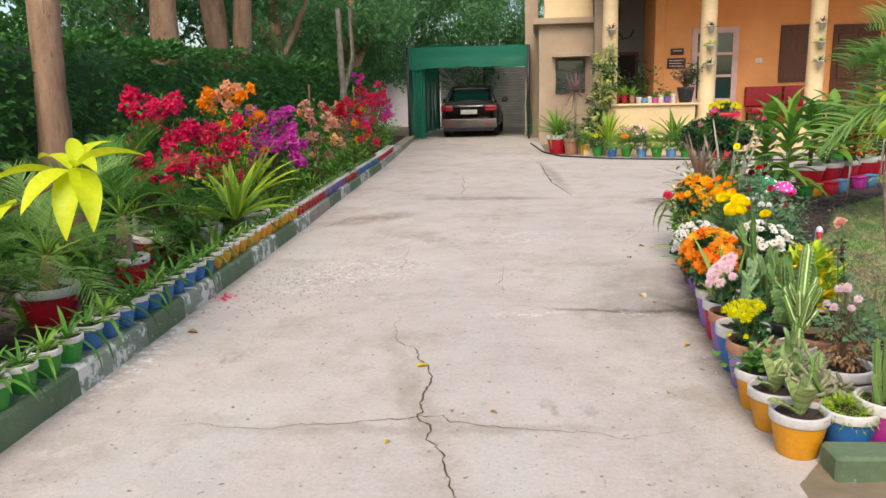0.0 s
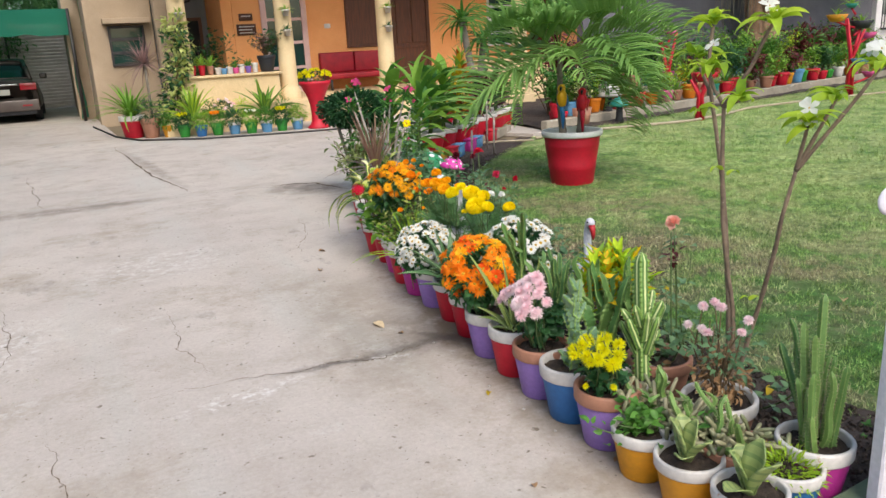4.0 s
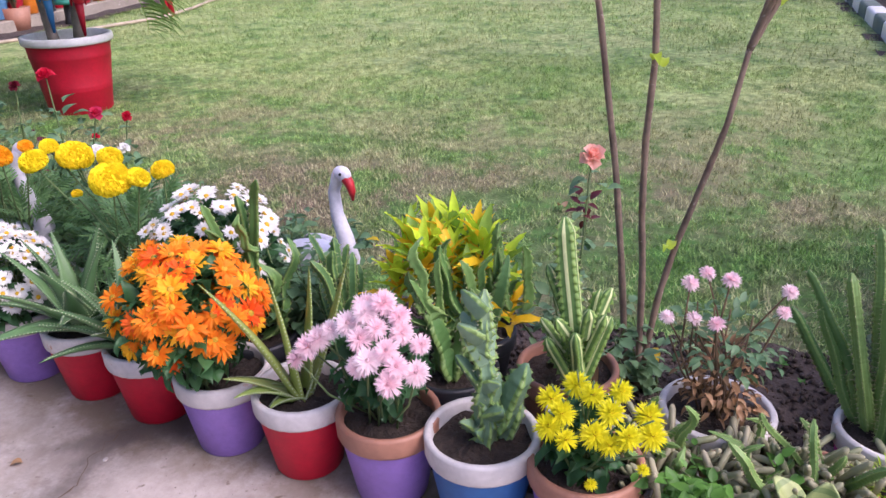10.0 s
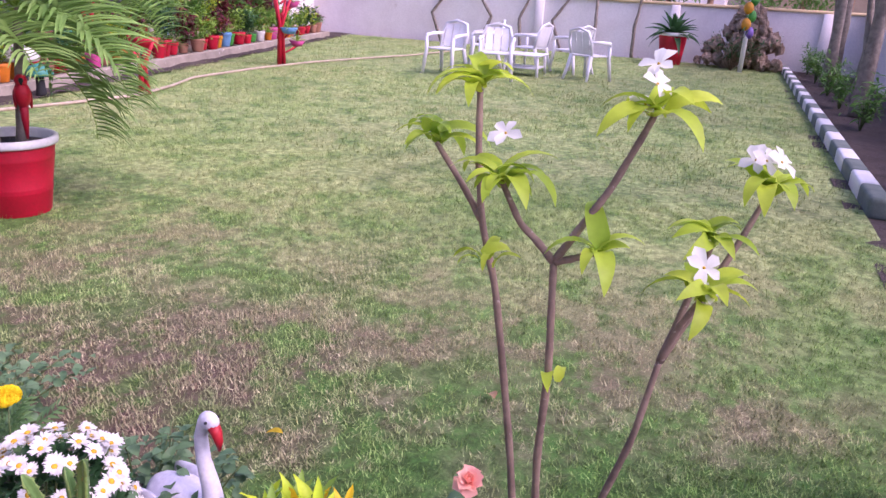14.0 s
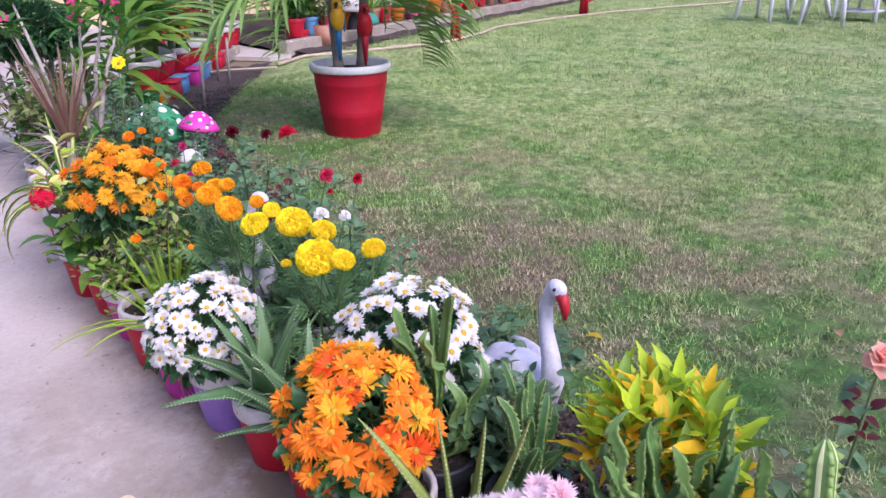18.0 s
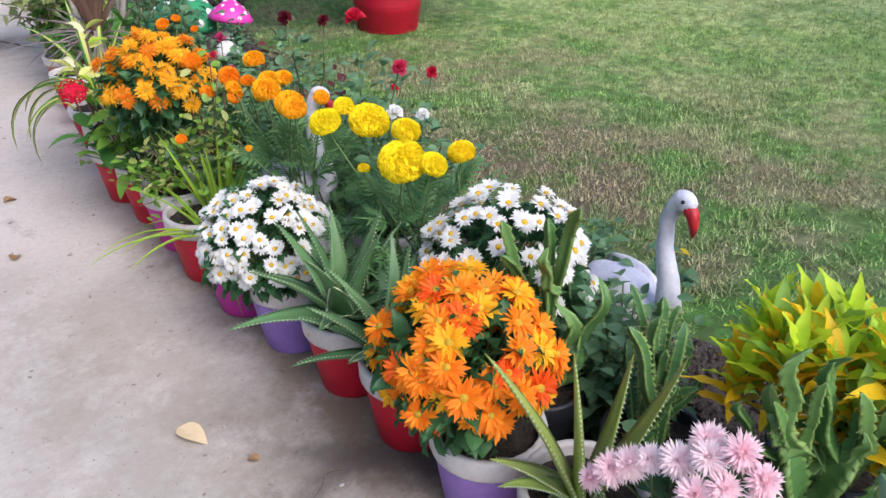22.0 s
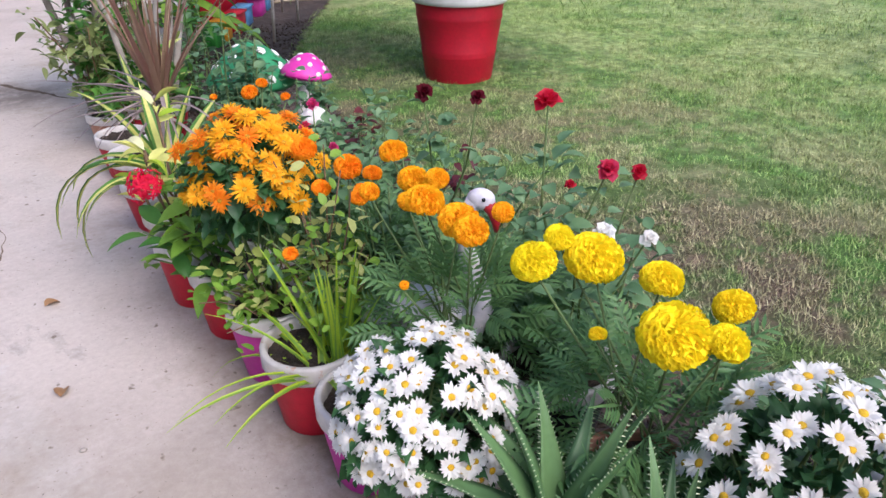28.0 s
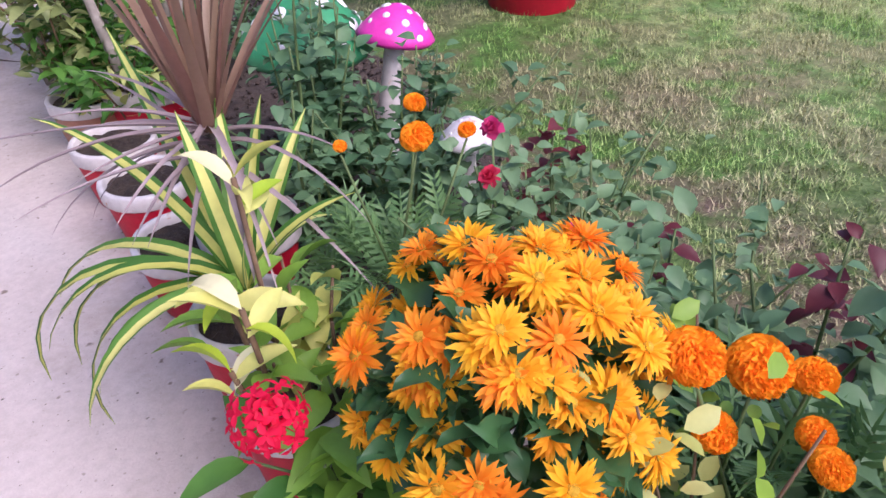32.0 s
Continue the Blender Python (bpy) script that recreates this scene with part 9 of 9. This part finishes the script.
for k, (x, y, c) in enumerate(((3.95, 9.8, "green"), (4.12, 9.96, "yellow"), (4.4, 10.2, "red"), (4.6, 10.4, "skyblue"), (4.95, 10.72, "magenta"), (5.16, 10.92, "skyblue"), (5.7, 11.45, "red"))):
    th = thing("basket_planter", "small %s plastic basket planter against the cement edge" % c, "planter", pose(x, y, 0.0, 0, 0, 43), "basket planters")
    part("basket", Buf().add(block(-0.1, -0.06, 0.0, 0.1, 0.06, 0.17, 0.012)).mesh("basket", PAINT[c]), th)
    part("lip", Buf().add(block(-0.112, -0.072, 0.15, 0.112, 0.072, 0.172, 0.006)).mesh("lip", PAINT[c]), th)
for x, y, h in ((4.38, 9.64, 0.42), (5.01, 10.19, 0.5), (5.15, 10.61, 0.85)):
    solid("garden_stick", "rough pale stick standing in the bed", "stake", tube([(x, y, -0.02), (x + 0.02, y, h)], 0.013, 7), BARK_PALE, smooth=True)
solid("bed_pipe", "thin yellow hose across the bed's corner", "hose", tube([(5.1, 11.0, 0.05), (5.5, 10.9, 0.06), (5.9, 10.6, 0.07)], 0.015, 6), HOSE, smooth=True)
dt = thing("dracaena_tree", "dracaena tree with bare grey trunks and drooping leaf heads", "dracaena", pose(6.0, 12.6, 0))
for k, p in enumerate(([(0, 0, -0.02), (0.05, 0, 0.9), (-0.1, 0, 1.75)], [(0.15, 0.05, -0.02), (0.2, 0.05, 0.8), (0.3, 0.05, 1.45)])):
    part("trunk", Buf().add(tube(np.array(p), [0.07, 0.06, 0.05], 10)).mesh("trunk", BARK_GREY), dt)
    lb = Buf()
    for i in range(46):
        lb.add(moved(leaf(0.55, 0.05, 7, "strap", 0.2, rg0.uniform(0.9, 2.2), rg0.uniform(0.2, 1.3)), pose(p[-1][0], p[-1][1], p[-1][2] + rg0.uniform(-0.08, 0.04), 0, 0, i * 137.5)))
    part("leaf_head", lb.mesh("leaf_head", LEAF), dt)
for x, y, c, R in ((6.75, 12.9, "red", 0.22), (6.2, 13.6, "red", 0.17), (6.6, 14.3, "pink", 0.16), (5.9, 14.0, "green", 0.16), (7.0, 13.5, "skyblue", 0.13), (7.4, 12.15, "red", 0.16)):
    zz = pot(x, y, c, "white" if R > 0.2 else c, R=R, H=R * 1.6, holds="a leafy shrub", group="pots by the path")
    bush(x, y, zz, [(rg0.normal(0, 0.18), rg0.normal(0, 0.18), rg0.uniform(0.3, 0.7)) for _ in range(10)], leaf_mid, [LEAF], "leafy shrub in a pot by the path", int(x * 100), "shrub", "shrub", 16, 0.006, None, 0.25)


# ---- back bed ----
def back_y(x):
    return 11.85 + 0.2293 * (x - 6.9)


rg0 = np.random.default_rng(500)
cols = ["red", "skyblue", "red", "orange", "orange", "red", "terracotta", "red", "green", "green", "pink", "terracotta", "red", "terracotta", "yellow", "red", "white", "terracotta", "teal", "red"]
shrub_protos = []
for k in range(6):
    x = 7.3 + k * 0.3
    mats = [[LEAF], [LEAF_LT, LEAF], [LEAF_DK], [LEAF_LIME, LEAF], [LEAF_WINE, LEAF], [LEAF_LT]][k]
    shrub_protos.append(bush(x, back_y(x) + 0.1, 0.4, [(rg0.normal(0, 0.14), rg0.normal(0, 0.14), rg0.uniform(0.12, 0.55)) for _ in range(16)], [leaf_mid, leaf(0.07, 0.04, 3, "lance", 0.2, 0.5)][k % 2], mats, "potted leafy plant in the back bed", 501 + k, "pot_plant", "plant", 20, 0.005, None, 0.22, 0.4 if len(mats) > 1 else None))
    pot(x, back_y(x) + 0.1, cols[k], cols[k], R=0.13, H=0.24, z=0.17, group="pots of the back bed")
ros_protos = [rosette(9.1 + k * 0.3, back_y(9.1 + k * 0.3) + 0.1, 0.39, 22, 0.45, 0.035, "spiky potted plant in the back bed", "pot_plant", "plant", [LEAF_LT, LEAF][k], 508 + k, (10, 85), (0.3, 1.0), "taper", 3, False, 0.25, True, 5) for k in range(2)]
for k in range(2):
    pot(9.1 + k * 0.3, back_y(9.1 + k * 0.3) + 0.1, cols[6 + k], cols[6 + k], R=0.13, H=0.24, z=0.17, group="pots of the back bed")
x, k = 9.8, 0
while x < 22.3:
    c = cols[(k * 7 + 3) % len(cols)]
    R = rg0.uniform(0.11, 0.18)
    yy = back_y(x) + rg0.uniform(0.05, 0.2)
    zz = pot(x, yy, c, c, R=round(R, 2), H=round(R * 1.7, 2), z=0.16, group="pots of the back bed")
    copy_thing((shrub_protos + ros_protos)[int(rg0.integers(8))], pose(x, yy, zz, 0, 0, rg0.uniform(0, 360)) @ Matrix.Scale(rg0.uniform(0.7, 1.3), 4))
    x += rg0.uniform(0.3, 0.5)
    k += 1
solid("plant_shelf", "low cement shelf behind the back bed", "shelf", prism([(8.0, back_y(8) + 0.75), (20.0, back_y(20) + 0.75), (20.0, back_y(20) + 1.05), (8.0, back_y(8) + 1.05)], 0.0, 0.42, 0.01), KERB_RAW)
x = 8.1
while x < 19.8:
    c = cols[int(rg0.integers(len(cols)))]
    yy = back_y(x) + 0.9
    zz = pot(x, yy, c, c, R=0.14, H=0.24, z=0.42, group="pots of the back shelf")
    copy_thing((shrub_protos + ros_protos)[int(rg0.integers(8))], pose(x, yy, zz, 0, 0, rg0.uniform(0, 360)) @ Matrix.Scale(rg0.uniform(0.9, 1.6), 4))
    x += rg0.uniform(0.42, 0.7)
for k in range(16):
    x = 8.5 + k * 0.85 + rg0.normal(0, 0.15)
    bush(x, back_y(x) + rg0.uniform(1.4, 1.9), 0.0, [(rg0.normal(0, 0.35), rg0.normal(0, 0.3), rg0.uniform(0.7, 1.5)) for _ in range(13)], [leaf_mid, leaf(0.13, 0.06, 4, "lance", 0.2, 0.6)][k % 2], [[LEAF], [LEAF_LT, LEAF], [LEAF_DK]][k % 3], "tall leafy shrub at the back of the bed", 520 + k, "shrub", "shrub", 26, 0.012, TWIG, 0.4, 0.5 if k % 3 == 1 else None)
solid("cream_shrub_pot", "white flowering shrub's clay pot", "pot", lathe([(0, 0), (0.13, 0), (0.18, 0.3), (0.16, 0.3), (0.15, 0.26), (0, 0.26)], 20), PAINT["terracotta"], smooth=True).matrix_basis = pose(7.75, 12.0, 0.0)
bush(7.75, 12.0, 0.26, [(rg0.normal(0, 0.2), rg0.normal(0, 0.2), rg0.uniform(0.3, 0.8)) for _ in range(18)], leaf(0.06, 0.035, 3, "lance", 0.2, 0.5), [LEAF_DK, LEAF_CREAM], "cream-speckled shrub by the lawn", 540, "variegated_shrub", "shrub", 30, 0.006, TWIG, 0.3, 0.35)


def trunk_stand(x, y, H, label, seed, hung):
    """A dark red branch stand carrying bowls."""
    rg = np.random.default_rng(seed)
    th = thing("branch_stand", label, "plant stand", pose(x, y, 0))
    for k in range(4):
        a = k * 1.57
        part("branch", Buf().add(tube([(0.06 * math.cos(a), 0.06 * math.sin(a), -0.02), (0.03 * math.cos(a), 0.03 * math.sin(a), H * 0.5), (0.22 * math.cos(a), 0.22 * math.sin(a), H * rg.uniform(0.75, 1.0))], [0.04, 0.035, 0.02], 8)).mesh("branch", PAINT["red"]), th)
    for dx, dy, z, c, R in hung:
        part("arm", Buf().add(tube([(0, 0, z - 0.12), (dx * 0.6, dy * 0.6, z - 0.05), (dx, dy, z + 0.012)], 0.02, 7)).mesh("arm", PAINT["red"]), th)
        b = thing("hanging_pot", "%s bowl of plants on the branch stand" % c, "pot", pose(x + dx, y + dy, z), "stand bowls")
        part("bowl", Buf().add(lathe([(0, 0), (R * 0.6, 0.01), (R, R * 0.7), (R * 0.95, R * 0.72), (R * 0.8, R * 0.6), (0, R * 0.55)], 18)).mesh("bowl", PAINT[c]), b)
        rosette(x + dx, y + dy, z + R * 0.55, 16, 0.3, 0.03, "tufted plant in a bowl", "bowl_plant", "plant", LEAF_LT, int(seed * 10 + z * 10), (20, 85), (0.5, 1.4), "strap", 3, False, 0.25, True, 5)


trunk_stand(14.1, 11.75, 1.6, "dark red branch stand with coloured hanging bowls", 7, ((-0.4, 0.1, 1.45, "yellow", 0.2), (0.2, 0.0, 1.3, "black", 0.22), (0.55, 0.1, 1.1, "pink", 0.18), (0.05, -0.15, 0.62, "skyblue", 0.18), (0.6, 0.0, 0.35, "pink", 0.16), (0.0, 0.1, 1.7, "teal", 0.12)))
trunk_stand(9.45, 11.05, 0.8, "short dark red branch stand with a red bowl", 8, ((0.1, 0, 0.62, "red", 0.2),))
trunk_stand(10.8, 13.3, 1.5, "red branch stand with painted bird ornaments", 9, ((0.1, 0.05, 1.35, "pink", 0.14), (-0.3, 0.0, 1.25, "white", 0.12)))
for k, (x, y, s, mt) in enumerate(((8.35, 11.75, 1.0, PAINT["teal"]), (8.5, 12.25, 1.5, PAINT["white"]))):
    ln = thing("garden_lantern", "painted toadstool lantern ornament", "garden ornament", pose(x, y, 0) @ Matrix.Scale(s, 4))
    part("post", Buf().add(lathe([(0, 0), (0.08, 0), (0.06, 0.1), (0.05, 0.3)], 14)).mesh("post", RUBBER), ln)
    part("cap", Buf().add(lathe([(0.05, 0.28), (0.16, 0.28), (0.17, 0.31), (0.12, 0.4), (0, 0.45)], 18)).mesh("cap", mt), ln)
pts = [(6.2, 11.0), (6.82, 11.3), (8.0, 11.05), (9.11, 10.9), (10.2, 11.2), (11.19, 11.6), (13, 11.7), (14.93, 11.6), (17, 11.2), (18.57, 10.83), (21, 10.6)]
tt = np.linspace(0, len(pts) - 1, 60)
solid("garden_hose", "pale garden hose lying across the lawn edge", "hose", tube(np.stack([np.interp(tt, range(len(pts)), [p[0] for p in pts]), np.interp(tt, range(len(pts)), [p[1] for p in pts]), 0 * tt + 0.03], 1), 0.022, 7), HOSE, smooth=True)
# old tree with hanging roots
clb = [(rg0.normal(0, 1.8), rg0.normal(-0.3, 0.9), 3.1 + rg0.uniform(0, 1.6), rg0.uniform(0.6, 1.0)) for _ in range(16)] + [(rg0.uniform(1.5, 6.5), rg0.normal(-0.2, 0.6), 3.2 + rg0.uniform(0, 1.6), rg0.uniform(0.7, 1.1)) for _ in range(12)]
bt = tree(16.6, 16.2, [(0, 0, 0, 0.45), (0.05, 0, 1.2, 0.38), (0, 0, 2.6, 0.34), (0, 0, 4.0, 0.2)], [[(0.3 * math.cos(k), 0.3 * math.sin(k), 0, 0.1), (0.32 * math.cos(k), 0.32 * math.sin(k), 1.5, 0.07), (0.5 * math.cos(k), 0.5 * math.sin(k), 3.0, 0.05)] for k in range(7)], clb, "old fig tree with a cluster of hanging reddish roots", 550, BARK, LEAF_DK, 500)
for k in range(26):
    x, y = 14.6 + rg0.uniform(0, 1.6), 15.9 + rg0.uniform(-0.3, 0.4)
    part("aerial_root", Buf().add(tube([(x - 16.6, y - 16.2, 3.4), (x - 16.6 + rg0.normal(0, 0.04), y - 16.2, 2.3), (x - 16.6, y - 16.2, rg0.uniform(1.2, 2.2))], [0.015, 0.012, 0.004], 5)).mesh("aerial_root", BARK_GREY), bt)
fn = thing("iron_grille", "dark iron grille set in the corner wall", "grille", pose(0, 0, 0))
for k in range(14):
    part("bar", Buf().add(tube([(22.45 + k * 0.13, 16.9, 1.2), (22.45 + k * 0.13, 16.9, 2.4)], 0.015, 6)).mesh("bar", STEEL), fn)
part("frame", Buf().add(block(22.38, 16.87, 2.38, 24.3, 16.93, 2.44, 0.01)).add(block(22.38, 16.87, 1.16, 24.3, 16.93, 1.22, 0.01)).mesh("frame", STEEL), fn)
wall_box("corner_pillar", "pale pillar at the end of the dark wall", (22.1, 16.85, -0.06, 22.35, 17.3, 2.6), WHITE_WALL)


# ---- plastic chairs and table ----
def chair(x, y, yaw):
    th = thing("plastic_chair", "white moulded plastic garden chair with arms on the lawn", "chair", pose(x, y, 0, 0, 0, yaw) @ Matrix.Scale(1.18, 4), "chairs round the table")
    seat = block(-0.24, -0.23, 0.41, 0.24, 0.24, 0.44, 0.014, 2)
    part("seat", Buf().add(seat).mesh("seat", PLASTIC), th)
    for k in range(3):
        xx = -0.133 + k * 0.133
        v = np.array([(xx + u * 0.062 * (1 - 0.12 * t), 0.225 + 0.1 * t + 0.02 * (1 - (2 * (xx + u * 0.062) / 0.4) ** 2) + w, 0.45 + 0.37 * t) for w in (0, 0.012) for t in np.linspace(0, 1, 6) for u in (-1, 0, 1)])
        g = grid_faces(6, 3)
        part("back_panel", Buf().add((v, [g, g[:, ::-1] + 18])).mesh("back_panel", PLASTIC), th)
    b = Buf().add(tube([(-0.23, 0.22, 0.42), (-0.25, 0.28, 0.65), (-0.2, 0.335, 0.83), (0, 0.35, 0.88), (0.2, 0.335, 0.83), (0.25, 0.28, 0.65), (0.23, 0.22, 0.42)], 0.026, 8))
    part("backrest", b.mesh("backrest", PLASTIC), th)
    for sx in (-1, 1):
        part("armrest", Buf().add(tube([(sx * 0.25, 0.28, 0.66), (sx * 0.28, 0.05, 0.66), (sx * 0.28, -0.18, 0.64), (sx * 0.26, -0.22, 0.6)], [0.026, 0.03, 0.03, 0.026], 8)).mesh("armrest", PLASTIC), th)
        part("leg", Buf().add(tube([(sx * 0.26, -0.22, 0.62), (sx * 0.25, -0.22, 0.4), (sx * 0.29, -0.27, 0.0)], [0.026, 0.035, 0.028], 8)).mesh("leg", PLASTIC), th)
        part("leg", Buf().add(tube([(sx * 0.22, 0.22, 0.44), (sx * 0.24, 0.28, 0.2), (sx * 0.27, 0.34, 0.0)], [0.035, 0.032, 0.026], 8)).mesh("leg", PLASTIC), th)
    return th


for x, y, a in ((15.5, 8.8, -100), (17.4, 8.6, -160), (15.5, 7.75, -270 + 195), (17.8, 7.65, 165), (18.0, 6.75, 150), (16.9, 6.15, 60)):
    chair(x, y, a)
tb = thing("plastic_table", "low white plastic table among the chairs", "table", pose(16.7, 7.45, 0))
part("tabletop", Buf().add(block(-0.4, -0.4, 0.42, 0.4, 0.4, 0.45, 0.014, 2)).mesh("tabletop", PLASTIC), tb)
part("shelf", Buf().add(block(-0.34, -0.34, 0.16, 0.34, 0.34, 0.19, 0.01)).mesh("shelf", PLASTIC), tb)
for sx in (-0.33, 0.33):
    for sy in (-0.33, 0.33):
        part("leg", Buf().add(tube([(sx, sy, 0.42), (sx * 1.1, sy * 1.1, 0)], 0.03, 8)).mesh("leg", PLASTIC), tb)

# ---- far end ----
zz = big_pot(23.2, 5.0, 0.4, 0.85, "red", "tall dark red pot with a cycad by the far wall")
rosette(23.2, 5.0, zz, 34, 0.95, 0.16, "cycad with stiff dark fronds in a tall red pot", "cycad", "palm", LEAF_DK, 560, (5, 85), (0.4, 1.2), "lance", 3, False, 0.3, True, 6)
rk = thing("rockery", "heap of rough brown stones with climbing plants", "rockery", pose(23.6, 3.1, 0))
st_m = []
for k in range(4):
    s = ball(9, 6)
    v = s[0] * (1 + 0.25 * np.random.default_rng(k).normal(0, 1, (len(s[0]), 1)))
    st_m.append(Buf().add((v, s[1])).mesh("stone", ROCK, False))
for k in range(120):
    t = k / 120
    a = rg0.uniform(0, 6.28)
    rr = (1 - t) * 1.15 * math.sqrt(rg0.uniform(0, 1)) + 0.1
    part("stone", st_m[k % 4], rk, "", pose(math.cos(a) * rr * 0.7, math.sin(a) * rr * 1.1, 1.55 * t + 0.05, rg0.uniform(0, 360), rg0.uniform(0, 360), 0) @ Matrix.Diagonal((rg0.uniform(0.14, 0.24), rg0.uniform(0.1, 0.2), rg0.uniform(0.1, 0.16), 1)))
bush(22.7, 3.4, 0, [(rg0.normal(0, 0.3), rg0.normal(0, 0.5), rg0.uniform(0.4, 1.1)) for _ in range(16)], leaf_mid, [LEAF_DK], "dark creeper over the rockery", 561, "creeper", "shrub", 22, 0.01, TWIG, 0.3)
tot = thing("totem", "white pole hung with green, yellow and purple ornaments", "garden ornament", pose(22.3, 3.15, 0))
part("pole", Buf().add(tube([(0, 0, 0), (0, 0, 2.3)], 0.06, 8)).mesh("pole", WHITE), tot)
for k, c in enumerate(("purple", "yellow", "green", "yellow", "green", "yellow", "pink")):
    part("ornament", Buf().add((ball(12, 8)[0] * np.array([0.12, 0.12, 0.16]) + np.array([0.03 * (-1) ** k, -0.05 * (-1) ** k, 1.0 + 0.2 * k]), ball(12, 8)[1])).mesh("ornament", PAINT[c]), tot)
for k, (x, y, h) in enumerate(((12.6, 1.1, 3.0), (15.2, 1.3, 3.2), (17.4, 1.0, 3.0), (20.2, 1.3, 3.2), (22.6, 0.9, 3.0), (8.0, 0.9, 3.2))):
    cl = [(rg0.normal(0, 0.8), rg0.normal(0, 0.5), h + rg0.uniform(0.2, 1.3), rg0.uniform(0.5, 0.8)) for _ in range(9)]
    tree(x, y, [(0, 0, 0, 0.14), (0.05, 0, 1.2, 0.11), (-0.05, 0.05, h, 0.09)], [[(0, 0, 0.8, 0.07), (0.35, 0.1, 2.0, 0.05), (0.5, 0.1, h, 0.04)]], cl, "dark-trunked tree along the side bed", 570 + k, BARK_GREY, LEAF_DK, 350)
    bush(x + 0.9, 1.45, 0, [(rg0.normal(0, 0.25), rg0.normal(0, 0.2), rg0.uniform(0.3, 0.8)) for _ in range(11)], leaf_mid, [LEAF], "leafy shrub in the side bed", 580 + k, "shrub", "shrub", 18, 0.008, None, 0.3)
for k in range(11):
    y = 0.5 + k * 1.25
    cl = [(rg0.uniform(-0.3, 0.9), rg0.normal(0, 0.5), rg0.uniform(1.75, 3.4), rg0.uniform(0.4, 0.65)) for _ in range(9)]
    tree(25.6, y, [(0, 0, 0, 0.1), (0, 0, 2.5, 0.07)], [], cl, "clipped street tree beyond the boundary wall", 590 + k, BARK, LEAF, 300)
for k, y in enumerate((6.2, 7.4, 8.3, 9.6, 11.0, 12.2)):
    part_t = tree(24.25, y, [(0, 0, 0, 0.05), (0.02, rg0.normal(0, 0.2), 0.9, 0.045), (0.1, rg0.normal(0, 0.3), 1.7, 0.035), (0.5, rg0.normal(0, 0.3), 2.4, 0.03)], [], [], "thin bare tree stem against the boundary wall", 605 + k, BARK_GREY, LEAF)
for k in range(5):
    x = 26 + 0.2 * k
    wall_box("far_building", "pale building far beyond the garden", (34 + 2 * (k % 2), -8 + 6 * k, -0.06, 40, -3.5 + 6 * k, 3.2 + 0.9 * (k % 3)), [CREAM_WALL, BEIGE_WALL, WHITE_WALL][k % 3])
wall_box("neighbour_house", "cream neighbouring house behind the dark wall", (12.0, 24.0, -0.06, 30.0, 24.4, 6.0), BEIGE_WALL)
